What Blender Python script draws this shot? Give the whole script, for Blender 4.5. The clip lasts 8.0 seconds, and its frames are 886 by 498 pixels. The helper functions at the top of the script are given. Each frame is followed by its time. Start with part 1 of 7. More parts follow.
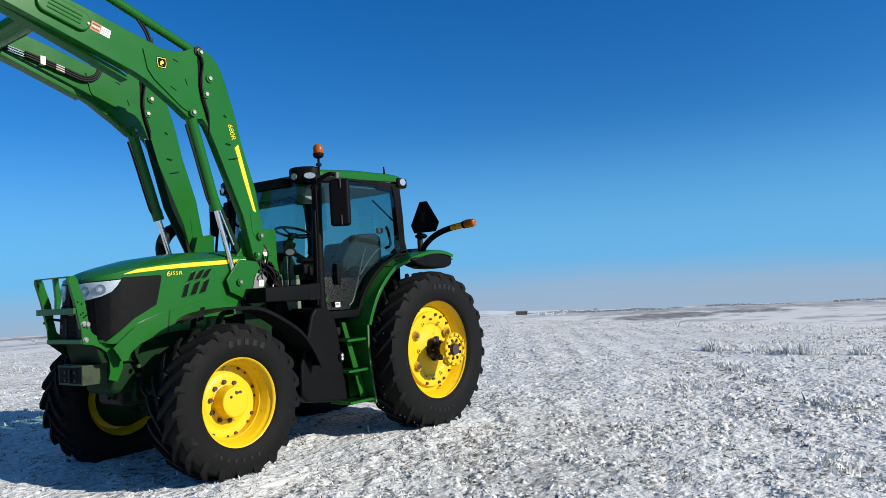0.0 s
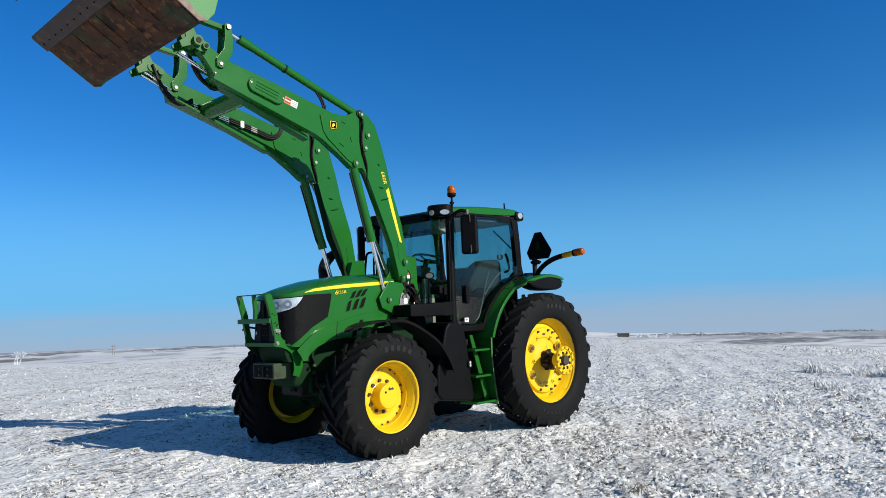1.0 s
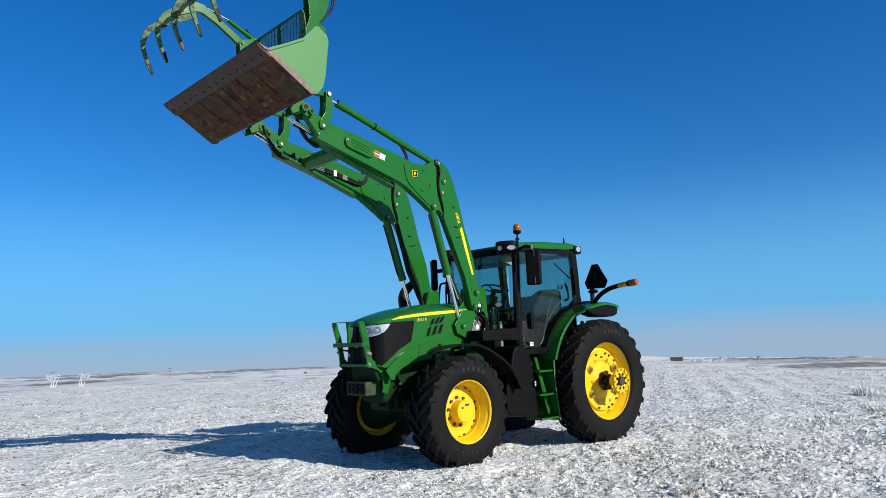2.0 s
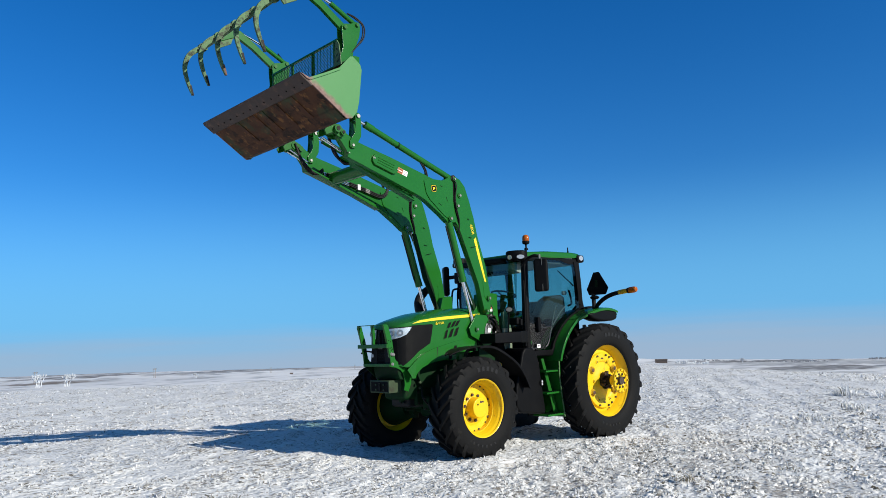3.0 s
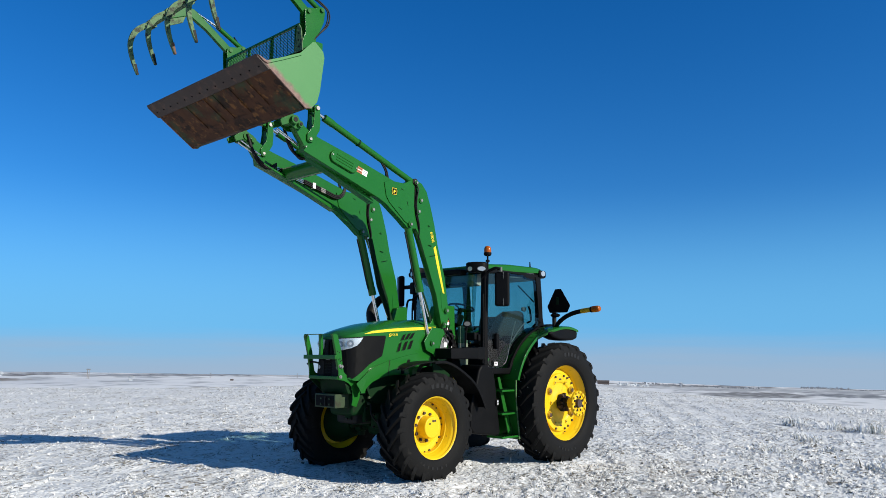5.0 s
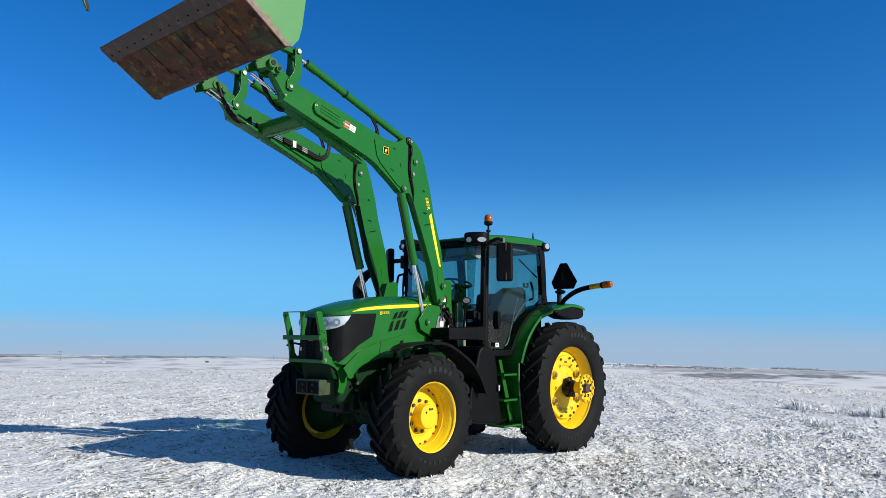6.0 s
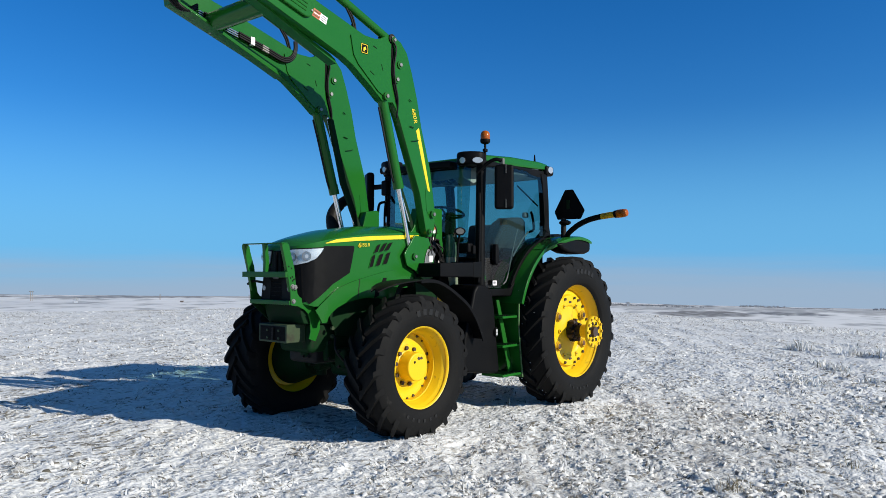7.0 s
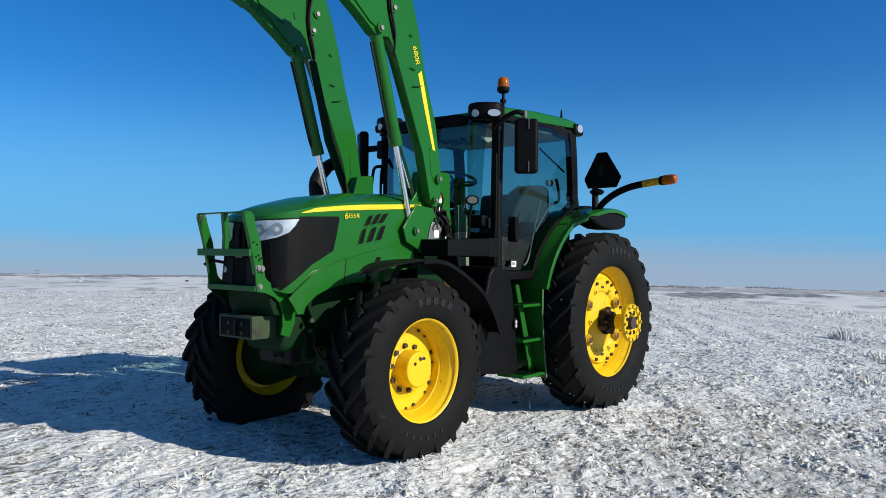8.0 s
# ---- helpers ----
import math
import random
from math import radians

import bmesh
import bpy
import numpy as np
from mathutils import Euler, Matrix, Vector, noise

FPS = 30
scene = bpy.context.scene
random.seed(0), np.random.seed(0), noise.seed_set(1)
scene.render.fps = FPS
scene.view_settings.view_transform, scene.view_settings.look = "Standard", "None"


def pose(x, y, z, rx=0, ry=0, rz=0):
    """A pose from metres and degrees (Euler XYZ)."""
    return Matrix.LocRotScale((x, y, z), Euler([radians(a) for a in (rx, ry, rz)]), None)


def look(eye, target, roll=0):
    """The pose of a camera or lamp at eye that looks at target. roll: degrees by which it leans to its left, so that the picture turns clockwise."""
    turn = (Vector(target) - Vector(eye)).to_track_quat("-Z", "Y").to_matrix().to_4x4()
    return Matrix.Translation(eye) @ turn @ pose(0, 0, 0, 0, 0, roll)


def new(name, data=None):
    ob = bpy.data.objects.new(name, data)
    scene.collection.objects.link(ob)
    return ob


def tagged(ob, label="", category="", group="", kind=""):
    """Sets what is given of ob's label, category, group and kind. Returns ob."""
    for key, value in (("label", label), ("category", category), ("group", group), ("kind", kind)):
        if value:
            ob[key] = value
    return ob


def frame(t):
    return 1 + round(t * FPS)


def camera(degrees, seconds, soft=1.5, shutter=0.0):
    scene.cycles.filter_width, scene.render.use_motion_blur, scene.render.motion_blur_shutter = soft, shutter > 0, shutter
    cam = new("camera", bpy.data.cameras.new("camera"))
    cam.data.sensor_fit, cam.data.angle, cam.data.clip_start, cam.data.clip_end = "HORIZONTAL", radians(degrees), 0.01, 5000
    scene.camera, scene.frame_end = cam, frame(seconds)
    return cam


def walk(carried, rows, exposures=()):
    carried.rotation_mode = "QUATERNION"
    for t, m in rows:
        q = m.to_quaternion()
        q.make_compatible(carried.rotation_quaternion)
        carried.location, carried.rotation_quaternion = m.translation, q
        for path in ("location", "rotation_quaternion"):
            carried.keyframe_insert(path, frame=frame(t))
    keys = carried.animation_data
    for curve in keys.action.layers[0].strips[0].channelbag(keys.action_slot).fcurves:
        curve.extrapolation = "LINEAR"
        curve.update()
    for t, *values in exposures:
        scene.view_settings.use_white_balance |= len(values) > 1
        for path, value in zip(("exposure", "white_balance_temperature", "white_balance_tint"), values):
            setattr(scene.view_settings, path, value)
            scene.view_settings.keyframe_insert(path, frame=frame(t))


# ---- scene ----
cam = camera(61.4, 8.0, soft=0.6)
PATH = [
    (0, (7.088, 6.540, 1.618), (5.495, 5.335, 1.718), -3.26),
    (0.5, (7.736, 6.902, 1.604), (6.198, 5.630, 1.726), -2.69),
    (1, (8.395, 7.315, 1.615), (6.976, 5.915, 1.780), -2.42),
    (1.5, (8.933, 7.676, 1.638), (7.592, 6.208, 1.851), -2.58),
    (1.7, (9.142, 7.817, 1.639), (7.820, 6.333, 1.866), -2.37),
    (2.8, (10.125, 8.231, 1.682), (8.787, 6.765, 1.927), -2.26),
    (3, (10.311, 8.316, 1.681), (8.961, 6.859, 1.915), -2.17),
    (3.5, (10.656, 8.469, 1.698), (9.278, 7.034, 1.908), -1.40),
    (4, (10.681, 8.435, 1.700), (9.278, 7.026, 1.914), -0.74),
    (4.5, (10.316, 8.151, 1.674), (8.895, 6.766, 1.920), -0.22),
    (4.7, (10.164, 8.005, 1.696), (8.733, 6.632, 1.958), -0.09),
    (5.8, (9.415, 7.032, 1.664), (7.941, 5.703, 1.912), 0.60),
    (6, (9.288, 6.809, 1.664), (7.800, 5.491, 1.883), 0.25),
    (6.5, (8.864, 6.283, 1.641), (7.342, 4.992, 1.776), 0.16),
    (7, (8.319, 5.754, 1.626), (6.780, 4.478, 1.684), 0.15),
    (7.5, (7.759, 5.254, 1.582), (6.218, 3.979, 1.601), 0.23),
    (8, (7.155, 4.756, 1.606), (5.624, 3.469, 1.611), 0.34),
]
walk(cam, [(t, look(eye, target, roll)) for t, eye, target, roll in PATH], ((0, 0.21), (1.5, 0.24), (3, 0.25), (4.5, 0.225), (6, 0.33), (6.5, 0.255), (7, 0.20), (8, 0.15)))


# ---- sky and sun ----
ZENITH, PALE_SKY, HAZE = (0.55, 1.15, 2.1, 1), (1.45, 4.8, 8.9, 1), (3.8, 4.95, 6.5, 1)
SUN_DIR = Vector((-0.49, 2.03, 1.0)).normalized()
world = bpy.data.worlds.new("world")
scene.world = world
world.use_nodes = True
wn, wl = world.node_tree.nodes, world.node_tree.links
wn.clear()
w_out, w_bg = wn.new("ShaderNodeOutputWorld"), wn.new("ShaderNodeBackground")
sky, w_co, w_add = wn.new("ShaderNodeTexSky"), wn.new("ShaderNodeTexCoord"), wn.new("ShaderNodeVectorMath")
sky.sky_type, sky.sun_disc = "NISHITA", False
sky.sun_elevation = math.asin(SUN_DIR.z)
sky.sun_rotation = math.atan2(SUN_DIR.x, SUN_DIR.y)
sky.altitude, sky.air_density, sky.dust_density, sky.ozone_density = 600, 1.0, 0.45, 1.6
w_add.operation = "ADD"
w_add.inputs[1].default_value = (0.0, 0.0, 0.045)
w_hue = wn.new("ShaderNodeHueSaturation")
w_hue.inputs["Saturation"].default_value = 1.45
w_tint = wn.new("ShaderNodeMixRGB")
w_tint.blend_type = "MULTIPLY"
w_tint.inputs[0].default_value, w_tint.inputs[2].default_value = 1.0, (0.64, 1.10, 1.46, 1)
# pale lower sky, and thin winter haze lying on the horizon
w_sep, last = wn.new("ShaderNodeSeparateXYZ"), w_tint
wl.new(w_co.outputs["Generated"], w_sep.inputs[0])
w_map, w_noise, w_wisp = wn.new("ShaderNodeMapping"), wn.new("ShaderNodeTexNoise"), wn.new("ShaderNodeMath")
w_map.inputs["Scale"].default_value = (2.6, 2.6, 46.0)
w_noise.inputs["Scale"].default_value, w_noise.inputs["Detail"].default_value = 1.0, 5
w_wisp.operation, w_wisp.inputs[1].default_value = "MULTIPLY_ADD", 0.05
w_shift = wn.new("ShaderNodeMath")
w_shift.operation, w_shift.inputs[1].default_value = "SUBTRACT", 0.025
wl.new(w_co.outputs["Generated"], w_map.inputs[0])
wl.new(w_map.outputs[0], w_noise.inputs["Vector"])
wl.new(w_noise.outputs[0], w_wisp.inputs[0])
wl.new(w_sep.outputs[2], w_shift.inputs[0])
wl.new(w_shift.outputs[0], w_wisp.inputs[2])
for low, high, most, colour in ((0.74, 0.43, 0.92, ZENITH), (0.0, 0.22, 0.85, PALE_SKY), (-0.03, 0.035, 0.9, HAZE)):
    w_rng, w_mix = wn.new("ShaderNodeMapRange"), wn.new("ShaderNodeMixRGB")
    w_rng.interpolation_type = "SMOOTHSTEP"
    for k, value in enumerate((low, high, most, 0.0)):
        w_rng.inputs[k + 1].default_value = value
    w_mix.inputs[2].default_value = colour
    wl.new(w_sep.outputs[2] if colour != HAZE else w_wisp.outputs[0], w_rng.inputs[0])
    wl.new(w_rng.outputs[0], w_mix.inputs[0])
    wl.new(last.outputs[0], w_mix.inputs[1])
    last = w_mix
wl.new(w_co.outputs["Generated"], w_add.inputs[0])
wl.new(w_add.outputs[0], sky.inputs[0])
wl.new(sky.outputs[0], w_hue.inputs["Color"])
wl.new(w_hue.outputs[0], w_tint.inputs[1])
wl.new(last.outputs[0], w_bg.inputs[0])
w_bg.inputs[1].default_value = 0.079
wl.new(w_bg.outputs[0], w_out.inputs[0])
sun = new("sun", bpy.data.lights.new("sun", "SUN"))
sun.data.energy, sun.data.angle, sun.data.color = 5.0, radians(0.55), (1.0, 0.945, 0.83)
sun.matrix_world = look((0, 0, 40), Vector((0, 0, 40)) - SUN_DIR)


# ---- materials ----
def node_mat(name):
    m = bpy.data.materials.new(name)
    m.use_nodes = True
    return m, m.node_tree.nodes, m.node_tree.links, m.node_tree.nodes["Principled BSDF"]


def surface(name, base, other, rough=0.5, metal=0.0, scale=6.0, fine=80.0, amount=0.35, bump=0.1, coat=0.0, rough_var=0.15, dirt=None, dirt_amount=0.0, spec=0.5):
    """Painted, plastic, metal or rubber surface: two scales of variation, a fine relief, and patches of dirt."""
    m, n, l, p = node_mat(name)
    co = n.new("ShaderNodeTexCoord")
    big, small = n.new("ShaderNodeTexNoise"), n.new("ShaderNodeTexNoise")
    for t, s, d in ((big, scale, 5), (small, fine, 3)):
        t.inputs["Scale"].default_value, t.inputs["Detail"].default_value = s, d
        l.new(co.outputs["Object"], t.inputs["Vector"])
    add = n.new("ShaderNodeMath")
    add.operation = "MULTIPLY"
    l.new(big.outputs[0], add.inputs[0])
    l.new(small.outputs[0], add.inputs[1])
    sc = n.new("ShaderNodeMath")
    sc.operation, sc.inputs[1].default_value = "MULTIPLY", 4 * amount
    l.new(add.outputs[0], sc.inputs[0])
    mix = n.new("ShaderNodeMixRGB")
    mix.inputs[1].default_value, mix.inputs[2].default_value = (*base, 1), (*other, 1)
    l.new(sc.outputs[0], mix.inputs[0])
    col = mix
    if dirt:
        ramp, dn, dm = n.new("ShaderNodeValToRGB"), n.new("ShaderNodeTexNoise"), n.new("ShaderNodeMixRGB")
        dn.inputs["Scale"].default_value, dn.inputs["Detail"].default_value, dn.inputs["Roughness"].default_value = scale * 1.7, 8, 0.65
        l.new(co.outputs["Object"], dn.inputs["Vector"])
        ramp.color_ramp.elements[0].position, ramp.color_ramp.elements[1].position = 0.62 - 0.25 * dirt_amount, 0.72 - 0.15 * dirt_amount
        l.new(dn.outputs[0], ramp.inputs[0])
        l.new(ramp.outputs[0], dm.inputs[0])
        l.new(mix.outputs[0], dm.inputs[1])
        dm.inputs[2].default_value = (*dirt, 1)
        col = dm
    l.new(col.outputs[0], p.inputs["Base Color"])
    rr = n.new("ShaderNodeMapRange")
    rr.inputs[3].default_value, rr.inputs[4].default_value = max(0.03, rough - rough_var), min(1, rough + rough_var)
    l.new(big.outputs[0], rr.inputs[0])
    l.new(rr.outputs[0], p.inputs["Roughness"])
    p.inputs["Metallic"].default_value = metal
    p.inputs["Specular IOR Level"].default_value = spec
    p.inputs["Coat Weight"].default_value = coat
    p.inputs["Coat Roughness"].default_value = 0.08
    if bump:
        b = n.new("ShaderNodeBump")
        b.inputs["Strength"].default_value, b.inputs["Distance"].default_value = bump, 0.004
        l.new(small.outputs[0], b.inputs["Height"])
        l.new(b.outputs[0], p.inputs["Normal"])
    return m


GREEN = surface("green_paint", (0.0105, 0.102, 0.0120), (0.0135, 0.118, 0.0150), 0.22, 0, 3, 60, 0.3, 0.015, 0.0, 0.06, None, 0.0, 0.26)
GREEN_WORN = surface("worn_green_paint", (0.011, 0.092, 0.011), (0.014, 0.11, 0.015), 0.32, 0, 4, 70, 0.4, 0.04, 0.0, 0.1, (0.04, 0.06, 0.03), 0.1, 0.22)
GREEN_PALE = surface("faded_green_paint", (0.045, 0.125, 0.042), (0.10, 0.17, 0.08), 0.6, 0, 9, 50, 0.7, 0.06, 0, 0.1, (0.022, 0.024, 0.016), 0.55, 0.2)
# Green darkened so that it carries the shade under nose and hood
GREEN_DARK = surface("shaded_green_paint", (0.0035, 0.019, 0.006), (0.005, 0.026, 0.008), 0.6, 0, 5, 60, 0.5, 0.06, 0, 0.1, (0.015, 0.015, 0.012), 0.3, 0.08)
OLIVE = surface("dull_olive_paint", (0.030, 0.050, 0.024), (0.042, 0.062, 0.033), 0.6, 0, 5, 60, 0.5, 0.06, 0, 0.1, (0.03, 0.03, 0.02), 0.3, 0.2)
YELLOW = surface("yellow_paint", (0.68, 0.435, 0.006), (0.72, 0.475, 0.010), 0.42, 0, 4, 60, 0.4, 0.03, 0.08, 0.1, (0.30, 0.19, 0.02), 0.02, 0.3)
YELLOW_DIRTY = surface("dirty_yellow_paint", (0.36, 0.21, 0.012), (0.50, 0.31, 0.012), 0.55, 0, 14, 90, 0.8, 0.1, 0, 0.1, (0.12, 0.05, 0.015), 0.35, 0.25)
YELLOW_STICKER = surface("yellow_vinyl", (0.72, 0.53, 0.008), (0.70, 0.51, 0.015), 0.35, 0, 4, 60, 0.3, 0, 0.05)
BLACK_PLASTIC = surface("black_plastic", (0.0024, 0.0024, 0.0027), (0.0045, 0.0045, 0.005), 0.5, 0, 6, 220, 0.5, 0.12, 0, 0.12, None, 0.0, 0.085)
BLACK_PANEL = surface("black_side_panel", (0.0028, 0.0028, 0.003), (0.005, 0.005, 0.005), 0.45, 0, 6, 400, 0.5, 0.1, 0, 0.08, None, 0.0, 0.09)
GRILLE_BLACK = surface("black_grille_mesh", (0.0025, 0.0025, 0.0025), (0.006, 0.006, 0.006), 0.7, 0, 8, 300, 0.5, 0.4, 0, 0.1, None, 0.0, 0.08)
DARK_STEEL = surface("dark_steel", (0.008, 0.008, 0.008), (0.018, 0.016, 0.013), 0.6, 0.3, 8, 90, 0.6, 0.2, 0, 0.12, (0.02, 0.017, 0.013), 0.4, 0.2)
CHROME = surface("chromed_steel", (0.75, 0.76, 0.78), (0.8, 0.8, 0.82), 0.12, 1.0, 6, 120, 0.3, 0.01)
STEEL = surface("bare_steel", (0.20, 0.195, 0.185), (0.28, 0.275, 0.26), 0.45, 0.9, 9, 120, 0.5, 0.08, 0, 0.1, (0.16, 0.1, 0.06), 0.2)
RUST = surface("rusty_steel", (0.07, 0.03, 0.015), (0.12, 0.052, 0.024), 0.7, 0.1, 4, 45, 0.9, 0.35, 0, 0.15, (0.03, 0.02, 0.014), 0.7)
RUST_DARK = surface("dark_rusty_edge", (0.028, 0.017, 0.014), (0.046, 0.027, 0.02), 0.7, 0.0, 6, 60, 0.7, 0.25, 0, 0.15, (0.09, 0.045, 0.028), 0.3)
RUBBER = surface("tyre_rubber", (0.0034, 0.0034, 0.0037), (0.0066, 0.0066, 0.0066), 0.7, 0, 5, 120, 0.6, 0.25, 0, 0.1, (0.02, 0.019, 0.017), 0.0, 0.13)
RUBBER_MARK = surface("tyre_raised_letter", (0.0075, 0.0075, 0.008), (0.0105, 0.0105, 0.0105), 0.6, 0, 5, 120, 0.5, 0.1, 0, 0.1, None, 0.0, 0.25)
HOSE = surface("hose_rubber", (0.005, 0.005, 0.0052), (0.009, 0.009, 0.009), 0.5, 0, 8, 200, 0.4, 0.1, 0, 0.1, None, 0.0, 0.2)
HEADLINER = surface("pale_grey_headliner", (0.27, 0.285, 0.265), (0.34, 0.35, 0.33), 0.85, 0, 5, 250, 0.6, 0.15)
SEAT = surface("grey_seat_fabric", (0.016, 0.018, 0.018), (0.026, 0.028, 0.027), 0.9, 0, 9, 300, 0.7, 0.3)
TAN = surface("beige_cab_trim", (0.24, 0.235, 0.16), (0.30, 0.29, 0.21), 0.7, 0, 6, 250, 0.6, 0.15)
GREY_TRIM = surface("grey_cab_trim", (0.075, 0.08, 0.077), (0.11, 0.115, 0.11), 0.7, 0, 6, 250, 0.6, 0.15)
WHITE_STICKER = surface("white_sticker", (0.75, 0.74, 0.72), (0.82, 0.81, 0.8), 0.45, 0, 9, 90, 0.4, 0)
RED_STICKER = surface("orange_red_sticker", (0.36, 0.085, 0.025), (0.42, 0.12, 0.035), 0.45, 0, 9, 90, 0.4, 0)
GREY_INK = surface("grey_ink", (0.2, 0.2, 0.2), (0.25, 0.25, 0.25), 0.5, 0, 9, 90, 0.4, 0)
REFLECTOR = surface("headlamp_reflector", (0.5, 0.51, 0.53), (0.68, 0.68, 0.68), 0.35, 0.35, 9, 40, 0.5, 0.05)
LAMP_GREY = surface("projector_lamp", (0.22, 0.23, 0.25), (0.34, 0.35, 0.36), 0.12, 0.6, 9, 60, 0.4, 0.02, 0.5)
LAMP_WHITE = surface("lamp_diffuser", (0.36, 0.37, 0.39), (0.5, 0.5, 0.51), 0.12, 0.4, 9, 60, 0.4, 0.02, 0.6)
AMBER = surface("amber_lens", (0.16, 0.032, 0.002), (0.34, 0.080, 0.004), 0.22, 0, 22, 60, 0.9, 0.05, 0.0, 0.1, None, 0.0, 0.3)
WOOD_GREY = surface("weathered_wood", (0.16, 0.14, 0.12), (0.24, 0.21, 0.18), 0.85, 0, 3, 30, 0.7, 0.2)
BARN = surface("dark_shed_wall", (0.07, 0.055, 0.05), (0.1, 0.08, 0.07), 0.8, 0, 0.4, 3, 0.7, 0.1)
FROST = surface("hoar_frost", (0.50, 0.53, 0.56), (0.6, 0.63, 0.66), 0.9, 0, 0.8, 6, 0.6, 0.1, 0, 0.05, (0.34, 0.31, 0.27), 0.2)


def glass_mat(name, tint, gloss=1.0):
    m, n, l, p = node_mat(name)
    n.remove(p)
    tr, gl, mx = n.new("ShaderNodeBsdfTransparent"), n.new("ShaderNodeBsdfGlossy"), n.new("ShaderNodeMixShader")
    tr.inputs[0].default_value = (*tint, 1)
    gl.inputs["Roughness"].default_value = 0.015
    gl.inputs["Color"].default_value = (gloss, gloss, gloss, 1)
    lw, power, scale = n.new("ShaderNodeLayerWeight"), n.new("ShaderNodeMath"), n.new("ShaderNodeMath")
    lw.inputs[0].default_value = 0.5
    power.operation, power.inputs[1].default_value = "POWER", 5.0
    scale.operation, scale.inputs[1].default_value, scale.inputs[2].default_value = "MULTIPLY_ADD", 0.85, 0.045
    l.new(lw.outputs["Facing"], power.inputs[0])
    l.new(power.outputs[0], scale.inputs[0])
    l.new(scale.outputs[0], mx.inputs[0])
    l.new(tr.outputs[0], mx.inputs[1])
    l.new(gl.outputs[0], mx.inputs[2])
    l.new(mx.outputs[0], n["Material Output"].inputs[0])
    return m


GLASS = glass_mat("tinted_cab_glass", (0.56, 0.72, 0.70))
LENS = glass_mat("clear_lens", (0.94, 0.96, 0.97))


def snow_mat():
    """Crusted snow with frozen straw and soil showing through, dark flecks imitating clump shadows, stubble rows, and
    bare bands on the far hills.
    """
    m, n, l, p = node_mat("snow_over_stubble")
    geo = n.new("ShaderNodeNewGeometry")

    def tex(scale, detail, rough=0.6, vec=None):
        t = n.new("ShaderNodeTexNoise")
        t.inputs["Scale"].default_value, t.inputs["Detail"].default_value, t.inputs["Roughness"].default_value = scale, detail, rough
        l.new(vec or geo.outputs["Position"], t.inputs["Vector"])
        return t.outputs[0]

    def ramp(val, a, b):
        r = n.new("ShaderNodeMapRange")
        r.inputs[1].default_value, r.inputs[2].default_value = a, b
        l.new(val, r.inputs[0])
        return r.outputs[0]

    def math_(op, a, b):
        q = n.new("ShaderNodeMath")
        q.operation = op
        for i, v in enumerate((a, b)):
            if isinstance(v, (int, float)):
                q.inputs[i].default_value = v
            else:
                l.new(v, q.inputs[i])
        return q.outputs[0]

    def blend(f, a, b):
        q = n.new("ShaderNodeMixRGB")
        l.new(f, q.inputs[0])
        for i, v in ((1, a), (2, b)):
            if isinstance(v, tuple):
                q.inputs[i].default_value = (*v, 1)
            else:
                l.new(v, q.inputs[i])
        return q.outputs[0]

    straw_map = n.new("ShaderNodeMapping")
    straw_map.inputs["Rotation"].default_value[2] = 0.35
    straw_map.inputs["Scale"].default_value = (6.0, 13.0, 9.0)
    l.new(geo.outputs["Position"], straw_map.inputs[0])
    straw = tex(1.0, 4, 0.6, straw_map.outputs[0])
    crumbs = tex(15.0, 3, 0.5)
    patches = tex(0.55, 4, 0.6)
    # Straw and soil flecks, spread wider to imitate small shadows between clumps
    bare = math_("MULTIPLY", ramp(math_("ADD", straw, math_("MULTIPLY", patches, 0.45)), 0.745, 0.86), ramp(crumbs, 0.38, 0.56))
    snow = blend(ramp(crumbs, 0.3, 0.7), (0.62, 0.63, 0.635), (0.76, 0.765, 0.765))
    soil = blend(ramp(straw, 0.45, 0.7), (0.085, 0.075, 0.06), (0.24, 0.215, 0.17))
    near = blend(bare, snow, soil)
    marks = []
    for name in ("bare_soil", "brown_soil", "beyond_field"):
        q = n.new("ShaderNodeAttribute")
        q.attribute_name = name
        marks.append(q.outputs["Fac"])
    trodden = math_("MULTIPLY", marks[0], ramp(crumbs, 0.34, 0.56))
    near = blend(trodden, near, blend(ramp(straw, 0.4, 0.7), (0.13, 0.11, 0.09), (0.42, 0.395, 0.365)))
    # Grey-blue end of the soil tone has the distance haze mixed in
    hazed_far_soil = blend(marks[1], (0.17, 0.18, 0.195), (0.18, 0.145, 0.11))
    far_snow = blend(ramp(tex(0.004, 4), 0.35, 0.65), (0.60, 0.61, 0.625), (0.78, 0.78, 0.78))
    l.new(blend(marks[2], near, blend(marks[0], far_snow, hazed_far_soil)), p.inputs["Base Color"])
    p.inputs["Roughness"].default_value = 0.75
    p.inputs["Specular IOR Level"].default_value = 0.25
    b = n.new("ShaderNodeBump")
    b.inputs["Strength"].default_value, b.inputs["Distance"].default_value = 1.0, 0.034
    l.new(math_("ADD", crumbs, math_("MULTIPLY", straw, 0.6)), b.inputs["Height"])
    l.new(b.outputs[0], p.inputs["Normal"])
    return m


SNOW = snow_mat()


# ---- building blocks ----
def thing(name, place, label, category, group="", kind=""):
    ob = new(name)
    ob.location = place
    ob.empty_display_size = 0.2
    return tagged(ob, label, category, group, kind)


def origin_of(ob):
    """Where a parent's own frame lies: things have a place, parts lie in world coordinates."""
    return Vector((0, 0, 0)) if ob.parent else ob.location.copy()


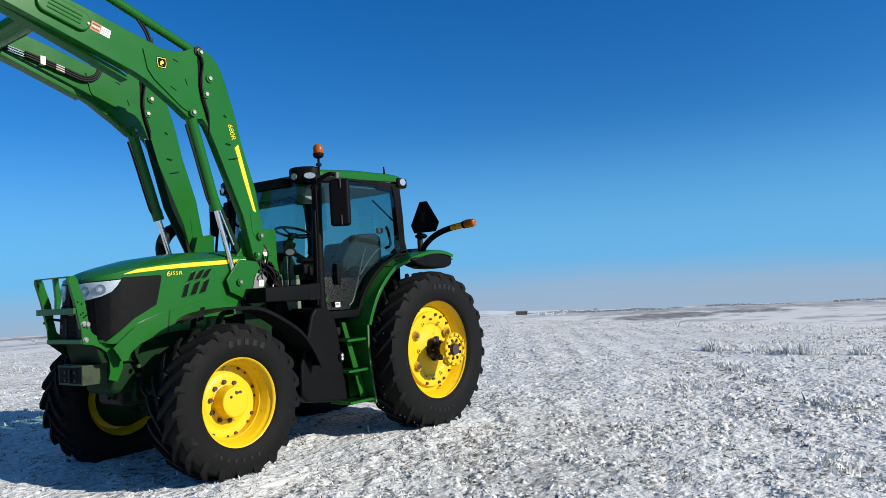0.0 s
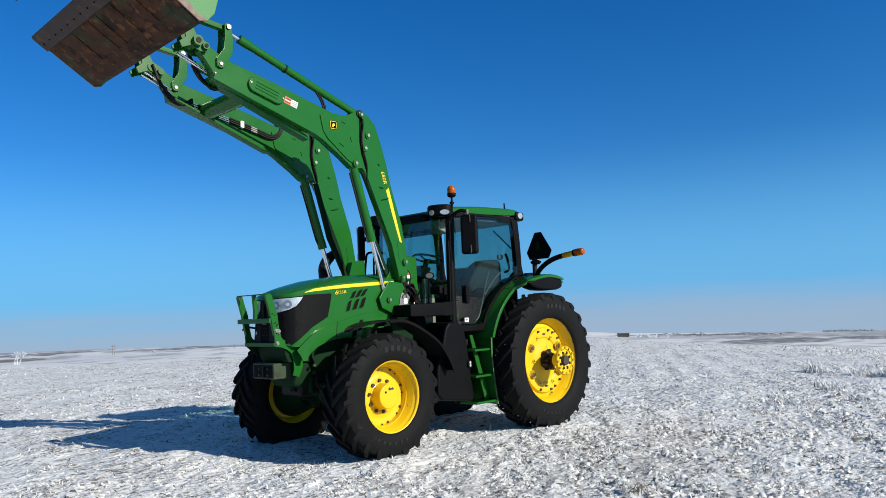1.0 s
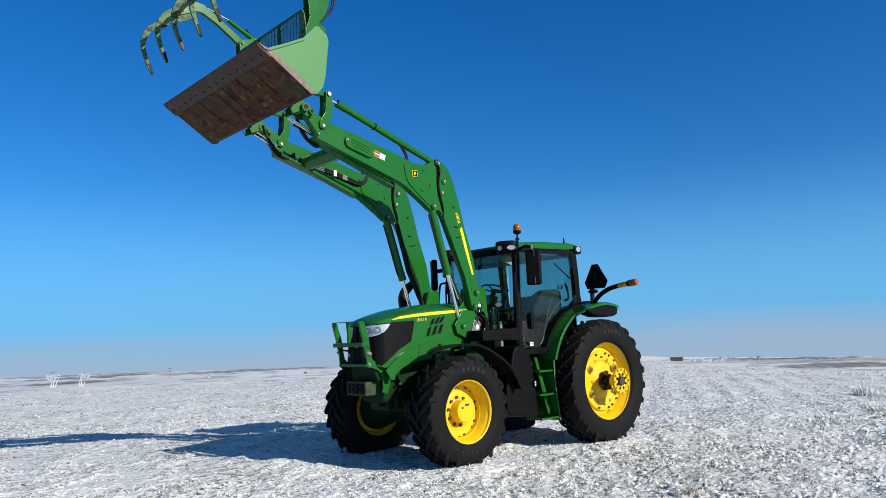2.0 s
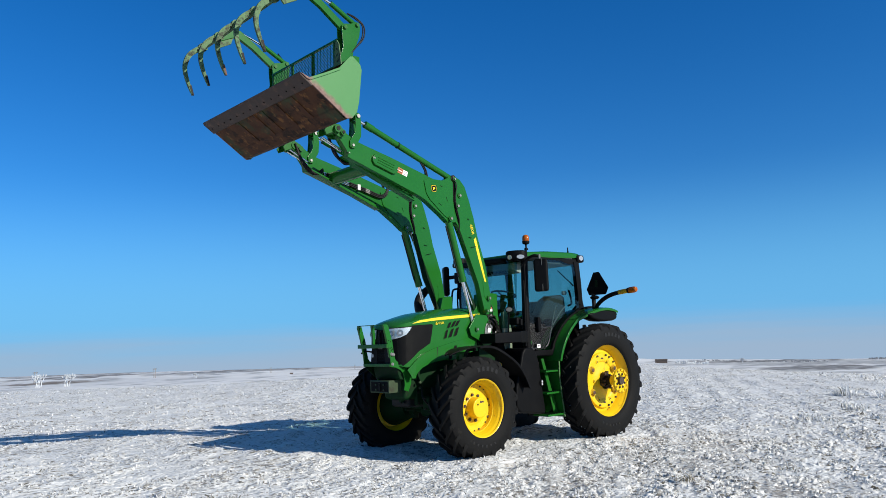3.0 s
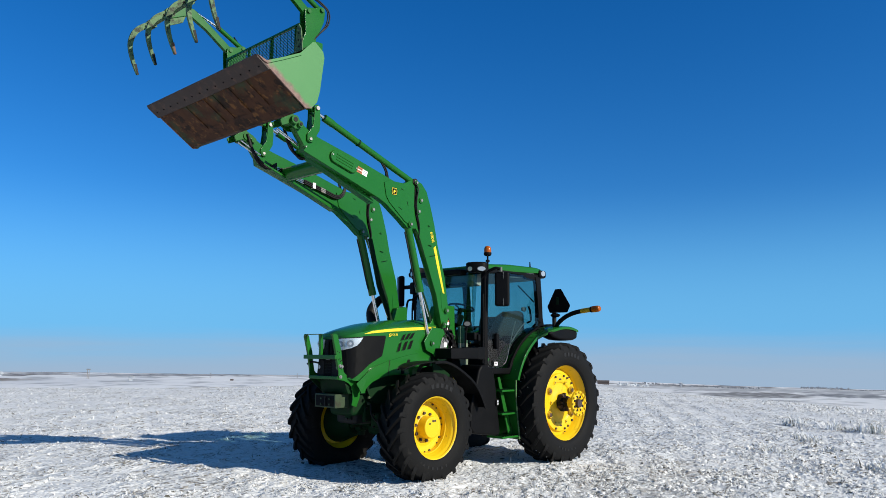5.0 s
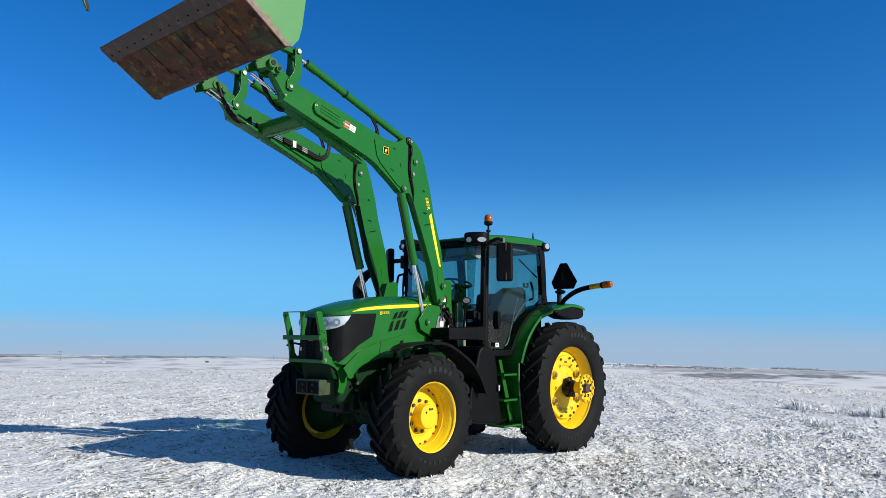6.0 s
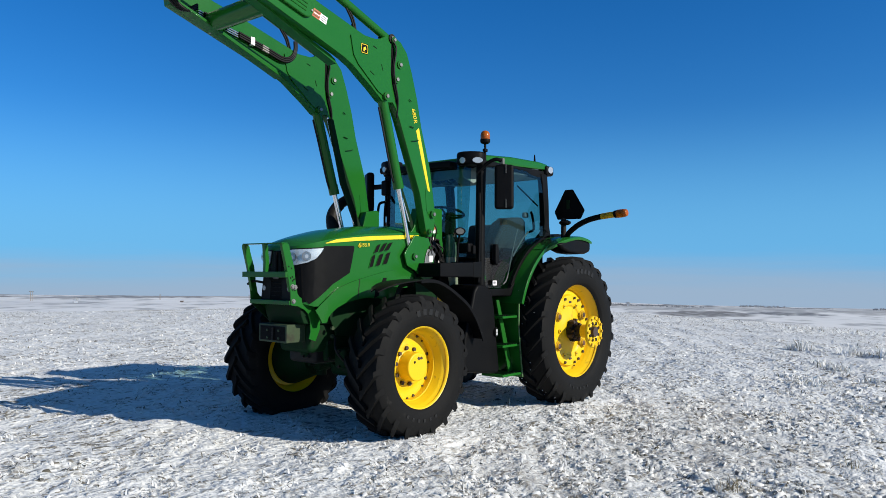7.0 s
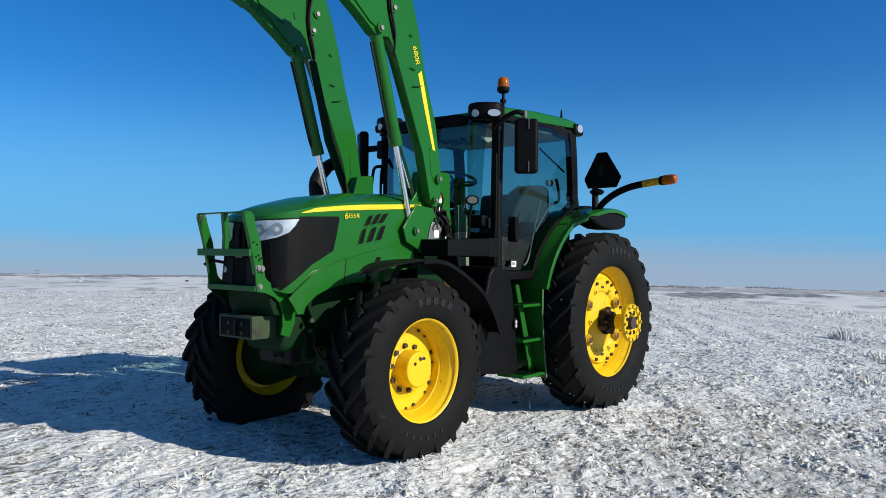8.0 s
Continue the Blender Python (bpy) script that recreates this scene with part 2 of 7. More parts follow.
def soft_normals(me, bm, limit=55):
    """Normals weighted by face area, so that bevelled plates stay flat and their edges round."""
    cos = math.cos(radians(limit))
    area = {f.index: f.calc_area() for f in bm.faces}
    out = []
    for f in bm.faces:
        for lo in f.loops:
            n = Vector((0, 0, 0))
            for g in lo.vert.link_faces:
                if g.normal.dot(f.normal) > cos:
                    n += g.normal * area[g.index]
            out.append(n.normalized() if n.length > 1e-9 else f.normal)
    me.normals_split_custom_set(out)


def part(name, bm, material, parent, label="", smooth=55):
    """Links a bmesh in world coordinates as one mesh object under a thing or a part."""
    bmesh.ops.recalc_face_normals(bm, faces=bm.faces)
    bm.normal_update()
    bm.faces.index_update()
    me = bpy.data.meshes.new(name)
    bm.to_mesh(me)
    me.materials.append(material)
    if smooth:
        me.shade_smooth()
        soft_normals(me, bm, smooth)
    bm.free()
    ob = new(name, me)
    if parent:
        ob.parent = parent
        ob.matrix_parent_inverse = Matrix.Translation(-origin_of(parent))
    if label:
        tagged(ob, label)
    return ob


def shared(name, source, parent, label=""):
    """Another object on the mesh of source, under parent."""
    ob = new(name, source.data)
    ob.parent = parent
    ob.matrix_parent_inverse = Matrix.Translation(-origin_of(parent))
    if label:
        tagged(ob, label)
    return ob


def bevel_all(bm, width, segments=2, angle=30):
    edges = [e for e in bm.edges if len(e.link_faces) == 2 and e.calc_face_angle(0) > radians(angle)]
    if width and edges:
        bmesh.ops.bevel(bm, geom=edges, offset=width, segments=segments, profile=0.5, affect="EDGES", clamp_overlap=True)


def add_to(bm, other):
    """Adds another bmesh and frees it."""
    me = bpy.data.meshes.new("tmp")
    other.to_mesh(me)
    other.free()
    bm.from_mesh(me)
    bpy.data.meshes.remove(me)


def box(c, size, bevel=0.01, m=None, seg=2):
    bm = bmesh.new()
    bmesh.ops.create_cube(bm, size=1)
    bmesh.ops.scale(bm, vec=size, verts=bm.verts)
    bevel_all(bm, bevel, seg)
    bmesh.ops.transform(bm, matrix=Matrix.Translation(c) @ (m or Matrix()), verts=bm.verts)
    return bm


def prism(poly, y0, y1, bevel=0.006, plane="xz", seg=2, fan=True):
    """A polygon in a plane, pushed from y0 to y1 across it."""
    bm = bmesh.new()
    put = {"xz": lambda u, v, d: (u, d, v), "xy": lambda u, v, d: (u, v, d), "yz": lambda u, v, d: (d, u, v)}[plane]
    a = [bm.verts.new(put(u, v, y0)) for u, v in poly]
    b = [bm.verts.new(put(u, v, y1)) for u, v in poly]
    bm.faces.new(a)
    bm.faces.new(b[::-1])
    for i in range(len(poly)):
        j = (i + 1) % len(poly)
        bm.faces.new((a[i], b[i], b[j], a[j]))
    bmesh.ops.recalc_face_normals(bm, faces=bm.faces)
    bevel_all(bm, bevel, seg)
    return bm


def tube(points, radius, sides=14, cap=True, closed=False):
    """A round bar through points; radius: one number or one for each point."""
    bm = bmesh.new()
    pts = [Vector(p) for p in points]
    rad = radius if isinstance(radius, (list, tuple)) else [radius] * len(pts)
    rings, up = [], None
    for i, p in enumerate(pts):
        if closed:
            d = pts[(i + 1) % len(pts)] - pts[i - 1]
        else:
            d = pts[min(i + 1, len(pts) - 1)] - pts[max(i - 1, 0)]
        d.normalize()
        if up is None:
            up = Vector((0, 0, 1)) if abs(d.z) < 0.9 else Vector((1, 0, 0))
        side = d.cross(up).normalized()
        up = side.cross(d).normalized()
        rings.append([bm.verts.new(p + rad[i] * (side * math.cos(k) + up * math.sin(k))) for k in (2 * math.pi * s / sides for s in range(sides))])
    n = len(rings)
    for i in range(n if closed else n - 1):
        a, b = rings[i], rings[(i + 1) % n]
        for s in range(sides):
            t = (s + 1) % sides
            bm.faces.new((a[s], b[s], b[t], a[t]))
    if cap and not closed:
        bm.faces.new(rings[0])
        bm.faces.new(rings[-1][::-1])
    return bm


def curve_points(points, steps=6):
    """Smooth points through a short list (Catmull-Rom)."""
    p = [Vector(q) for q in points]
    p = [p[0] * 2 - p[1]] + p + [p[-1] * 2 - p[-2]]
    out = []
    for i in range(1, len(p) - 2):
        for s in range(steps):
            t = s / steps
            out.append(0.5 * (2 * p[i] + (p[i + 1] - p[i - 1]) * t + (2 * p[i - 1] - 5 * p[i] + 4 * p[i + 1] - p[i + 2]) * t * t + (3 * p[i] - p[i - 1] - 3 * p[i + 1] + p[i + 2]) * t ** 3))
    return out + [p[-2]]


def cyl(a, b, r, sides=20, bevel=0.0, r2=None):
    bm = tube([a, b], [r, r2 if r2 is not None else r], sides)
    bevel_all(bm, bevel, 2, 60)
    return bm


def lathe(profile, centre, out=1.0, steps=64, axis="y"):
    """Turns (along, radius) pairs about an axis through centre; closed into a ring when the profile closes."""
    bm = bmesh.new()
    rings = []
    for s in range(steps):
        k = 2 * math.pi * s / steps
        c, d = math.cos(k), math.sin(k)
        if axis == "y":
            rings.append([bm.verts.new((centre[0] + r * c, centre[1] + out * a, centre[2] + r * d)) for a, r in profile])
        else:
            rings.append([bm.verts.new((centre[0] + r * c, centre[1] + r * d, centre[2] + out * a)) for a, r in profile])
    for s in range(steps):
        p, q = rings[s], rings[(s + 1) % steps]
        for i in range(len(profile) - 1):
            if profile[i][1] < 1e-6 and profile[i + 1][1] < 1e-6:
                continue
            bm.faces.new((p[i], p[i + 1], q[i + 1], q[i]))
    bmesh.ops.remove_doubles(bm, verts=bm.verts, dist=1e-5)
    return bm


def bolt_head(c, r, h, axis=(0, 1, 0)):
    a = Vector(axis)
    return cyl(Vector(c) - a * 0.004, Vector(c) + a * h, r, 6, r * 0.12)


def ribbon_text(body, size, m, thickness=0.002):
    """Lettering in the built-in font as a bmesh, at the pose m."""
    cu = bpy.data.curves.new("text", "FONT")
    cu.body, cu.size, cu.extrude, cu.shear = body, size, thickness, 0.12
    cu.align_x, cu.align_y = "CENTER", "CENTER"
    ob = new("text", cu)
    me = bpy.data.meshes.new_from_object(ob.evaluated_get(bpy.context.evaluated_depsgraph_get()))
    bm = bmesh.new()
    bm.from_mesh(me)
    bpy.data.meshes.remove(me)
    bpy.data.objects.remove(ob)
    bpy.data.curves.remove(cu)
    bmesh.ops.transform(bm, matrix=m, verts=bm.verts)
    return bm


def text_pose(c, right, up):
    r, u = Vector(right).normalized(), Vector(up).normalized()
    n = r.cross(u).normalized()
    u = n.cross(r)
    return Matrix(((r.x, u.x, n.x, c[0]), (r.y, u.y, n.y, c[1]), (r.z, u.z, n.z, c[2]), (0, 0, 0, 1)))


# ---- ground ----
def lattice(ix, iy, seed):
    h = (ix.astype(np.int64) * 374761393 + iy.astype(np.int64) * 668265263 + seed * 982451653) & 0x7FFFFFFF
    h = ((h ^ (h >> 13)) * 1274126177) & 0x7FFFFFFF
    return ((h ^ (h >> 16)) & 0xFFFF) / 65535.0


def smooth_noise(x, y, seed):
    fx, fy = np.floor(x), np.floor(y)
    u, v = x - fx, y - fy
    u, v = u * u * (3 - 2 * u), v * v * (3 - 2 * v)
    a, b = lattice(fx, fy, seed), lattice(fx + 1, fy, seed)
    c, d = lattice(fx, fy + 1, seed), lattice(fx + 1, fy + 1, seed)
    return (a * (1 - u) + b * u) * (1 - v) + (c * (1 - u) + d * u) * v - 0.5


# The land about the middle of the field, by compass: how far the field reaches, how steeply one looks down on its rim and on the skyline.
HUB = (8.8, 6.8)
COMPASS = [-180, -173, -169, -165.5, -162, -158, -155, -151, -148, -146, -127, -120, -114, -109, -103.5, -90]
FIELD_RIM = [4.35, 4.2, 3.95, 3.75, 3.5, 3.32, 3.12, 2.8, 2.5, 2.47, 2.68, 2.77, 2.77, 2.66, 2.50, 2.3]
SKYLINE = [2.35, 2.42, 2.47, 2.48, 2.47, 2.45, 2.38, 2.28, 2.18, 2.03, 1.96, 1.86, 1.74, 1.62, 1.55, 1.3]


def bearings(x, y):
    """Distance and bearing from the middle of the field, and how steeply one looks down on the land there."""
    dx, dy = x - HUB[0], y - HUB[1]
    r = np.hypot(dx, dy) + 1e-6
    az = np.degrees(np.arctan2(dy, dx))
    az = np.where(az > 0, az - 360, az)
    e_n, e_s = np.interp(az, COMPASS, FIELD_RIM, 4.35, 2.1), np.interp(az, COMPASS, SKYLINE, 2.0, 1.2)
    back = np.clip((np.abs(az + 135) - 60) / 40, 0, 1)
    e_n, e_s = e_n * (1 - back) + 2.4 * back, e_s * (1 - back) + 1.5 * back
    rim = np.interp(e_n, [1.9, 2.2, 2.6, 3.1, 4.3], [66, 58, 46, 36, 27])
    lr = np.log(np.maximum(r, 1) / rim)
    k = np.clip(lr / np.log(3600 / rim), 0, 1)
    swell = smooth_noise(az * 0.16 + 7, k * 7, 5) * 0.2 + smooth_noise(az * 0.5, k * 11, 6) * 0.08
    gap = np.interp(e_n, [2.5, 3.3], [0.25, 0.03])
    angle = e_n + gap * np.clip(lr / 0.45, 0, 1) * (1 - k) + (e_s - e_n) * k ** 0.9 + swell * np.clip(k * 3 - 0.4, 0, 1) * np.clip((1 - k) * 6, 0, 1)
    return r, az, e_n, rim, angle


def land(x, y):
    """Height of the land, without its fine relief."""
    r, az, e_n, rim, angle = bearings(x, y)
    drop = rim * np.tan(np.radians(e_n)) - 1.6
    near = -drop * (np.clip(r - 13, 0, None) / (rim - 13)) ** 2
    far = 1.6 - r * np.tan(np.radians(angle))
    t = np.clip((r / rim - 0.97) / 0.08, 0, 1)
    rise = 0.10 * np.exp(-((x - 3.3) ** 2 + (y + 3.0) ** 2) / 12.5)
    return near * (1 - t) + far * t + rise


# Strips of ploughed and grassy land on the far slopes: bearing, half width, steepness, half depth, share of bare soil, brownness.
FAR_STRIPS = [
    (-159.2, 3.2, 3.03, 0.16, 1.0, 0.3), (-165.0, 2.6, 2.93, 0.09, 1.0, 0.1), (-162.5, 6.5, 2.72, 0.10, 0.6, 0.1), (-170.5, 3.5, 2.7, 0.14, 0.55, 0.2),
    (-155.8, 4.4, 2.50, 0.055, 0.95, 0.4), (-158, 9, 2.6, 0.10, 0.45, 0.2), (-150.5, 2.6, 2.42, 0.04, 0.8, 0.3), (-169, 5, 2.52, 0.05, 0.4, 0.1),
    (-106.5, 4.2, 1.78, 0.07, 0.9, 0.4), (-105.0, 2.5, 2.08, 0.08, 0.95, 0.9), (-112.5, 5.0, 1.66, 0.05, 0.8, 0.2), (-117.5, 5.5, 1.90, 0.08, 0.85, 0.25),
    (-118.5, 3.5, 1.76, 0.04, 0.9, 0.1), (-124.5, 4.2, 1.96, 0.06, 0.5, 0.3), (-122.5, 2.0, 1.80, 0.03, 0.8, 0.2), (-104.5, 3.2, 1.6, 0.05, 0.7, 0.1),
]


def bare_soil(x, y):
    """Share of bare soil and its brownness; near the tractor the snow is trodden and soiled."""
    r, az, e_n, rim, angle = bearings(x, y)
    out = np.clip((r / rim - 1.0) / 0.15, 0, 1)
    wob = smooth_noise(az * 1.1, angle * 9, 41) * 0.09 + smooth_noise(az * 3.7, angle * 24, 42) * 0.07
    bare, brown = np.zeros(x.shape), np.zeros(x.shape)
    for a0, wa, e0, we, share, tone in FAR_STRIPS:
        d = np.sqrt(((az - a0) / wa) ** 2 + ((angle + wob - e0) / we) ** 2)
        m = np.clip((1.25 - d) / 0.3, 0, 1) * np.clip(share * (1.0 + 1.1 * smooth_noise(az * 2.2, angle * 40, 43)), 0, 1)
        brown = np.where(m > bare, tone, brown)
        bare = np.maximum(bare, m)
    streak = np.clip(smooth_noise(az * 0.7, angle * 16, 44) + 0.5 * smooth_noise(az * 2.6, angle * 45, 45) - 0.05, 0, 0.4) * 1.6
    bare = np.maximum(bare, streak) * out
    tread = np.zeros(x.shape)
    for px, py, rad in ((1.6, 3.0, 1.7), (3.9, 2.6, 1.3), (-0.6, 2.6, 1.3), (5.6, 3.4, 1.2), (4.8, 5.2, 1.0), (2.4, 4.9, 0.9), (6.9, 4.1, 0.8)):
        tread = np.maximum(tread, np.clip(1.2 - np.hypot(x - px, (y - py) * 1.3) / rad, 0, 1))
    tread = tread * np.clip(0.5 + 1.6 * smooth_noise(x * 1.7, y * 1.7, 46) + 1.4 * smooth_noise(x * 5, y * 5, 47), 0, 1)
    return np.maximum(bare, tread * 0.8 * (1 - out)), np.maximum(brown, 0.85 * (1 - out)), out


ROW_TURN = 0.56


def clumps(x, y):
    """Where frosted stalks and crusted lumps gather, 0 to 1; smooth drifts lie between them."""
    ca, sa = math.cos(ROW_TURN), math.sin(ROW_TURN)
    u, v = x * ca + y * sa, -x * sa + y * ca
    c = smooth_noise(u * 1.9, v * 2.9, 61) + 0.8 * smooth_noise(u * 4.6, v * 6.8, 62) + 0.35 * np.cos(v * 2 * math.pi / 0.76) * (0.3 + smooth_noise(u * 0.25, v * 0.25, 11))
    drift = smooth_noise(x * 0.33 + 3, y * 0.33, 8) + 0.6 * smooth_noise(x * 0.9, y * 0.9, 12)
    lee = np.exp(-((x + 7.9 - 0.08 * np.sin(y * 1.7)) / 0.32) ** 2) * np.clip((y - 1.8) / 0.8, 0, 1) * np.clip((8 - y) / 2, 0, 1)
    return np.clip((c + 0.55 * drift + 0.16 - 2.5 * lee) * 2.0, 0, 1)


def relief(x, y):
    """Lumps, stubble rows and frozen clods of the near field."""
    r = np.hypot(x - HUB[0], y - HUB[1])
    ca, sa = math.cos(ROW_TURN), math.sin(ROW_TURN)
    u, v = x * ca + y * sa, -x * sa + y * ca
    rows = 0.010 * np.sin(v * 2 * math.pi / 0.76) * (0.5 + smooth_noise(u * 0.3, v * 0.3, 11))
    swell = 0.05 * smooth_noise(x * 0.9, y * 0.9, 1) + 0.03 * smooth_noise(u * 2.6, v * 3.4, 2)
    crust = np.clip(0.55 + smooth_noise(u * 7.0, v * 10.0, 3) + 0.8 * smooth_noise(u * 13, v * 16, 4), 0, 1.4)
    clods = 0.029 * (0.25 + 0.75 * clumps(x, y)) * crust + 0.010 * smooth_noise(x * 14, y * 14, 9)
    fade = np.clip(1.2 - r / 75, 0.0, 1)
    side = np.degrees(np.arctan2(y - HUB[1], x - HUB[0]))
    side = np.where(side > 154, side - 360, side)
    clods = clods * np.clip((-78 - side) / 3, 0, 1)
    under = np.clip(1 - (np.minimum(np.hypot((x - 2.87) * 0.8, (np.abs(y) - 0.87) * 1.1), np.hypot((x - 0.11) * 0.7, (np.abs(y) - 0.95) * 1.1)) - 0.25) / 0.4, 0, 1)
    beyond = bearings(x, y)
    fade = fade * np.clip((1.0 - beyond[0] / beyond[3]) / 0.06, 0, 1)
    return (rows + swell + clods) * fade * (1 - 0.6 * under) - 0.035 + 0.041 * under


def height(x, y):
    return land(x, y) + relief(x, y)


def ground():
    """One polar sheet, fine near the tractor and reaching the skyline."""
    fine, coarse = radians(0.27), radians(1.2)
    ang = np.concatenate([np.arange(radians(-206), radians(-80), fine), np.arange(radians(-80), radians(154) - coarse * 0.4, coarse)])
    sectors = len(ang)
    radii = [0.0, 0.6, 1.2]
    r = 1.7
    while r < 14:
        radii.append(r)
        r *= 1.0060
    while r < 70:
        radii.append(r)
        r *= 1.0075
    while r < 4200:
        radii.append(r)
        r *= 1.022
    rr = np.array(radii[1:])
    x = HUB[0] + np.outer(rr, np.cos(ang))
    y = HUB[1] + np.outer(rr, np.sin(ang))
    jitter = np.where(rr < 70, rr * 0.0034, 0)[:, None]
    x = x + (lattice(np.arange(x.size).reshape(x.shape), np.zeros(x.shape), 21) - 0.5) * jitter
    y = y + (lattice(np.arange(x.size).reshape(x.shape), np.ones(x.shape), 22) - 0.5) * jitter
    z = height(x, y)
    co = np.concatenate([[[HUB[0], HUB[1], float(height(np.array([HUB[0]]), np.array([HUB[1]]))[0])]], np.stack([x, y, z], -1).reshape(-1, 3)])
    n = len(rr)
    i = np.arange(n - 1)[:, None] * sectors + 1
    s = np.arange(sectors)[None, :]
    t = (s + 1) % sectors
    quads = np.stack([i + s, i + sectors + s, i + sectors + t, i + t], -1).reshape(-1, 4)
    tris = np.stack([np.zeros(sectors, int), 1 + s[0], 1 + t[0]], -1)
    me = bpy.data.meshes.new("ground")
    me.vertices.add(len(co))
    me.vertices.foreach_set("co", co.ravel())
    loops = np.concatenate([quads.ravel(), tris.ravel()])
    me.loops.add(len(loops))
    me.loops.foreach_set("vertex_index", loops.astype(np.int32))
    starts = np.concatenate([np.arange(len(quads)) * 4, len(quads) * 4 + np.arange(len(tris)) * 3])
    me.polygons.add(len(starts))
    me.polygons.foreach_set("loop_start", starts.astype(np.int32))
    me.update(calc_edges=True)
    me.validate()
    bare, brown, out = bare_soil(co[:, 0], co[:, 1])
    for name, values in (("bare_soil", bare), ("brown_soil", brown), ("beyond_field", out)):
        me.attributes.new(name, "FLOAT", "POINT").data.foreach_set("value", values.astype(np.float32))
    me.materials.append(SNOW)
    rounded = np.concatenate([np.repeat((rr[:-1] >= 48), sectors), np.zeros(sectors, bool)])
    me.polygons.foreach_set("use_smooth", rounded)
    return tagged(new("ground", me), "snow-dusted stubble field running to low winter hills", "ground", "", "structure")


ground()


# ---- the tractor ----
tractor = thing("tractor", (1.4, 0, 0), "green farm tractor with yellow wheels, standing on a snowy field", "tractor")
FRONT_X, FRONT_Z, REAR_X, REAR_Z = 2.865, 0.662, 0.11, 0.886


def lug_mesh(cx, cy, cz, out, base, R, half, sweep, side, wide):
    """One slanted tread bar from the shoulder to the middle of the tyre, with its foot on the shoulder."""
    bm = bmesh.new()
    rows = []
    stations = [(half * 1.10, base - 0.075, base - 0.055), (half * 1.09, base - 0.03, R - 0.045), (half * 1.0, base - 0.012, R - 0.012), (half * 0.55, base - 0.01, R), (-half * 0.06, base - 0.01, R)]
    for a, lo, hi in stations:
        turn = sweep * (half - a) / half
        w = wide * (1.0 if a > half * 0.3 else 0.85) / R
        row = []
        for r, k in ((lo, -w * 0.62), (hi, -w * 0.45), (hi, w * 0.45), (lo, w * 0.62)):
            row.append(bm.verts.new((cx + r * math.cos(turn + k), cy + out * side * a, cz + r * math.sin(turn + k))))
        rows.append(row)
    for p, q in zip(rows, rows[1:]):
        for i in range(3):
            bm.faces.new((p[i], p[i + 1], q[i + 1], q[i]))
    bm.faces.new(rows[0])
    bm.faces.new(rows[-1][::-1])
    return bm


def tyre(wheel, name, cx, cy, cz, out, R, bead, half, lugs, wide, label):
    """Carcass, sidewall rings and tread bars of one tyre; raised bars where the maker's lettering stands."""
    base = R - 0.043
    prof = [(-half * 0.86, bead - 0.012), (-half * 0.98, bead + 0.012), (-half * 1.1, bead + 0.07), (-half * 1.15, (bead + base) / 2), (-half * 1.07, base - 0.055),
            (-half * 0.96, base - 0.014), (-half * 0.5, base + 0.002), (0, base + 0.004), (half * 0.5, base + 0.002), (half * 0.96, base - 0.014), (half * 1.07, base - 0.055),
            (half * 1.15, (bead + base) / 2), (half * 1.1, bead + 0.07), (half * 1.03, bead + 0.04), (half * 1.035, bead + 0.03), (half * 0.98, bead + 0.012), (half * 0.86, bead - 0.012)]
    bm = lathe(prof, (cx, cy, cz), out, 96)
    t = part(name, bm, RUBBER, wheel, label, 40)
    about = Matrix.Translation((cx, cy, cz))
    for side in (1, -1):
        first = part("tread_bar", lug_mesh(cx, cy, cz, out, base, R, half, 0.33 * (0.7 / R) * -out, side, wide), RUBBER, wheel, "", 30)
        for i in range(lugs):
            bar = first if i == 0 else shared("tread_bar", first, wheel)
            bar.matrix_basis = about @ Matrix.Rotation(-2 * math.pi * (i + (0.5 if side < 0 else 0.0)) / lugs, 4, "Y") @ about.inverted()
    for mid, count in ((math.radians(97), 5), (math.radians(277), 6)):
        for i in range(count):
            k = mid - out * (i - (count - 1) / 2) * 0.088 / (bead + 0.13)
            r = bead + (base - bead) * (0.52 if count == 5 else 0.40)
            high = 0.03 if count == 5 else 0.016
            bar = box((0, 0, 0), (0.05 if count == 5 else 0.03, 0.008, high * 2), 0.003)
            bmesh.ops.transform(bar, matrix=Matrix.Translation((cx + r * math.cos(k), cy + out * (half * 1.15 - 0.001), cz + r * math.sin(k))) @ Matrix.Rotation(math.pi / 2 - k, 4, "Y"), verts=bar.verts)
            part("raised_bar", bar, RUBBER_MARK, wheel)
    return t


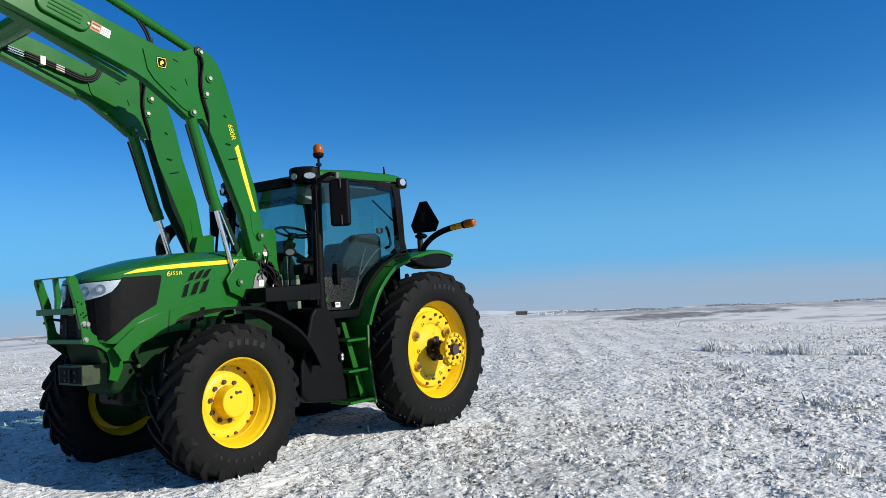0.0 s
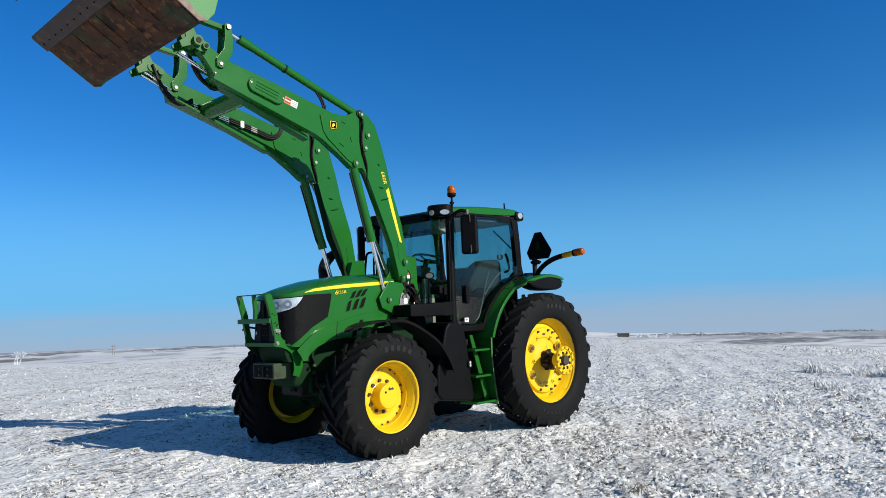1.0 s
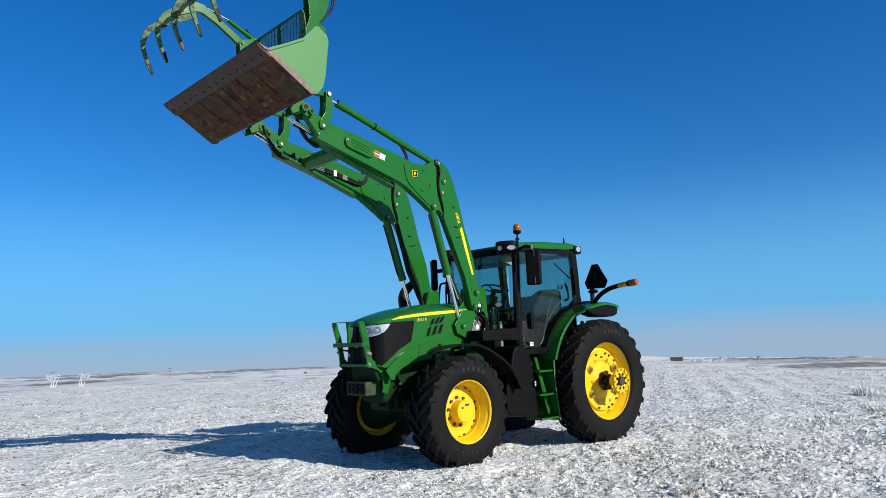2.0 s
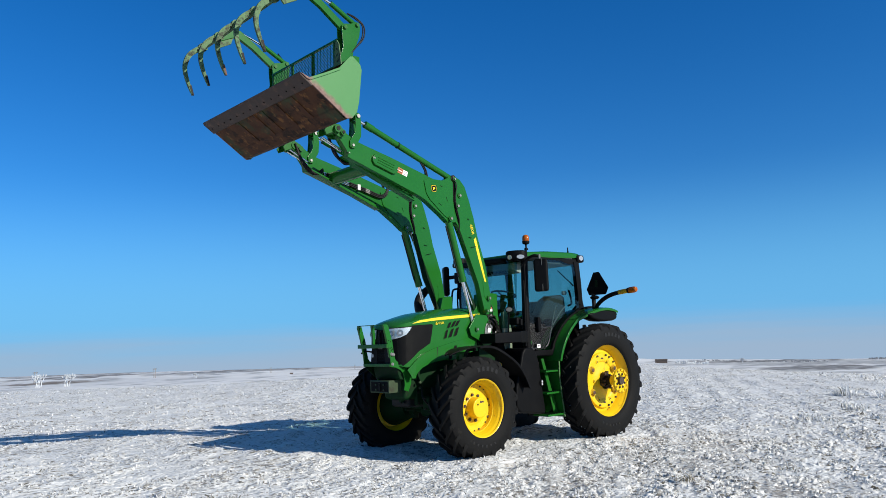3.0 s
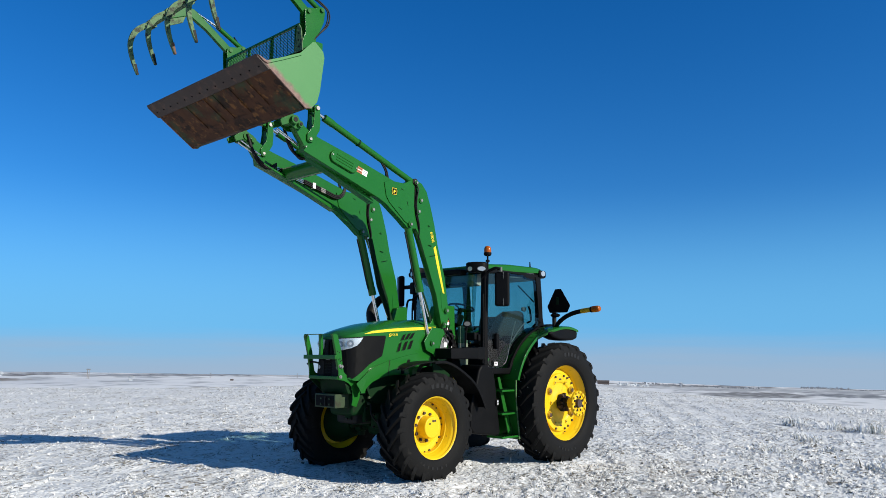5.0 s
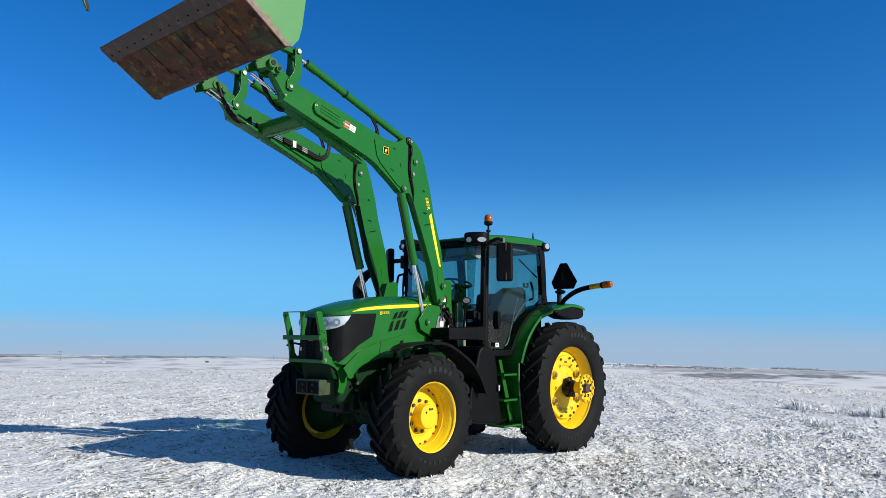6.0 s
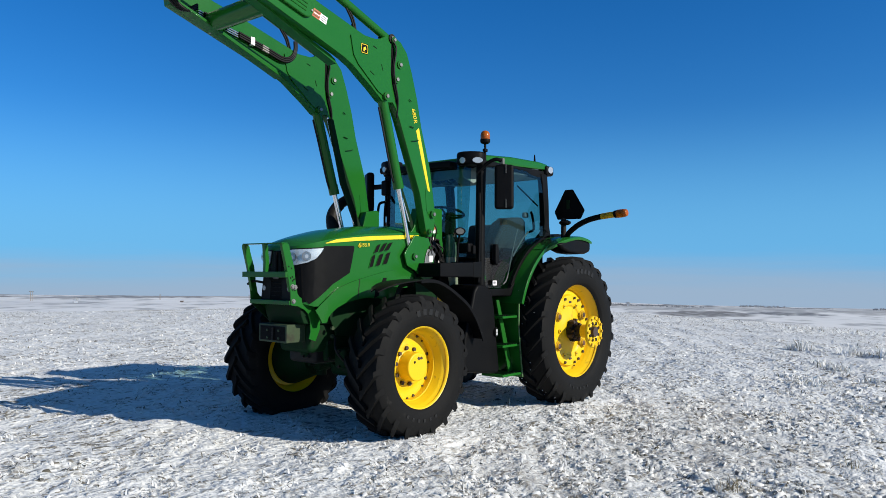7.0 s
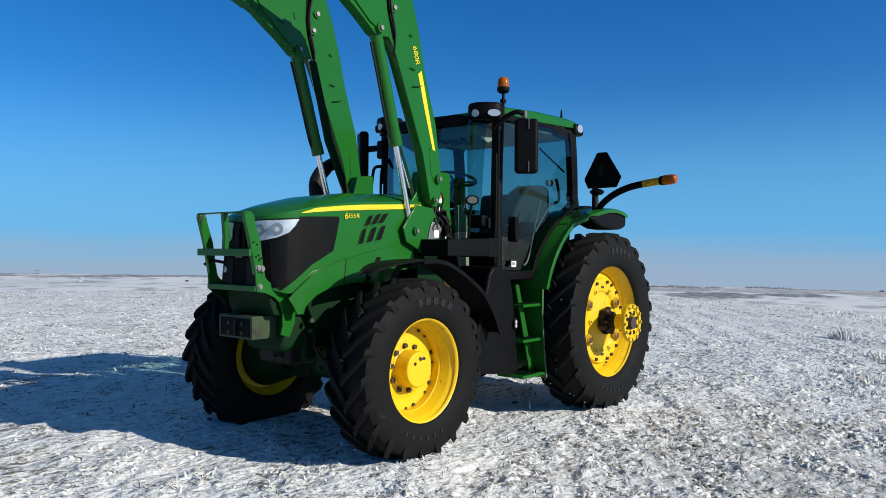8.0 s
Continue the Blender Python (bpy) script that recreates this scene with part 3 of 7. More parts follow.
def front_wheel(out):
    cy = 0.815 if out > 0 else -1.03
    fx = FRONT_X + (0.0 if out > 0 else 0.05)
    fz = FRONT_Z + (0.027 if out > 0 else 0.0)
    c = (fx, cy, fz)
    rim = [(0.152, 0.392), (0.165, 0.400), (0.170, 0.412), (0.160, 0.414), (0.148, 0.404), (0.128, 0.388), (0.112, 0.382), (0.100, 0.366), (0.03, 0.352), (0.022, 0.338), (-0.06, 0.335), (-0.10, 0.360), (-0.15, 0.388), (-0.165, 0.408), (-0.17, 0.404),
           (-0.155, 0.395), (-0.12, 0.372), (-0.06, 0.352), (0.02, 0.362), (0.10, 0.384), (0.13, 0.40), (0.145, 0.41), (0.152, 0.392)]
    rim = [(a, r * 0.967) for a, r in rim]
    wheel = part("front_wheel", lathe(rim, c, out, 80), YELLOW, tractor, "yellow steel wheel rim")
    disc = [(-0.048, 0.10), (-0.036, 0.12), (-0.036, 0.215), (-0.048, 0.235), (-0.058, 0.27), (-0.046, 0.30), (-0.046, 0.342), (-0.062, 0.342), (-0.062, 0.3), (-0.075, 0.25), (-0.055, 0.2), (-0.06, 0.1), (-0.048, 0.10)]
    disc = [(a, r * 0.967) for a, r in disc]
    part("wheel_disc", lathe(disc, c, out, 64), YELLOW, wheel)
    hub = [(-0.06, 0.0), (-0.06, 0.158), (-0.03, 0.158), (-0.025, 0.146), (0.085, 0.140), (0.100, 0.137), (0.104, 0.130), (0.106, 0.12), (0.106, 0.0)]
    part("hub", lathe(hub, c, out, 48), YELLOW, wheel)
    part("hub_plug", cyl((c[0] + 0.05, cy + out * 0.102, c[2] + 0.05), (c[0] + 0.05, cy + out * 0.110, c[2] + 0.05), 0.014, 6), DARK_STEEL, wheel)
    chip = [(0.0, 0.092), (0.028, 0.078), (0.05, 0.088), (0.072, 0.07), (0.06, 0.058), (0.03, 0.062), (0.012, 0.052), (-0.012, 0.07)]
    part("chipped_paint", prism([(c[0] - u, c[2] + v + 0.01) for u, v in chip], cy + out * 0.104, cy + out * 0.1075, 0), RUST_DARK, wheel, "bare rusty patch where the paint chipped")
    for i in range(10):
        k = 2 * math.pi * (i + 0.3) / 10
        part("wheel_nut", bolt_head((c[0] + 0.178 * math.cos(k), cy - out * 0.037, c[2] + 0.178 * math.sin(k)), 0.021, 0.024, (0, out, 0)), RUST_DARK, wheel)
    for i in range(16):
        k = 2 * math.pi * (i + (0.25 if i % 2 else -0.05)) / 16
        part("rim_bolt", bolt_head((c[0] + 0.318 * math.cos(k), cy - out * 0.047, c[2] + 0.318 * math.sin(k)), 0.017 if i % 2 else 0.010, 0.014, (0, out, 0)), RUST_DARK, wheel)
    tyre(wheel, "tyre", fx, cy - out * 0.012, fz, out, 0.705, 0.399, 0.194, 21, 0.056, "black farm tyre with chevron tread bars")


def rear_wheel(out):
    cy = 0.94 if out > 0 else -1.005
    c = (REAR_X, cy, REAR_Z)
    rim = [(0.155, 0.572), (0.168, 0.580), (0.174, 0.592), (0.164, 0.594), (0.150, 0.582), (0.13, 0.567), (0.112, 0.560), (0.10, 0.545), (0.07, 0.540), (0.06, 0.522), (0.0, 0.516), (-0.07, 0.516), (-0.11, 0.55), (-0.155, 0.572), (-0.172, 0.59), (-0.176, 0.586),
           (-0.16, 0.576), (-0.12, 0.56), (-0.07, 0.53), (0.0, 0.53), (0.07, 0.555), (0.11, 0.575), (0.145, 0.59), (0.155, 0.572)]
    rim = [(a, r * 0.98) for a, r in rim]
    wheel = part("rear_wheel", lathe(rim, c, out, 96), YELLOW, tractor, "yellow steel wheel rim")
    disc = [(0.075, 0.09), (0.085, 0.12), (0.080, 0.165), (0.066, 0.20), (0.054, 0.245), (0.048, 0.29), (0.054, 0.306), (0.074, 0.320), (0.076, 0.437), (0.070, 0.448), (0.036, 0.458), (0.028, 0.50), (0.020, 0.517),
            (0.005, 0.517), (0.008, 0.46), (0.04, 0.43), (0.036, 0.30), (0.035, 0.22), (0.06, 0.16), (0.06, 0.09), (0.075, 0.09)]
    disc = [(a, r * (0.98 if r > 0.4 else 1.0)) for a, r in disc]
    part("wheel_disc", lathe(disc, c, out, 80), YELLOW, wheel)
    for i in range(2):
        k = radians(90 + 180 * i)
        slot = [(c[0] + (0.352 + 0.014 * v) * math.cos(k + 0.10 * u), c[2] + (0.352 + 0.014 * v) * math.sin(k + 0.10 * u)) for u, v in ((-1, 0), (-0.8, 0.8), (0, 1), (0.8, 0.8), (1, 0), (0.8, -0.8), (0, -1), (-0.8, -0.8))]
        part("disc_slot", prism(slot, cy + out * 0.070, cy + out * 0.0775, 0.001), RUST_DARK, wheel, "dark slot in the wheel disc")
    for k in (71, 103, 117, 136, 163, 197, 224, 243, 257, 290):
        k = radians(k)
        part("rim_bolt", bolt_head((c[0] + 0.412 * math.cos(k), cy + out * 0.075, c[2] + 0.412 * math.sin(k)), 0.018, 0.022, (0, out, 0)), RUST_DARK, wheel)
    for i in range(6):
        k = radians(60 * i + 10)
        part("barrel_bolt", bolt_head((c[0] + 0.485 * math.cos(k), cy + out * 0.030, c[2] + 0.485 * math.sin(k)), 0.011, 0.014, (0, out, 0)), RUST_DARK, wheel)
    for k in (31, 149, 211, 329):
        k = radians(k)
        at = (c[0] + 0.345 * math.cos(k), cy + out * 0.072, c[2] + 0.345 * math.sin(k))
        boss = part("weight_boss", lathe([(0.0, 0.064), (0.012, 0.060), (0.014, 0.051), (0.030, 0.048), (0.036, 0.042), (0.028, 0.035), (0.028, 0.0)], at, out, 24), YELLOW_DIRTY, wheel, "dirty yellow boss with a rusty plug")
        part("boss_plug", lathe([(0.026, 0.034), (0.033, 0.030), (0.037, 0.018), (0.037, 0.0)], at, out, 16), RUST, boss)
    for k in (64, 116, 0, 180, 244, 296):
        rr = 0.225 if k in (0, 180) else 0.335
        k = radians(k)
        at = (c[0] + rr * math.cos(k), cy + out * (0.058 if rr < 0.3 else 0.074), c[2] + rr * math.sin(k))
        lug = part("disc_boss", lathe([(0.0, 0.028), (0.012, 0.026), (0.014, 0.021), (0.010, 0.013), (0.010, 0.0)], at, out, 14), YELLOW, wheel)
        part("boss_hole", cyl((at[0], at[1] + out * 0.006, at[2]), (at[0], at[1] + out * 0.0125, at[2]), 0.012, 10), RUST_DARK, lug)
    shaft = [(0.03, 0.0), (0.03, 0.085), (0.13, 0.085), (0.14, 0.075), (0.30, 0.070), (0.30, 0.0)]
    part("axle_shaft", lathe(shaft, c, out, 32), DARK_STEEL, wheel, "greasy bare axle shaft")
    clamp = lathe([(0.07, 0.07), (0.07, 0.118), (0.10, 0.125), (0.155, 0.118), (0.165, 0.07)], c, out, 10)
    part("hub_clamp", clamp, DARK_STEEL, wheel, "greasy rust-stained split hub clamp")
    for i in range(8):
        k = 2 * math.pi * (i + 0.35) / 8
        size = (0.040 + 0.012 * (i % 3), 0.055 + 0.02 * (i % 2), 0.036)
        lug = box((0, 0, 0), size, 0.006, Matrix.Rotation(-k, 4, "Y"))
        bmesh.ops.transform(lug, matrix=Matrix.Translation((c[0] + 0.118 * math.cos(k), cy + out * (0.125 + 0.012 * (i % 2)), c[2] + 0.118 * math.sin(k))), verts=lug.verts)
        part("clamp_lug", lug, RUST_DARK if i % 3 else DARK_STEEL, wheel)
    for i in range(6):
        k = 2 * math.pi * i / 6
        part("clamp_bolt", bolt_head((c[0] + 0.096 * math.cos(k), cy + out * 0.158, c[2] + 0.096 * math.sin(k)), 0.016, 0.03, (0, out, 0)), RUST_DARK, wheel)
    flange = [(0.345, 0.0), (0.345, 0.06), (0.39, 0.066), (0.405, 0.092), (0.412, 0.10), (0.412, 0.112), (0.402, 0.12), (0.402, 0.148), (0.416, 0.152), (0.418, 0.186), (0.408, 0.193), (0.385, 0.193), (0.378, 0.186), (0.378, 0.1), (0.36, 0.1), (0.33, 0.08), (0.25, 0.08), (0.25, 0.0)]
    part("axle_flange", lathe(flange, c, out, 56), YELLOW, wheel, "yellow hub flange on the axle end")
    for i in range(12):
        k = 2 * math.pi * i / 12
        part("flange_bolt", bolt_head((c[0] + 0.171 * math.cos(k), cy + out * 0.415, c[2] + 0.171 * math.sin(k)), 0.017, 0.016, (0, out, 0)), YELLOW_DIRTY, wheel)
    for i in range(8):
        k = 2 * math.pi * (i + 0.5) / 8
        part("hub_hole", cyl((c[0] + 0.106 * math.cos(k), cy + out * 0.398, c[2] + 0.106 * math.sin(k)), (c[0] + 0.106 * math.cos(k), cy + out * 0.4155, c[2] + 0.106 * math.sin(k)), 0.020, 12), DARK_STEEL, wheel)
    part("axle_end", cyl((c[0], cy + out * 0.34, c[2]), (c[0], cy + out * 0.43, c[2]), 0.062, 14, 0.008), RUST_DARK, wheel, "rusty end of the axle shaft")
    rnd = random.Random(7)
    bm = bmesh.new()
    for _ in range(36):
        k, yy, r = rnd.uniform(-1.3, 0.5), cy + out * rnd.uniform(-0.21, 0.17), rnd.uniform(0.86, 0.915)
        add_to(bm, box((c[0] + r * math.cos(k), yy, c[2] + r * math.sin(k)), (rnd.uniform(0.004, 0.012), rnd.uniform(0.004, 0.014), rnd.uniform(0.004, 0.011)), 0.002, Matrix.Rotation(rnd.uniform(0, 3), 4, "Y")))
    if out > 0:
        tagged(part("snow_crumbs", bm, FROST, wheel), "crumbs of snow caught in the tread", "", "", "stuff")
    tyre(wheel, "tyre", REAR_X, cy, REAR_Z, out, 0.922, 0.581, 0.208, 23, 0.062, "tall black farm tyre with chevron tread bars")


for out in (1, -1):
    front_wheel(out)
    rear_wheel(out)

# -- chassis, axles, engine
bm = box((2.6, 0, 0.93), (1.9, 0.40, 0.42), 0.04)
add_to(bm, box((2.5, 0, 1.32), (1.5, 0.5, 0.5), 0.05))
part("engine_block", bm, DARK_STEEL, tractor, "dark greasy engine and frame")
bm = box((0.75, 0, 0.88), (1.9, 0.52, 0.56), 0.06)
add_to(bm, cyl((REAR_X, -0.8, REAR_Z), (REAR_X, 0.8, REAR_Z), 0.13, 24, 0.02))
add_to(bm, cyl((REAR_X, -0.5, REAR_Z), (REAR_X, 0.5, REAR_Z), 0.22, 24, 0.03))
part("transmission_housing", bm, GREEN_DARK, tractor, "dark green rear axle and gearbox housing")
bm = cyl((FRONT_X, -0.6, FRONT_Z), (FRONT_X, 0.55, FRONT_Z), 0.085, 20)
# Far cone widened and dark, standing in for shade inside that wheel
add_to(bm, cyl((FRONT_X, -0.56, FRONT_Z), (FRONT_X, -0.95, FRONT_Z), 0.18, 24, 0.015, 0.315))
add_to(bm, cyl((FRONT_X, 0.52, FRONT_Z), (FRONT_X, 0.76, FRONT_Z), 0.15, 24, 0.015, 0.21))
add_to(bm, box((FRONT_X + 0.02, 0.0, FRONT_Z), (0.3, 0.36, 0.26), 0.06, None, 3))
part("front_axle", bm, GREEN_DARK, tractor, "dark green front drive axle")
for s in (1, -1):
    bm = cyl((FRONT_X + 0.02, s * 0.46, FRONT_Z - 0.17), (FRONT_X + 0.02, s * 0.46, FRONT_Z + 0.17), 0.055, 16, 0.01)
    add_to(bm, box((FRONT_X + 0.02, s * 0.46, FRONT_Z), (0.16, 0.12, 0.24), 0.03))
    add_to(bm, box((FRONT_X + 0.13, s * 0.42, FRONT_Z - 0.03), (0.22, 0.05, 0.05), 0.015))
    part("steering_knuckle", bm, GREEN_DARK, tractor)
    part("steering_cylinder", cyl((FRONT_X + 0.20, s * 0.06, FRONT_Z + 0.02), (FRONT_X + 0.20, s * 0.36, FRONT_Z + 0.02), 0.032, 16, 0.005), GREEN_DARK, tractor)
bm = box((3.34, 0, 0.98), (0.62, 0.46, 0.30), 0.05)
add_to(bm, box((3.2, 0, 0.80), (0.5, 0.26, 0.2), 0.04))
part("axle_support", bm, GREEN_DARK, tractor, "cast front axle support, its green darkened for shade")
# Added dark panels that stand in for the shaded part of the side shield
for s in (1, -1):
    part("inner_shield", prism([(3.50, 1.40), (3.46, 1.16), (3.38, 1.0), (3.1, 0.96), (2.5, 1.0), (2.5, 1.5), (3.3, 1.5)], s * 0.30, s * 0.315, 0.004), GREEN_DARK, tractor, "dark green panel standing in for shade on the side shield")
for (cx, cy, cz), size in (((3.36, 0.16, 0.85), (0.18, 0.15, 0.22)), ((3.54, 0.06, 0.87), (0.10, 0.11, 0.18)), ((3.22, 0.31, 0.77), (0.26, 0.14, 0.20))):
    cast = part("axle_casting", box((cx, cy, cz), size, 0.035, Matrix.Rotation(0.12, 4, "Z"), 3), GREEN_DARK, tractor, "casting on the front axle, its green darkened for shade")
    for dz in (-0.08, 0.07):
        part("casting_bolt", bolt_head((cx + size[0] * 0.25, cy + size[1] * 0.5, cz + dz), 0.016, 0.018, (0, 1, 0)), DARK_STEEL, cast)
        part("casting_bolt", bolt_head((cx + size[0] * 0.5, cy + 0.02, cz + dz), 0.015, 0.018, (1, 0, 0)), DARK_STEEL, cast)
part("grease_hose", tube(curve_points([(3.42, 0.34, 0.98), (3.46, 0.40, 0.86), (3.36, 0.43, 0.74), (3.22, 0.44, 0.70)]), 0.012, 8), HOSE, tractor)
for z in (1.068, 0.99):
    part("frame_bolt", bolt_head((3.44, 0.315, z), 0.020, 0.02, (0, 1, 0)), OLIVE, tractor)

# -- hood: its plan from the middle of the nose along one side, and its outline
PLAN = [(3.845, 0.0), (3.842, 0.10), (3.832, 0.19), (3.808, 0.255), (3.765, 0.31), (3.70, 0.352), (3.60, 0.380), (3.40, 0.397), (3.0, 0.412), (2.5, 0.42), (1.95, 0.42)]
ARC = [0.0]
for (x0, y0), (x1, y1) in zip(PLAN, PLAN[1:]):
    ARC.append(ARC[-1] + math.hypot(x1 - x0, y1 - y0))


def plan_at(u):
    return float(np.interp(u, ARC, [p[0] for p in PLAN])), float(np.interp(u, ARC, [p[1] for p in PLAN]))


def u_of_x(x):
    return float(np.interp(-x, [-p[0] for p in PLAN], ARC))


def crest(x):
    return float(np.interp(x, [1.95, 2.3, 2.9, 3.34, 3.6, 3.74, 3.845], [2.118, 2.115, 2.088, 2.030, 1.968, 1.928, 1.886]))


def shoulder(x):
    return float(np.interp(x, [1.95, 2.5, 3.1, 3.5, 3.7, 3.845], [2.035, 2.025, 1.985, 1.930, 1.885, 1.850]))


def hood_shell():
    bm = bmesh.new()
    us = sorted(set([0.0] + [ARC[6] * i / 16 for i in range(17)] + [ARC[6] + (ARC[-1] - ARC[6]) * i / 20 for i in range(21)]))
    for s in (1, -1):
        rows = []
        for u in us:
            x, y = plan_at(u)
            zs = shoulder(x)
            col = [(x, s * y, float(np.interp(x, [3.2, 3.4, 3.6, 3.70, 3.80], [1.46, 1.40, 1.29, 1.285, 1.318]))), (x, s * y, 1.5), (x, s * y, zs - 0.06), (x, s * y * 0.995, zs)]
            for f in (0.12, 0.3, 0.55, 0.8, 1.0):
                xx = x - (0.10 * f if x > 3.6 else 0.10 * f * max(0, (x - 3.2) / 0.4))
                zc = crest(xx)
                col.append((xx, s * y * (1 - f), zs + (zc - zs) * (1 - (1 - f) ** 2.4)))
            rows.append([bm.verts.new(p) for p in col])
        for p, q in zip(rows, rows[1:]):
            for i in range(len(p) - 1):
                try:
                    bm.faces.new((p[i], q[i], q[i + 1], p[i + 1]))
                except ValueError:
                    pass
    bmesh.ops.remove_doubles(bm, verts=bm.verts, dist=0.0015)
    return bm


hood = part("hood", hood_shell(), GREEN, tractor, "glossy green sloping engine hood", 50)


def side_patch(name, poly, off, thick, material, parent, side, label="", u_given=False):
    """A panel lying along the hood's side; poly in (x or distance along the plan, height)."""
    pts = [(p[0] if u_given else u_of_x(p[0]), p[1]) for p in poly]
    bm = bmesh.new()
    vs = [bm.verts.new((u, 0, z)) for u, z in pts]
    bm.faces.new(vs)
    bmesh.ops.triangulate(bm, faces=bm.faces)
    for _ in range(3):
        long = [e for e in bm.edges if e.calc_length() > 0.09]
        if not long:
            break
        bmesh.ops.subdivide_edges(bm, edges=long, cuts=1)
        bmesh.ops.triangulate(bm, faces=[f for f in bm.faces if len(f.verts) > 3])
    ext = bmesh.ops.extrude_face_region(bm, geom=bm.faces[:])
    top = [v for v in ext["geom"] if isinstance(v, bmesh.types.BMVert)]
    tops = set(top)
    for v in bm.verts:
        u, z = v.co.x, v.co.z
        x, y = plan_at(u)
        x2, y2 = plan_at(u + 0.01)
        x1, y1 = plan_at(max(0, u - 0.01))
        t = Vector((x2 - x1, y2 - y1)).normalized()
        d = off + (thick if v in tops else 0.0)
        v.co = (x + d * t.y, side * (y - d * t.x), z)
    return part(name, bm, material, parent, label, 40)


for s in (1, -1):
    side_patch("side_panel", [(3.248, 1.868), (3.236, 1.85), (3.265, 1.72), (3.296, 1.602), (3.40, 1.548), (3.502, 1.494), (3.60, 1.418), (3.66, 1.366), (3.733, 1.309), (3.79, 1.38), (3.795, 1.60), (3.74, 1.70), (3.66, 1.79), (3.60, 1.855)], 0.002, 0.006, BLACK_PANEL, hood, s, "matt black perforated side panel")
    side_patch("nose_cheek", [(0.08, 1.674), (0.16, 1.662), (0.24, 1.660), (0.345, 1.686), (0.42, 1.72), (0.42, 1.42), (0.37, 1.34), (0.31, 1.325), (0.08, 1.32)], 0.0015, 0.004, BLACK_PANEL, hood, s, "black lower nose panel", True)
    for u in (0.20, 0.285):
        side_patch("nose_groove", [(u, 1.655), (u + 0.012, 1.655), (u + 0.03, 1.34), (u + 0.018, 1.34)], 0.005, 0.006, GRILLE_BLACK, hood, s, "", True)
    side_patch("yellow_stripe", [(3.59, 1.884), (3.46, 1.925), (3.24, 1.951), (2.99, 1.973), (2.5, 2.000), (2.30, 2.006), (2.30, 1.963), (2.5, 1.960), (2.99, 1.934), (3.24, 1.914), (3.46, 1.894), (3.575, 1.881)], 0.002, 0.002, YELLOW_STICKER, hood, s, "long tapering yellow stripe")
    # The arched lower edge follows the shadow outline; a dark panel fills below
    lower = [(3.692, 1.250), (3.635, 1.308), (3.575, 1.364), (3.472, 1.444), (3.36, 1.487), (3.246, 1.523), (3.006, 1.577), (2.83, 1.613), (2.669, 1.634), (2.615, 1.613), (2.545, 1.551), (2.50, 1.45),
             (2.60, 1.44), (2.70, 1.365), (2.837, 1.328), (2.93, 1.345), (3.086, 1.354), (3.236, 1.338), (3.36, 1.311), (3.46, 1.269), (3.529, 1.219), (3.567, 1.175), (3.578, 1.135), (3.625, 1.13), (3.655, 1.192)]
    side_patch("lower_panel", lower, 0.004, 0.022, GREEN, hood, s, "green lower side shield, cut away along its shade line")
    side_patch("panel_seam", [(3.185, 1.543), (3.175, 1.545), (3.200, 1.346), (3.210, 1.346)], 0.026, 0.0015, DARK_STEEL, hood, s)
    for (xa, za), w, h, lean in (((2.965, 1.789), 0.052, 0.072, 0.026), ((2.889, 1.801), 0.058, 0.076, 0.036), ((2.812, 1.813), 0.060, 0.072, 0.036),
                                 ((3.031, 1.640), 0.048, 0.108, 0.024), ((2.938, 1.657), 0.060, 0.106, 0.032), ((2.837, 1.673), 0.060, 0.105, 0.032)):
        h, lean, w = h * 1.12, lean * 1.9, w * 0.85
        xa = xa + lean * 0.2
        za = za + 0.015
        slot = [(xa, za), (xa - lean * 0.8, za + h * 0.85), (xa - lean - 0.01, za + h), (xa - lean - w, za + h + 0.010), (xa - w - 0.01, za + 0.012), (xa - w + 0.012, za + 0.003)]
        side_patch("louvre_frame", [(x + (0.006 if k < 2 else -0.006), z + (0.006 if 1 < k < 4 else -0.006)) for k, (x, z) in enumerate(slot)], 0.001, 0.006, GREEN, hood, s)
        side_patch("louvre_slot", slot, 0.002, 0.0062, GRILLE_BLACK, hood, s)
    for xa, za in ((2.986, 1.351), (2.898, 1.417)):
        side_patch("louvre_slot", [(xa, za), (xa - 0.022, za + 0.105), (xa - 0.04, za + 0.135), (xa - 0.085, za + 0.135), (xa - 0.062, za + 0.02)], 0.026, 0.003, GRILLE_BLACK, hood, s)
    lampu = [(0.090, 1.808), (0.20, 1.819), (0.36, 1.825), (0.50, 1.835), (0.47, 1.788), (0.42, 1.735), (0.34, 1.698), (0.24, 1.675), (0.15, 1.668), (0.110, 1.700)]
    head = side_patch("headlight", [(u, z) for u, z in lampu], 0.004, 0.010, REFLECTOR, tractor, s, "swept-back clear headlight", True)
    rimu = [(0.074, 1.819), (0.20, 1.829), (0.36, 1.837), (0.535, 1.847), (0.49, 1.781), (0.43, 1.719), (0.345, 1.681), (0.24, 1.658), (0.14, 1.654), (0.094, 1.693)]
    side_patch("headlight_surround", rimu, 0.002, 0.006, BLACK_PLASTIC, head, s, "", True)
    for u, z in ((0.205, 1.748), (0.335, 1.758)):
        x, y = plan_at(u)
        x2, y2 = plan_at(u + 0.01)
        nrm = Vector((y2 - y, -(x2 - x), 0)).normalized()
        nrm = Vector((nrm.x, s * nrm.y, 0))
        c = Vector((x, s * y, z))
        part("lamp_ring", cyl(c + nrm * 0.006, c + nrm * 0.020, 0.044, 28, 0.005), STEEL, head)
        part("lamp_bulb", cyl(c + nrm * 0.012, c + nrm * 0.024, 0.033, 24, 0.008), LAMP_GREY, head)
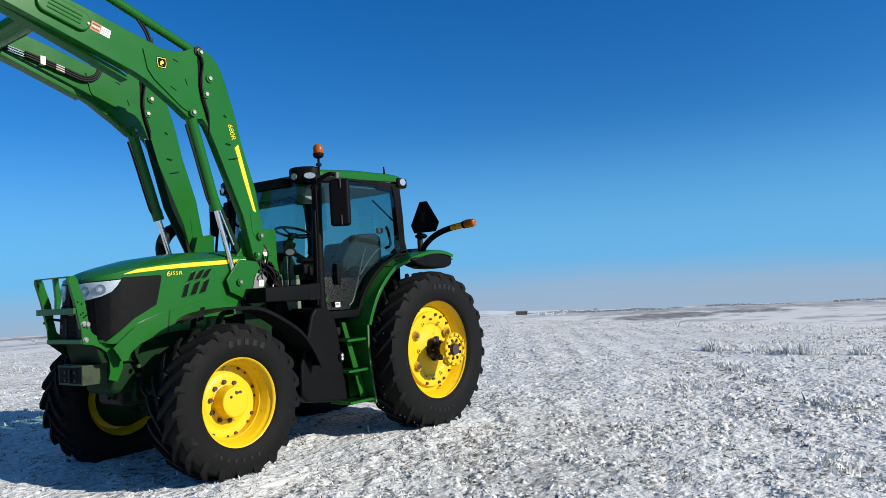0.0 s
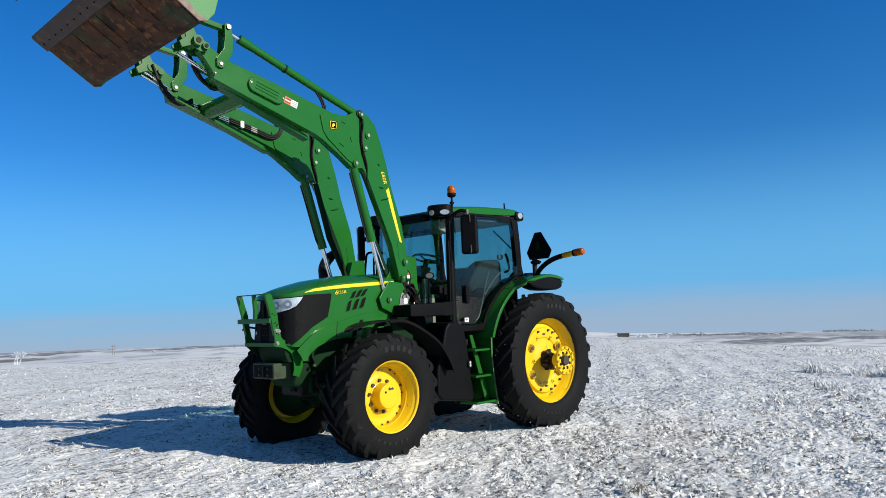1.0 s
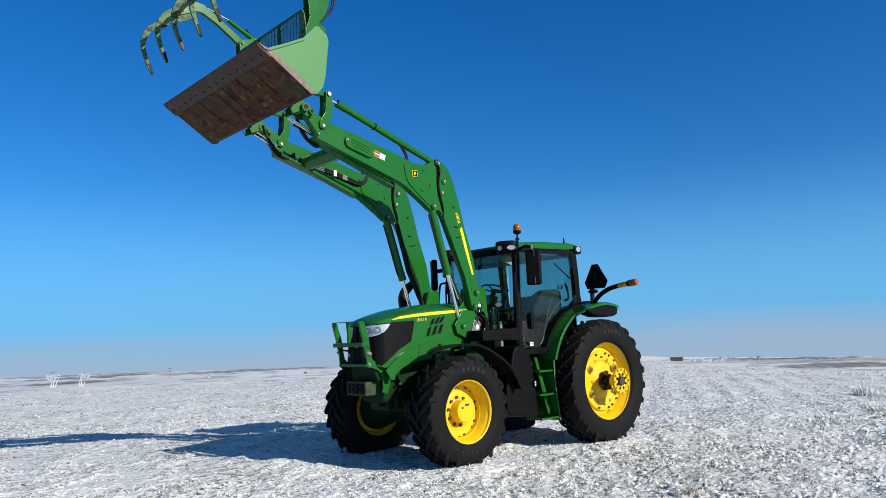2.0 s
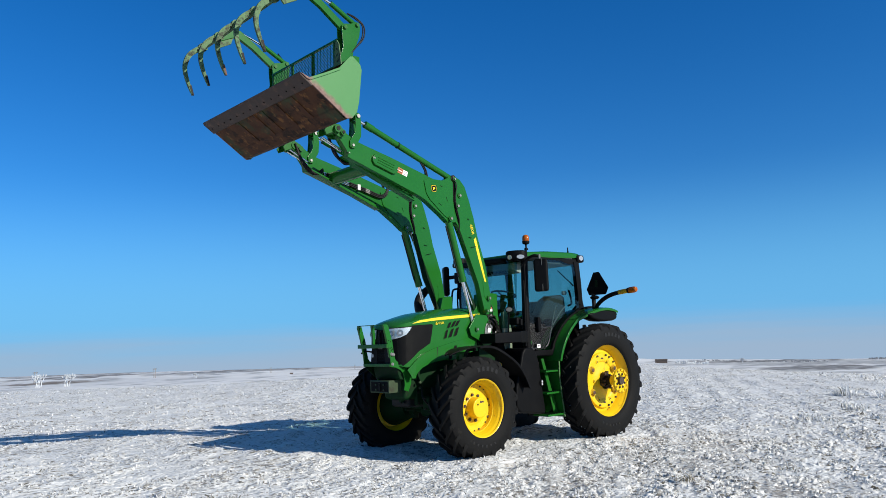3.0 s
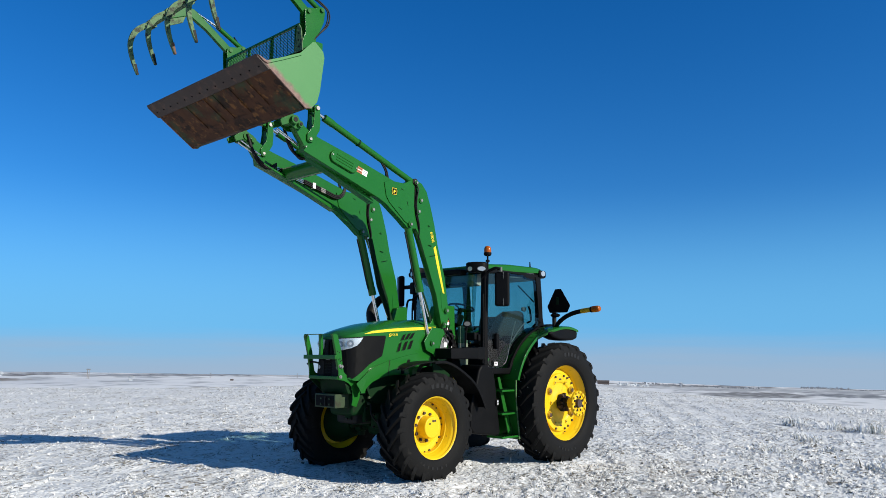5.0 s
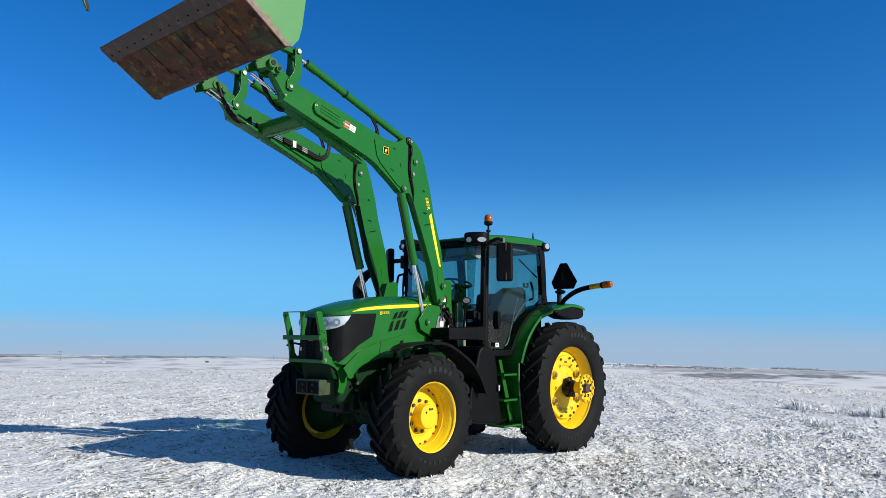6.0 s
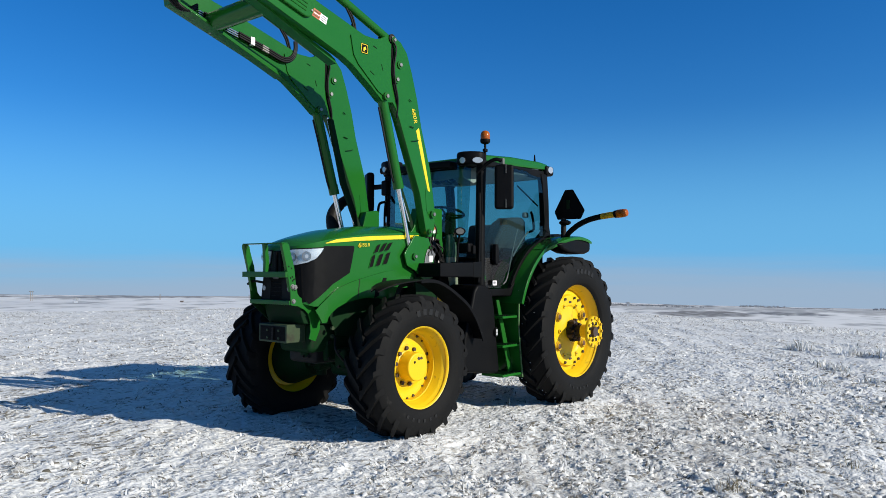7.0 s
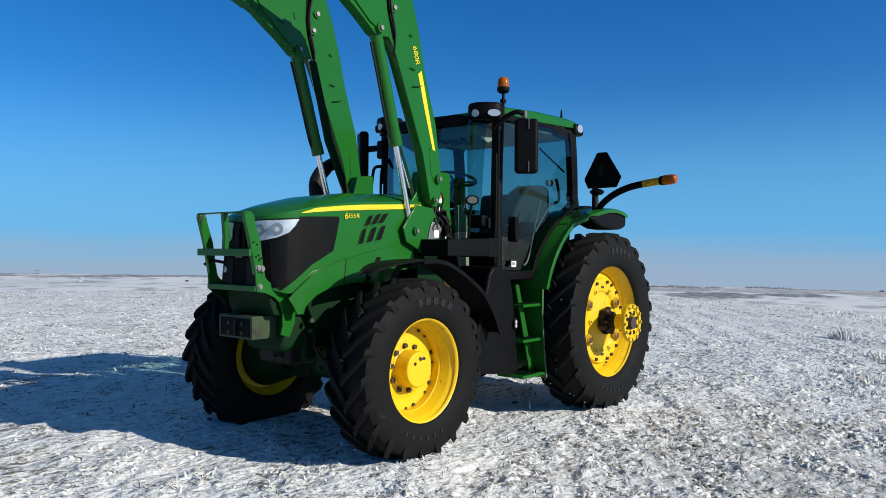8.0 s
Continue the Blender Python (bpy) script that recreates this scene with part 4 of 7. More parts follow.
        part("lamp_core", cyl(c + nrm * 0.02, c + nrm * 0.026, 0.017, 20, 0.003), LAMP_WHITE, head)
    side_patch("headlight_lens", [(u, z) for u, z in lampu], 0.022, 0.004, LENS, head, s, "clear lens", True)
for s in (1, -1):
    c = plan_at(u_of_x(3.11))
    right = (-1, 0, 0) if s > 0 else (1, 0, 0)
    digits = bmesh.new()
    for body, size, dx, dz in (("6", 0.068, 0.060, 0.0), ("1", 0.046, 0.030, 0.004), ("5", 0.046, 0.006, 0.004), ("5", 0.046, -0.026, 0.004), ("R", 0.048, -0.066, 0.006)):
        add_to(digits, ribbon_text(body, size, text_pose((3.108 + s * dx, s * (c[1] + 0.004), 1.874 + dz), (right[0], 0, 0.10 * s), (0, 0, 1)) @ Matrix.Diagonal((1.35, 1, 1, 1)), 0.001))
    part("model_number", digits, YELLOW_STICKER, hood, "yellow model number 6155 R", 0)
# nose grille
g = [(-0.058, 1.812), (0.058, 1.812), (0.085, 1.655), (0.20, 1.625), (0.245, 1.325), (-0.245, 1.325), (-0.20, 1.625), (-0.085, 1.655)]
grille = part("grille", prism(g, 3.80, 3.858, 0.006, "yz"), GRILLE_BLACK, tractor, "black mesh nose grille")
for s in (1, -1):
    part("grille_facet", prism([(s * 0.016, 1.80), (s * 0.050, 1.80), (s * 0.074, 1.66), (s * 0.068, 1.57), (s * 0.022, 1.53)], 3.856, 3.864, 0.003, "yz"), BLACK_PANEL, grille)
    part("grille_facet", prism([(s * 0.08, 1.53), (s * 0.19, 1.59), (s * 0.225, 1.345), (s * 0.09, 1.335)], 3.856, 3.863, 0.003, "yz"), BLACK_PANEL, grille)
for i in range(5):
    part("grille_bar", box((3.860, 0, 1.345 + 0.040 * i), (0.008, 0.14, 0.008), 0.002), BLACK_PLASTIC, grille)
part("nose_rib", box((3.868, 0.0, 1.70), (0.02, 0.035, 0.2), 0.006), BLACK_PLASTIC, grille)
part("nose_badge", prism([(0.055, 1.575), (0.045, 1.60), (-0.045, 1.60), (-0.055, 1.575), (-0.04, 1.545), (0.04, 1.545)], 3.858, 3.872, 0.004, "yz"), GREY_TRIM, grille, "plain oval badge")
for s in (1, -1):
    part("nose_lamp", cyl((3.845, s * 0.185, 1.455), (3.864, s * 0.185, 1.455), 0.024, 16, 0.006), LAMP_GREY, grille)
part("nose_cable", tube(curve_points([(3.82, -0.2, 1.50), (3.90, -0.30, 1.52), (3.93, -0.36, 1.49)]), 0.012, 8), HOSE, grille)
part("nose_apron", prism([(3.80, 1.315), (3.775, 1.20), (3.74, 1.12), (3.35, 1.10), (3.35, 1.30)], -0.27, 0.262, 0.012), GREEN_DARK, tractor, "apron under the nose, its green darkened for shade")

# -- bar guard before the nose: two leaning side plates, bars between them
plate = [(4.024, 1.850), (4.016, 1.866), (3.998, 1.873), (3.965, 1.873), (3.949, 1.866), (3.940, 1.850), (3.932, 1.81), (3.882, 1.655), (3.861, 1.504), (3.839, 1.406), (3.815, 1.378), (3.783, 1.361), (3.686, 1.331), (3.64, 1.285), (3.596, 1.209), (3.563, 1.15), (3.566, 1.063), (3.62, 0.95),
         (3.70, 0.978), (3.682, 1.042), (3.685, 1.143), (3.711, 1.215), (3.757, 1.255), (3.833, 1.289), (3.915, 1.302), (3.924, 1.421), (3.972, 1.658), (4.016, 1.82)]
guard = part("hood_guard", box((3.986, -0.02, 1.876), (0.07, 0.60, 0.010), 0.004), GREEN, tractor, "green steel bar guard")
for s, py in ((1, 0.283), (-1, -0.323)):
    post = part("guard_post", prism(plate, py - 0.007, py + 0.007, 0.004), GREEN, guard, "flat curved side plate")
    lip = [(4.026, 1.872), (4.014, 1.872), (3.962, 1.66), (3.914, 1.43), (3.926, 1.425), (3.974, 1.655)]
    part("post_lip", prism(lip, py - s * 0.030, py, 0.002), GREEN, post)
    for x, z in ((3.902, 1.474), (3.870, 1.468), (3.889, 1.338)):
        bolt = part("guard_bolt", bolt_head((x, py + s * 0.007, z), 0.017, 0.014, (0, s, 0)), STEEL, post)
        part("bolt_washer", cyl((x, py + s * 0.006, z), (x, py + s * 0.010, z), 0.023, 18, 0.001), STEEL, bolt)
    for x, z in ((3.916, 1.643), (3.925, 1.554), (3.905, 1.566), (3.886, 1.541), (3.900, 1.529), (3.869, 1.549), (3.948, 1.66), (3.900, 1.445), (3.875, 1.440)):
        part("guard_hole", cyl((x, py, z), (x, py + s * 0.0082, z), 0.0085, 10), GRILLE_BLACK, post)
bar = part("guard_bar", box((3.987, -0.02, 1.586), (0.026, 0.66, 0.052), 0.004), GREEN_WORN, guard)
part("bar_flange", box((3.968, -0.02, 1.610), (0.03, 0.60, 0.006), 0.002), GREEN_WORN, bar)
part("guard_bar", box((3.905, -0.02, 1.325), (0.05, 0.60, 0.040), 0.004), GREEN_WORN, guard)
part("centre_post", prism([(3.955, 1.872), (3.995, 1.872), (3.980, 1.70), (3.984, 1.60), (3.950, 1.60), (3.938, 1.70)], -0.05, -0.01, 0.004), GREEN, guard)
part("guard_stay", prism([(3.93, 1.31), (3.88, 1.345), (3.70, 1.20), (3.70, 1.12)], -0.31, -0.296, 0.003), GREEN_DARK, guard)
bm = box((3.745, -0.04, 1.028), (0.25, 0.42, 0.172), 0.006)
block = part("front_hitch_block", bm, OLIVE, tractor, "dull green steel bracket under the nose")
# Black sheet over the block's front: shade of its recess as colour
part("block_face", box((3.871, -0.04, 1.028), (0.006, 0.37, 0.135), 0.002), GRILLE_BLACK, block)
for y in (-0.06, 0.11):
    for z in (1.055, 0.985):
        part("block_bolt", bolt_head((3.872, y - 0.05, z), 0.013, 0.012, (1, 0, 0)), OLIVE, block)
part("block_rib", box((3.884, -0.02, 1.02), (0.014, 0.02, 0.12), 0.003), DARK_STEEL, block)

# -- front mudguards
for s in (1, -1):
    arc = [(3.315, 1.450), (3.26, 1.476), (3.16, 1.500), (3.06, 1.516), (2.83, 1.535), (2.62, 1.536), (2.44, 1.485), (2.24, 1.385), (2.05, 1.262), (1.91, 1.10), (1.80, 0.90)]
    arc = [(p.x, p.z) for p in curve_points([(x, 0, z) for x, z in arc], 3)]
    under = [(x * 0.992 + 0.022, z - 0.014) for x, z in arc]
    bm = prism(arc + under[::-1], s * 0.60, s * 0.93, 0.004)
    lip = [(x * 0.985 + 0.041, z - 0.035) for x, z in arc]
    add_to(bm, prism(arc[12:] + lip[12:][::-1], s * 0.918, s * 0.932, 0.003))
    bmesh.ops.bisect_plane(bm, geom=bm.verts[:] + bm.edges[:] + bm.faces[:], plane_co=(0, s * 0.765, 0), plane_no=(0, 1, 0))
    for v in bm.verts:
        if v.co.x > 2.92:
            narrow = max(0.12, math.sqrt(max(0.0, 1 - ((v.co.x - 2.92) / 0.41) ** 2)))
            away = abs(v.co.y) - 0.765
            v.co.z -= 0.03 * (away / 0.165) ** 2 * (1 - narrow)
            v.co.y = s * (0.765 + away * narrow)
    part("front_mudguard", bm, BLACK_PLASTIC, tractor, "black plastic front mudguard", 60)
    part("mudguard_bracket", tube(curve_points([(2.75, s * 0.45, 0.85), (2.75, s * 0.50, 1.25), (2.72, s * 0.55, 1.46), (2.70, s * 0.7, 1.495)]), 0.025, 10), DARK_STEEL, tractor)

# -- tank, steps, side plates
for s in (1, -1):
    body = [(1.86, 1.20), (1.80, 1.40), (1.74, 1.47), (1.60, 1.47), (1.50, 1.42), (1.455, 1.34), (1.42, 1.20), (1.40, 1.05), (1.365, 0.78), (1.32, 0.50), (1.36, 0.455), (1.90, 0.52), (1.98, 0.60), (1.97, 0.9)]
    tank = part("fuel_tank", prism(body, s * 0.40, s * 0.80, 0.035, "xz", 3), BLACK_PLASTIC, tractor, "black moulded plastic fuel tank")
    part("tank_cap", cyl((1.49, s * 0.66, 1.42), (1.49, s * 0.66, 1.56), 0.05, 20, 0.01), BLACK_PLASTIC, tank)
    part("cap_ring", cyl((1.49, s * 0.66, 1.53), (1.49, s * 0.66, 1.565), 0.054, 20, 0.006), GREEN, tank)
    for xr, z in ((1.08, 1.09), (1.035, 0.76), (0.955, 0.425)):
        step = part("step", box(((1.37 + xr) / 2, s * 0.725, z + 0.006), (1.37 - xr, 0.30, 0.028), 0.006), GREEN, tractor, "green pressed-steel step")
        for i in range(6):
            part("step_tooth", box((xr + 0.04 + i * (1.33 - xr) / 6, s * 0.725, z + 0.023), (0.018, 0.27, 0.010), 0.003), GREEN_DARK, step)
    rail = [(1.325, 1.29), (1.268, 1.29), (0.985, 0.443), (1.079, 0.443)]
    part("step_rail", prism(rail, s * 0.735, s * 0.752, 0.003), GREEN_WORN, tractor, "leaning green step string")
    part("step_back", prism([(1.36, 1.36), (1.00, 1.36), (0.96, 0.42), (1.36, 0.42)], s * 0.46, s * 0.48, 0.004), GRILLE_BLACK, tractor)
    part("battery_box", box((1.22, s * 0.53, 0.57), (0.22, 0.12, 0.20), 0.02), DARK_STEEL, tractor)
    bm = prism([(1.045, 1.40), (1.015, 1.40), (1.02, 1.0), (0.985, 0.69), (0.945, 0.39), (0.975, 0.38), (1.015, 0.69), (1.05, 1.0)], s * 0.47, s * 0.872, 0.004)
    part("step_side_plate", bm, GREEN, tractor, "green plate between step and rear wheel")
    part("side_plate_edge", prism([(1.06, 1.40), (1.04, 1.40), (1.045, 1.0), (1.01, 0.69), (0.965, 0.39), (0.985, 0.38), (1.03, 0.69), (1.065, 1.0)], s * 0.872, s * 0.885, 0.003), GREEN_PALE, tractor)
    part("tool_bin", prism([(2.36, 1.705), (1.70, 1.72), (1.70, 1.555), (2.36, 1.56)], s * 0.44, s * 0.78, 0.012), BLACK_PLASTIC, tractor, "long black plastic box beside the cowl")
    part("bin_end", prism([(1.80, 1.724), (1.64, 1.727), (1.64, 1.55), (1.80, 1.55)], s * 0.46, s * 0.785, 0.01), BLACK_PANEL, tractor)
    part("bin_badge", cyl((1.75, s * 0.78, 1.64), (1.75, s * 0.784, 1.64), 0.02, 6), GREY_INK, tractor)
    badge = part("tank_badge", cyl((1.40, s * 0.79, 0.93), (1.395, s * 0.806, 0.93), 0.055, 20, 0.006), GRILLE_BLACK, tank)
    for dz in (-0.018, 0.018):
        part("badge_mark", cyl((1.395, s * 0.80, 0.93 + dz), (1.394, s * 0.811, 0.93 + dz), 0.018, 12, 0.004), REFLECTOR, badge, "pale mark")
    for z, h in ((1.19, 0.09), (0.91, 0.15)):
        part("step_box", box((1.24, s * 0.53, z), (0.14, 0.10, h), 0.012), DARK_STEEL, tractor)

# -- cab: rounded plan, corner posts, glass, doors
cab_floor = part("cab_floor", prism([(1.76, 0.50), (1.70, 0.62), (1.20, 0.79), (0.30, 0.79), (0.22, 0.70), (0.22, -0.70), (0.30, -0.79), (1.20, -0.79), (1.70, -0.62), (1.76, -0.50)], 1.33, 1.40, 0.012, "xy"), BLACK_PLASTIC, tractor)
for s in (1, -1):
    part("cab_sill", prism([(1.64, 1.42), (1.10, 1.42), (1.02, 1.50), (0.98, 1.44), (1.08, 1.34), (1.64, 1.34)], s * 0.74, s * 0.795, 0.008), BLACK_PLASTIC, tractor)
    part("front_post", tube([(1.56, s * 0.69, 1.40), (1.565, s * 0.695, 1.9), (1.56, s * 0.70, 2.4), (1.55, s * 0.705, 2.86)], [0.058, 0.056, 0.054, 0.056], 18), BLACK_PLASTIC, tractor, "black cab corner post")
    rear = [(0.26, 2.10), (0.228, 2.20), (0.24, 2.5), (0.275, 2.84), (0.42, 2.84), (0.385, 2.72), (0.362, 2.5), (0.345, 2.26), (0.36, 2.14)]
    part("rear_post", prism(rear, s * 0.715, s * 0.79, 0.012), BLACK_PLASTIC, tractor, "black cab rear post")
    part("corner_trim", prism([(0.47, 2.03), (0.37, 2.10), (0.29, 2.19), (0.228, 2.20), (0.20, 2.10), (0.21, 2.04)], s * 0.72, s * 0.785, 0.006), BLACK_PLASTIC, tractor)
    arc = []
    for i in range(13):
        k = radians(28 + i * 5.6)
        arc.append((1.175 * math.cos(k), REAR_Z + 1.175 * math.sin(k)))
    edge = [(1.215 * math.cos(radians(28 + i * 5.6)), REAR_Z + 1.215 * math.sin(radians(28 + i * 5.6))) for i in range(13)]
    part("door_lower_frame", prism(arc + edge[::-1], s * 0.735, s * 0.785, 0.005), BLACK_PLASTIC, tractor)
    # door pane following the mudguard
    cut = [(1.225 * math.cos(radians(30 + i * 6.2)), REAR_Z + 1.225 * math.sin(radians(30 + i * 6.2))) for i in range(9)]
    pane = [(1.585, 2.84), (1.60, 1.43), (1.10, 1.43)] + cut[:-1] + [(0.285, 2.16), (0.29, 2.4), (0.335, 2.84)]
    bm = bmesh.new()
    bm.faces.new([bm.verts.new((x, 0, z)) for x, z in pane])
    bmesh.ops.triangulate(bm, faces=bm.faces)
    for _ in range(4):
        bmesh.ops.subdivide_edges(bm, edges=[e for e in bm.edges if e.calc_length() > 0.12], cuts=1)
        bmesh.ops.triangulate(bm, faces=[f for f in bm.faces if len(f.verts) > 3])
    for v in bm.verts:
        x = v.co.x
        v.co.y = s * (0.772 - 0.10 * max(0.0, (x - 1.0) / 0.6) ** 2 + 0.018 * math.sin(min(1, max(0, (v.co.z - 1.43) / 1.41)) * math.pi))
    door = part("cab_door", bm, GLASS, tractor, "tinted full-height glass cab door", 80)
    part("door_handle", prism([(1.40, 1.93), (1.345, 1.93), (1.335, 1.88), (1.335, 1.74), (1.35, 1.69), (1.39, 1.70), (1.40, 1.76)], s * 0.745, s * 0.80, 0.012), BLACK_PLASTIC, door, "black door handle")
    part("door_edge", tube([(1.575, s * 0.70, 1.43), (1.575, s * 0.705, 2.2), (1.56, s * 0.70, 2.82)], 0.012, 8), BLACK_PLASTIC, door)
    part("door_rail", tube(curve_points([(1.22, s * 0.775, 1.47), (1.13, s * 0.77, 1.56), (0.93, s * 0.74, 2.0), (0.86, s * 0.73, 2.12)]), 0.008, 8), GREY_TRIM, door)
    part("door_rail", tube(curve_points([(1.02, s * 0.77, 1.80), (0.82, s * 0.76, 1.99), (0.66, s * 0.75, 2.10)]), 0.010, 8), GREY_TRIM, door)
    part("sticker", box((1.39, s * 0.775, 1.487), (0.062, 0.004, 0.055), 0.001, Matrix.Rotation(s * -0.17, 4, "Z")), WHITE_STICKER, door, "small white sticker")
    part("sticker_mark", box((1.395, s * 0.779, 1.492), (0.035, 0.003, 0.025), 0.0005, Matrix.Rotation(s * -0.17, 4, "Z")), GREY_INK, door)
    part("upper_rail", prism([(1.62, 2.80), (1.62, 2.875), (0.28, 2.875), (0.28, 2.77), (0.62, 2.79), (0.72, 2.83), (1.1, 2.845)], s * 0.69, s * 0.775, 0.01), BLACK_PLASTIC, tractor)
pane = prism([(-0.60, 1.78), (0.60, 1.78), (0.625, 2.84), (-0.625, 2.84)], -0.003, 0.003, 0, "yz")
bmesh.ops.subdivide_edges(pane, edges=[e for e in pane.edges if abs(e.verts[0].co.y - e.verts[1].co.y) > 0.5], cuts=8)
for v in pane.verts:
    v.co.x += 1.80 - 0.30 * v.co.y ** 2 - 0.05 * (v.co.z - 1.8)
part("windscreen", pane, GLASS, tractor, "curved tinted windscreen", 0)
part("rear_window", prism([(-0.66, 2.0), (0.66, 2.0), (0.68, 2.8), (-0.68, 2.8)], 0.255, 0.261, 0, "yz"), GLASS, tractor, "tinted rear window", 0)
part("rear_wall", prism([(-0.7, 1.40), (0.7, 1.40), (0.7, 1.99), (-0.7, 1.99)], 0.24, 0.30, 0.01, "yz"), BLACK_PLASTIC, tractor)
part("cowl", prism([(2.40, 1.50), (2.40, 1.98), (1.95, 1.98), (1.82, 1.70), (1.74, 1.40), (2.2, 1.35)], -0.42, 0.42, 0.02), BLACK_PLASTIC, tractor)
# roof
outline = [(1.48, 0.0), (1.48, 0.30), (1.50, 0.55), (1.58, 0.70), (1.50, 0.745), (1.0, 0.765), (0.40, 0.79), (0.24, 0.775), (0.175, 0.70), (0.15, 0.40), (0.15, 0.0)]
loop = outline + [(x, -y) for x, y in outline[-2:0:-1]]
bm = bmesh.new()
layers = [(2.852, 0.985), (2.862, 1.0), (2.925, 1.0), (2.95, 0.985), (2.965, 0.95), (2.978, 0.82), (2.985, 0.6), (2.99, 0.3)]
rings = []
for z, k in layers:
    rings.append([bm.verts.new((1.0 + (x - 1.0) * k, y * k, z - 0.03 * (abs(x - 0.95) / 0.8) ** 2 * (z > 2.9) + 0.05 * (1.8 - x) / 1.6 - 0.01)) for x, y in loop])
for p, q in zip(rings, rings[1:]):
    for i in range(len(p)):
        j = (i + 1) % len(p)
        bm.faces.new((p[i], p[j], q[j], q[i]))
bm.faces.new(rings[-1])
bm.faces.new(rings[0][::-1])
roof = part("roof", bm, GREEN, tractor, "green cab roof", 50)
part("roof_rim", prism([(x * 0.985 + 0.015, y * 0.985) for x, y in loop], 2.815, 2.85, 0.01, "xy"), BLACK_PLASTIC, roof)
part("roof_visor", prism([(1.50, -0.44), (1.80, -0.44), (1.822, -0.2), (1.826, 0.0), (1.822, 0.2), (1.80, 0.44), (1.50, 0.44)], 2.79, 2.872, 0.02, "xy"), BLACK_PLASTIC, roof, "black roof front panel")
part("headliner", prism([(x * 0.93 + 0.07, y * 0.93) for x, y in loop], 2.79, 2.818, 0.01, "xy"), HEADLINER, roof, "pale grey headliner")
console = part("roof_console", prism([(1.66, 2.79), (1.62, 2.70), (1.42, 2.635), (1.30, 2.70), (1.24, 2.79)], -0.5, 0.5, 0.015), HEADLINER, roof, "grey overhead console")
for x, y, w, d, mat in ((1.55, 0.05, 0.07, 0.07, BLACK_PLASTIC), (1.53, 0.17, 0.10, 0.12, BLACK_PLASTIC), (1.53, 0.17, 0.07, 0.09, GREY_TRIM), (1.50, 0.29, 0.09, 0.07, GREY_TRIM), (1.57, 0.30, 0.05, 0.06, BLACK_PLASTIC), (1.55, -0.12, 0.09, 0.12, BLACK_PLASTIC)):
    part("console_switch", box((x, y, 2.635 + (x - 1.42) * 0.325 - (0.006 if mat is BLACK_PLASTIC else 0.010)), (w, d, 0.014), 0.003, Matrix.Rotation(-0.314, 4, "Y")), mat, console)
for s in (1, -1):
    pod = [(1.50, 0.72), (1.55, 0.770), (1.64, 0.775), (1.735, 0.70), (1.775, 0.60), (1.765, 0.515), (1.71, 0.475), (1.54, 0.50)]
    housing = part("roof_light_housing", prism([(x, s * y) for x, y in pod], 2.815, 2.968, 0.035, "xy", 3), BLACK_PLASTIC, roof, "black work light housing")
    for (x, y), n, r, sq in (((1.765, 0.605), Vector((0.96, 0.28, -0.05)), 0.036, 1.0), ((1.680, 0.745), Vector((0.62, 0.78, -0.05)), 0.034, 1.9)):
        n = Vector((n.x, s * n.y, n.z)).normalized()
        c = Vector((x, s * y, 2.862))
        t = Vector((0, 0, 1)).cross(n).normalized()
        up = n.cross(t)
        for rr, d0, d1, mat, nm in ((r * 1.15, -0.01, 0.012, BLACK_PLASTIC, "light_bezel"), (r, 0.0, 0.018, LAMP_WHITE, "light_lens")):
            bm = bmesh.new()
            a = [bm.verts.new(c + n * d0 + t * rr * sq * math.cos(k) + up * rr * math.sin(k)) for k in (2 * math.pi * i / 24 for i in range(24))]
            b = [bm.verts.new(c + n * d1 + t * rr * sq * 0.93 * math.cos(k) + up * rr * 0.93 * math.sin(k)) for k in (2 * math.pi * i / 24 for i in range(24))]
            for i in range(24):
                bm.faces.new((a[i], a[(i + 1) % 24], b[(i + 1) % 24], b[i]))
            bm.faces.new(b)
            part(nm, bm, mat, housing)
    hs = part("rear_light_housing", box((0.24, s * 0.745, 2.885), (0.18, 0.14, 0.125), 0.035, None, 3), BLACK_PLASTIC, roof)
    part("light_lens", cyl((0.25, s * 0.80, 2.893), (0.256, s * 0.826, 2.893), 0.042, 20, 0.006), LAMP_WHITE, hs)
part("antenna", tube([(0.46, 0.72, 2.96), (0.47, 0.725, 3.0), (0.48, 0.73, 3.07)], [0.014, 0.012, 0.007], 8), BLACK_PLASTIC, roof)
# beacon on its stem
beacon = part("beacon_stem", cyl((1.56, 0.765, 2.80), (1.56, 0.765, 3.08), 0.013, 10), BLACK_PLASTIC, tractor)
part("beacon_base", lathe([(0.0, 0.0), (0.0, 0.032), (0.010, 0.050), (0.022, 0.056), (0.048, 0.058), (0.052, 0.054), (0.052, 0.0)], (1.56, 0.765, 3.058), 1, 28, "z"), BLACK_PLASTIC, beacon, "tall black beacon base")
part("beacon_dome", lathe([(0.0, 0.0), (0.0, 0.053), (0.012, 0.0545), (0.018, 0.053), (0.026, 0.0545), (0.032, 0.053), (0.040, 0.0545), (0.046, 0.053), (0.066, 0.050), (0.084, 0.040), (0.096, 0.022), (0.100, 0.0)], (1.56, 0.765, 3.110), 1, 32, "z"), AMBER, beacon, "deep orange ribbed beacon dome")
part("stem_clamp", box((1.56, 0.765, 2.985), (0.05, 0.04, 0.035), 0.006), BLACK_PLASTIC, beacon)
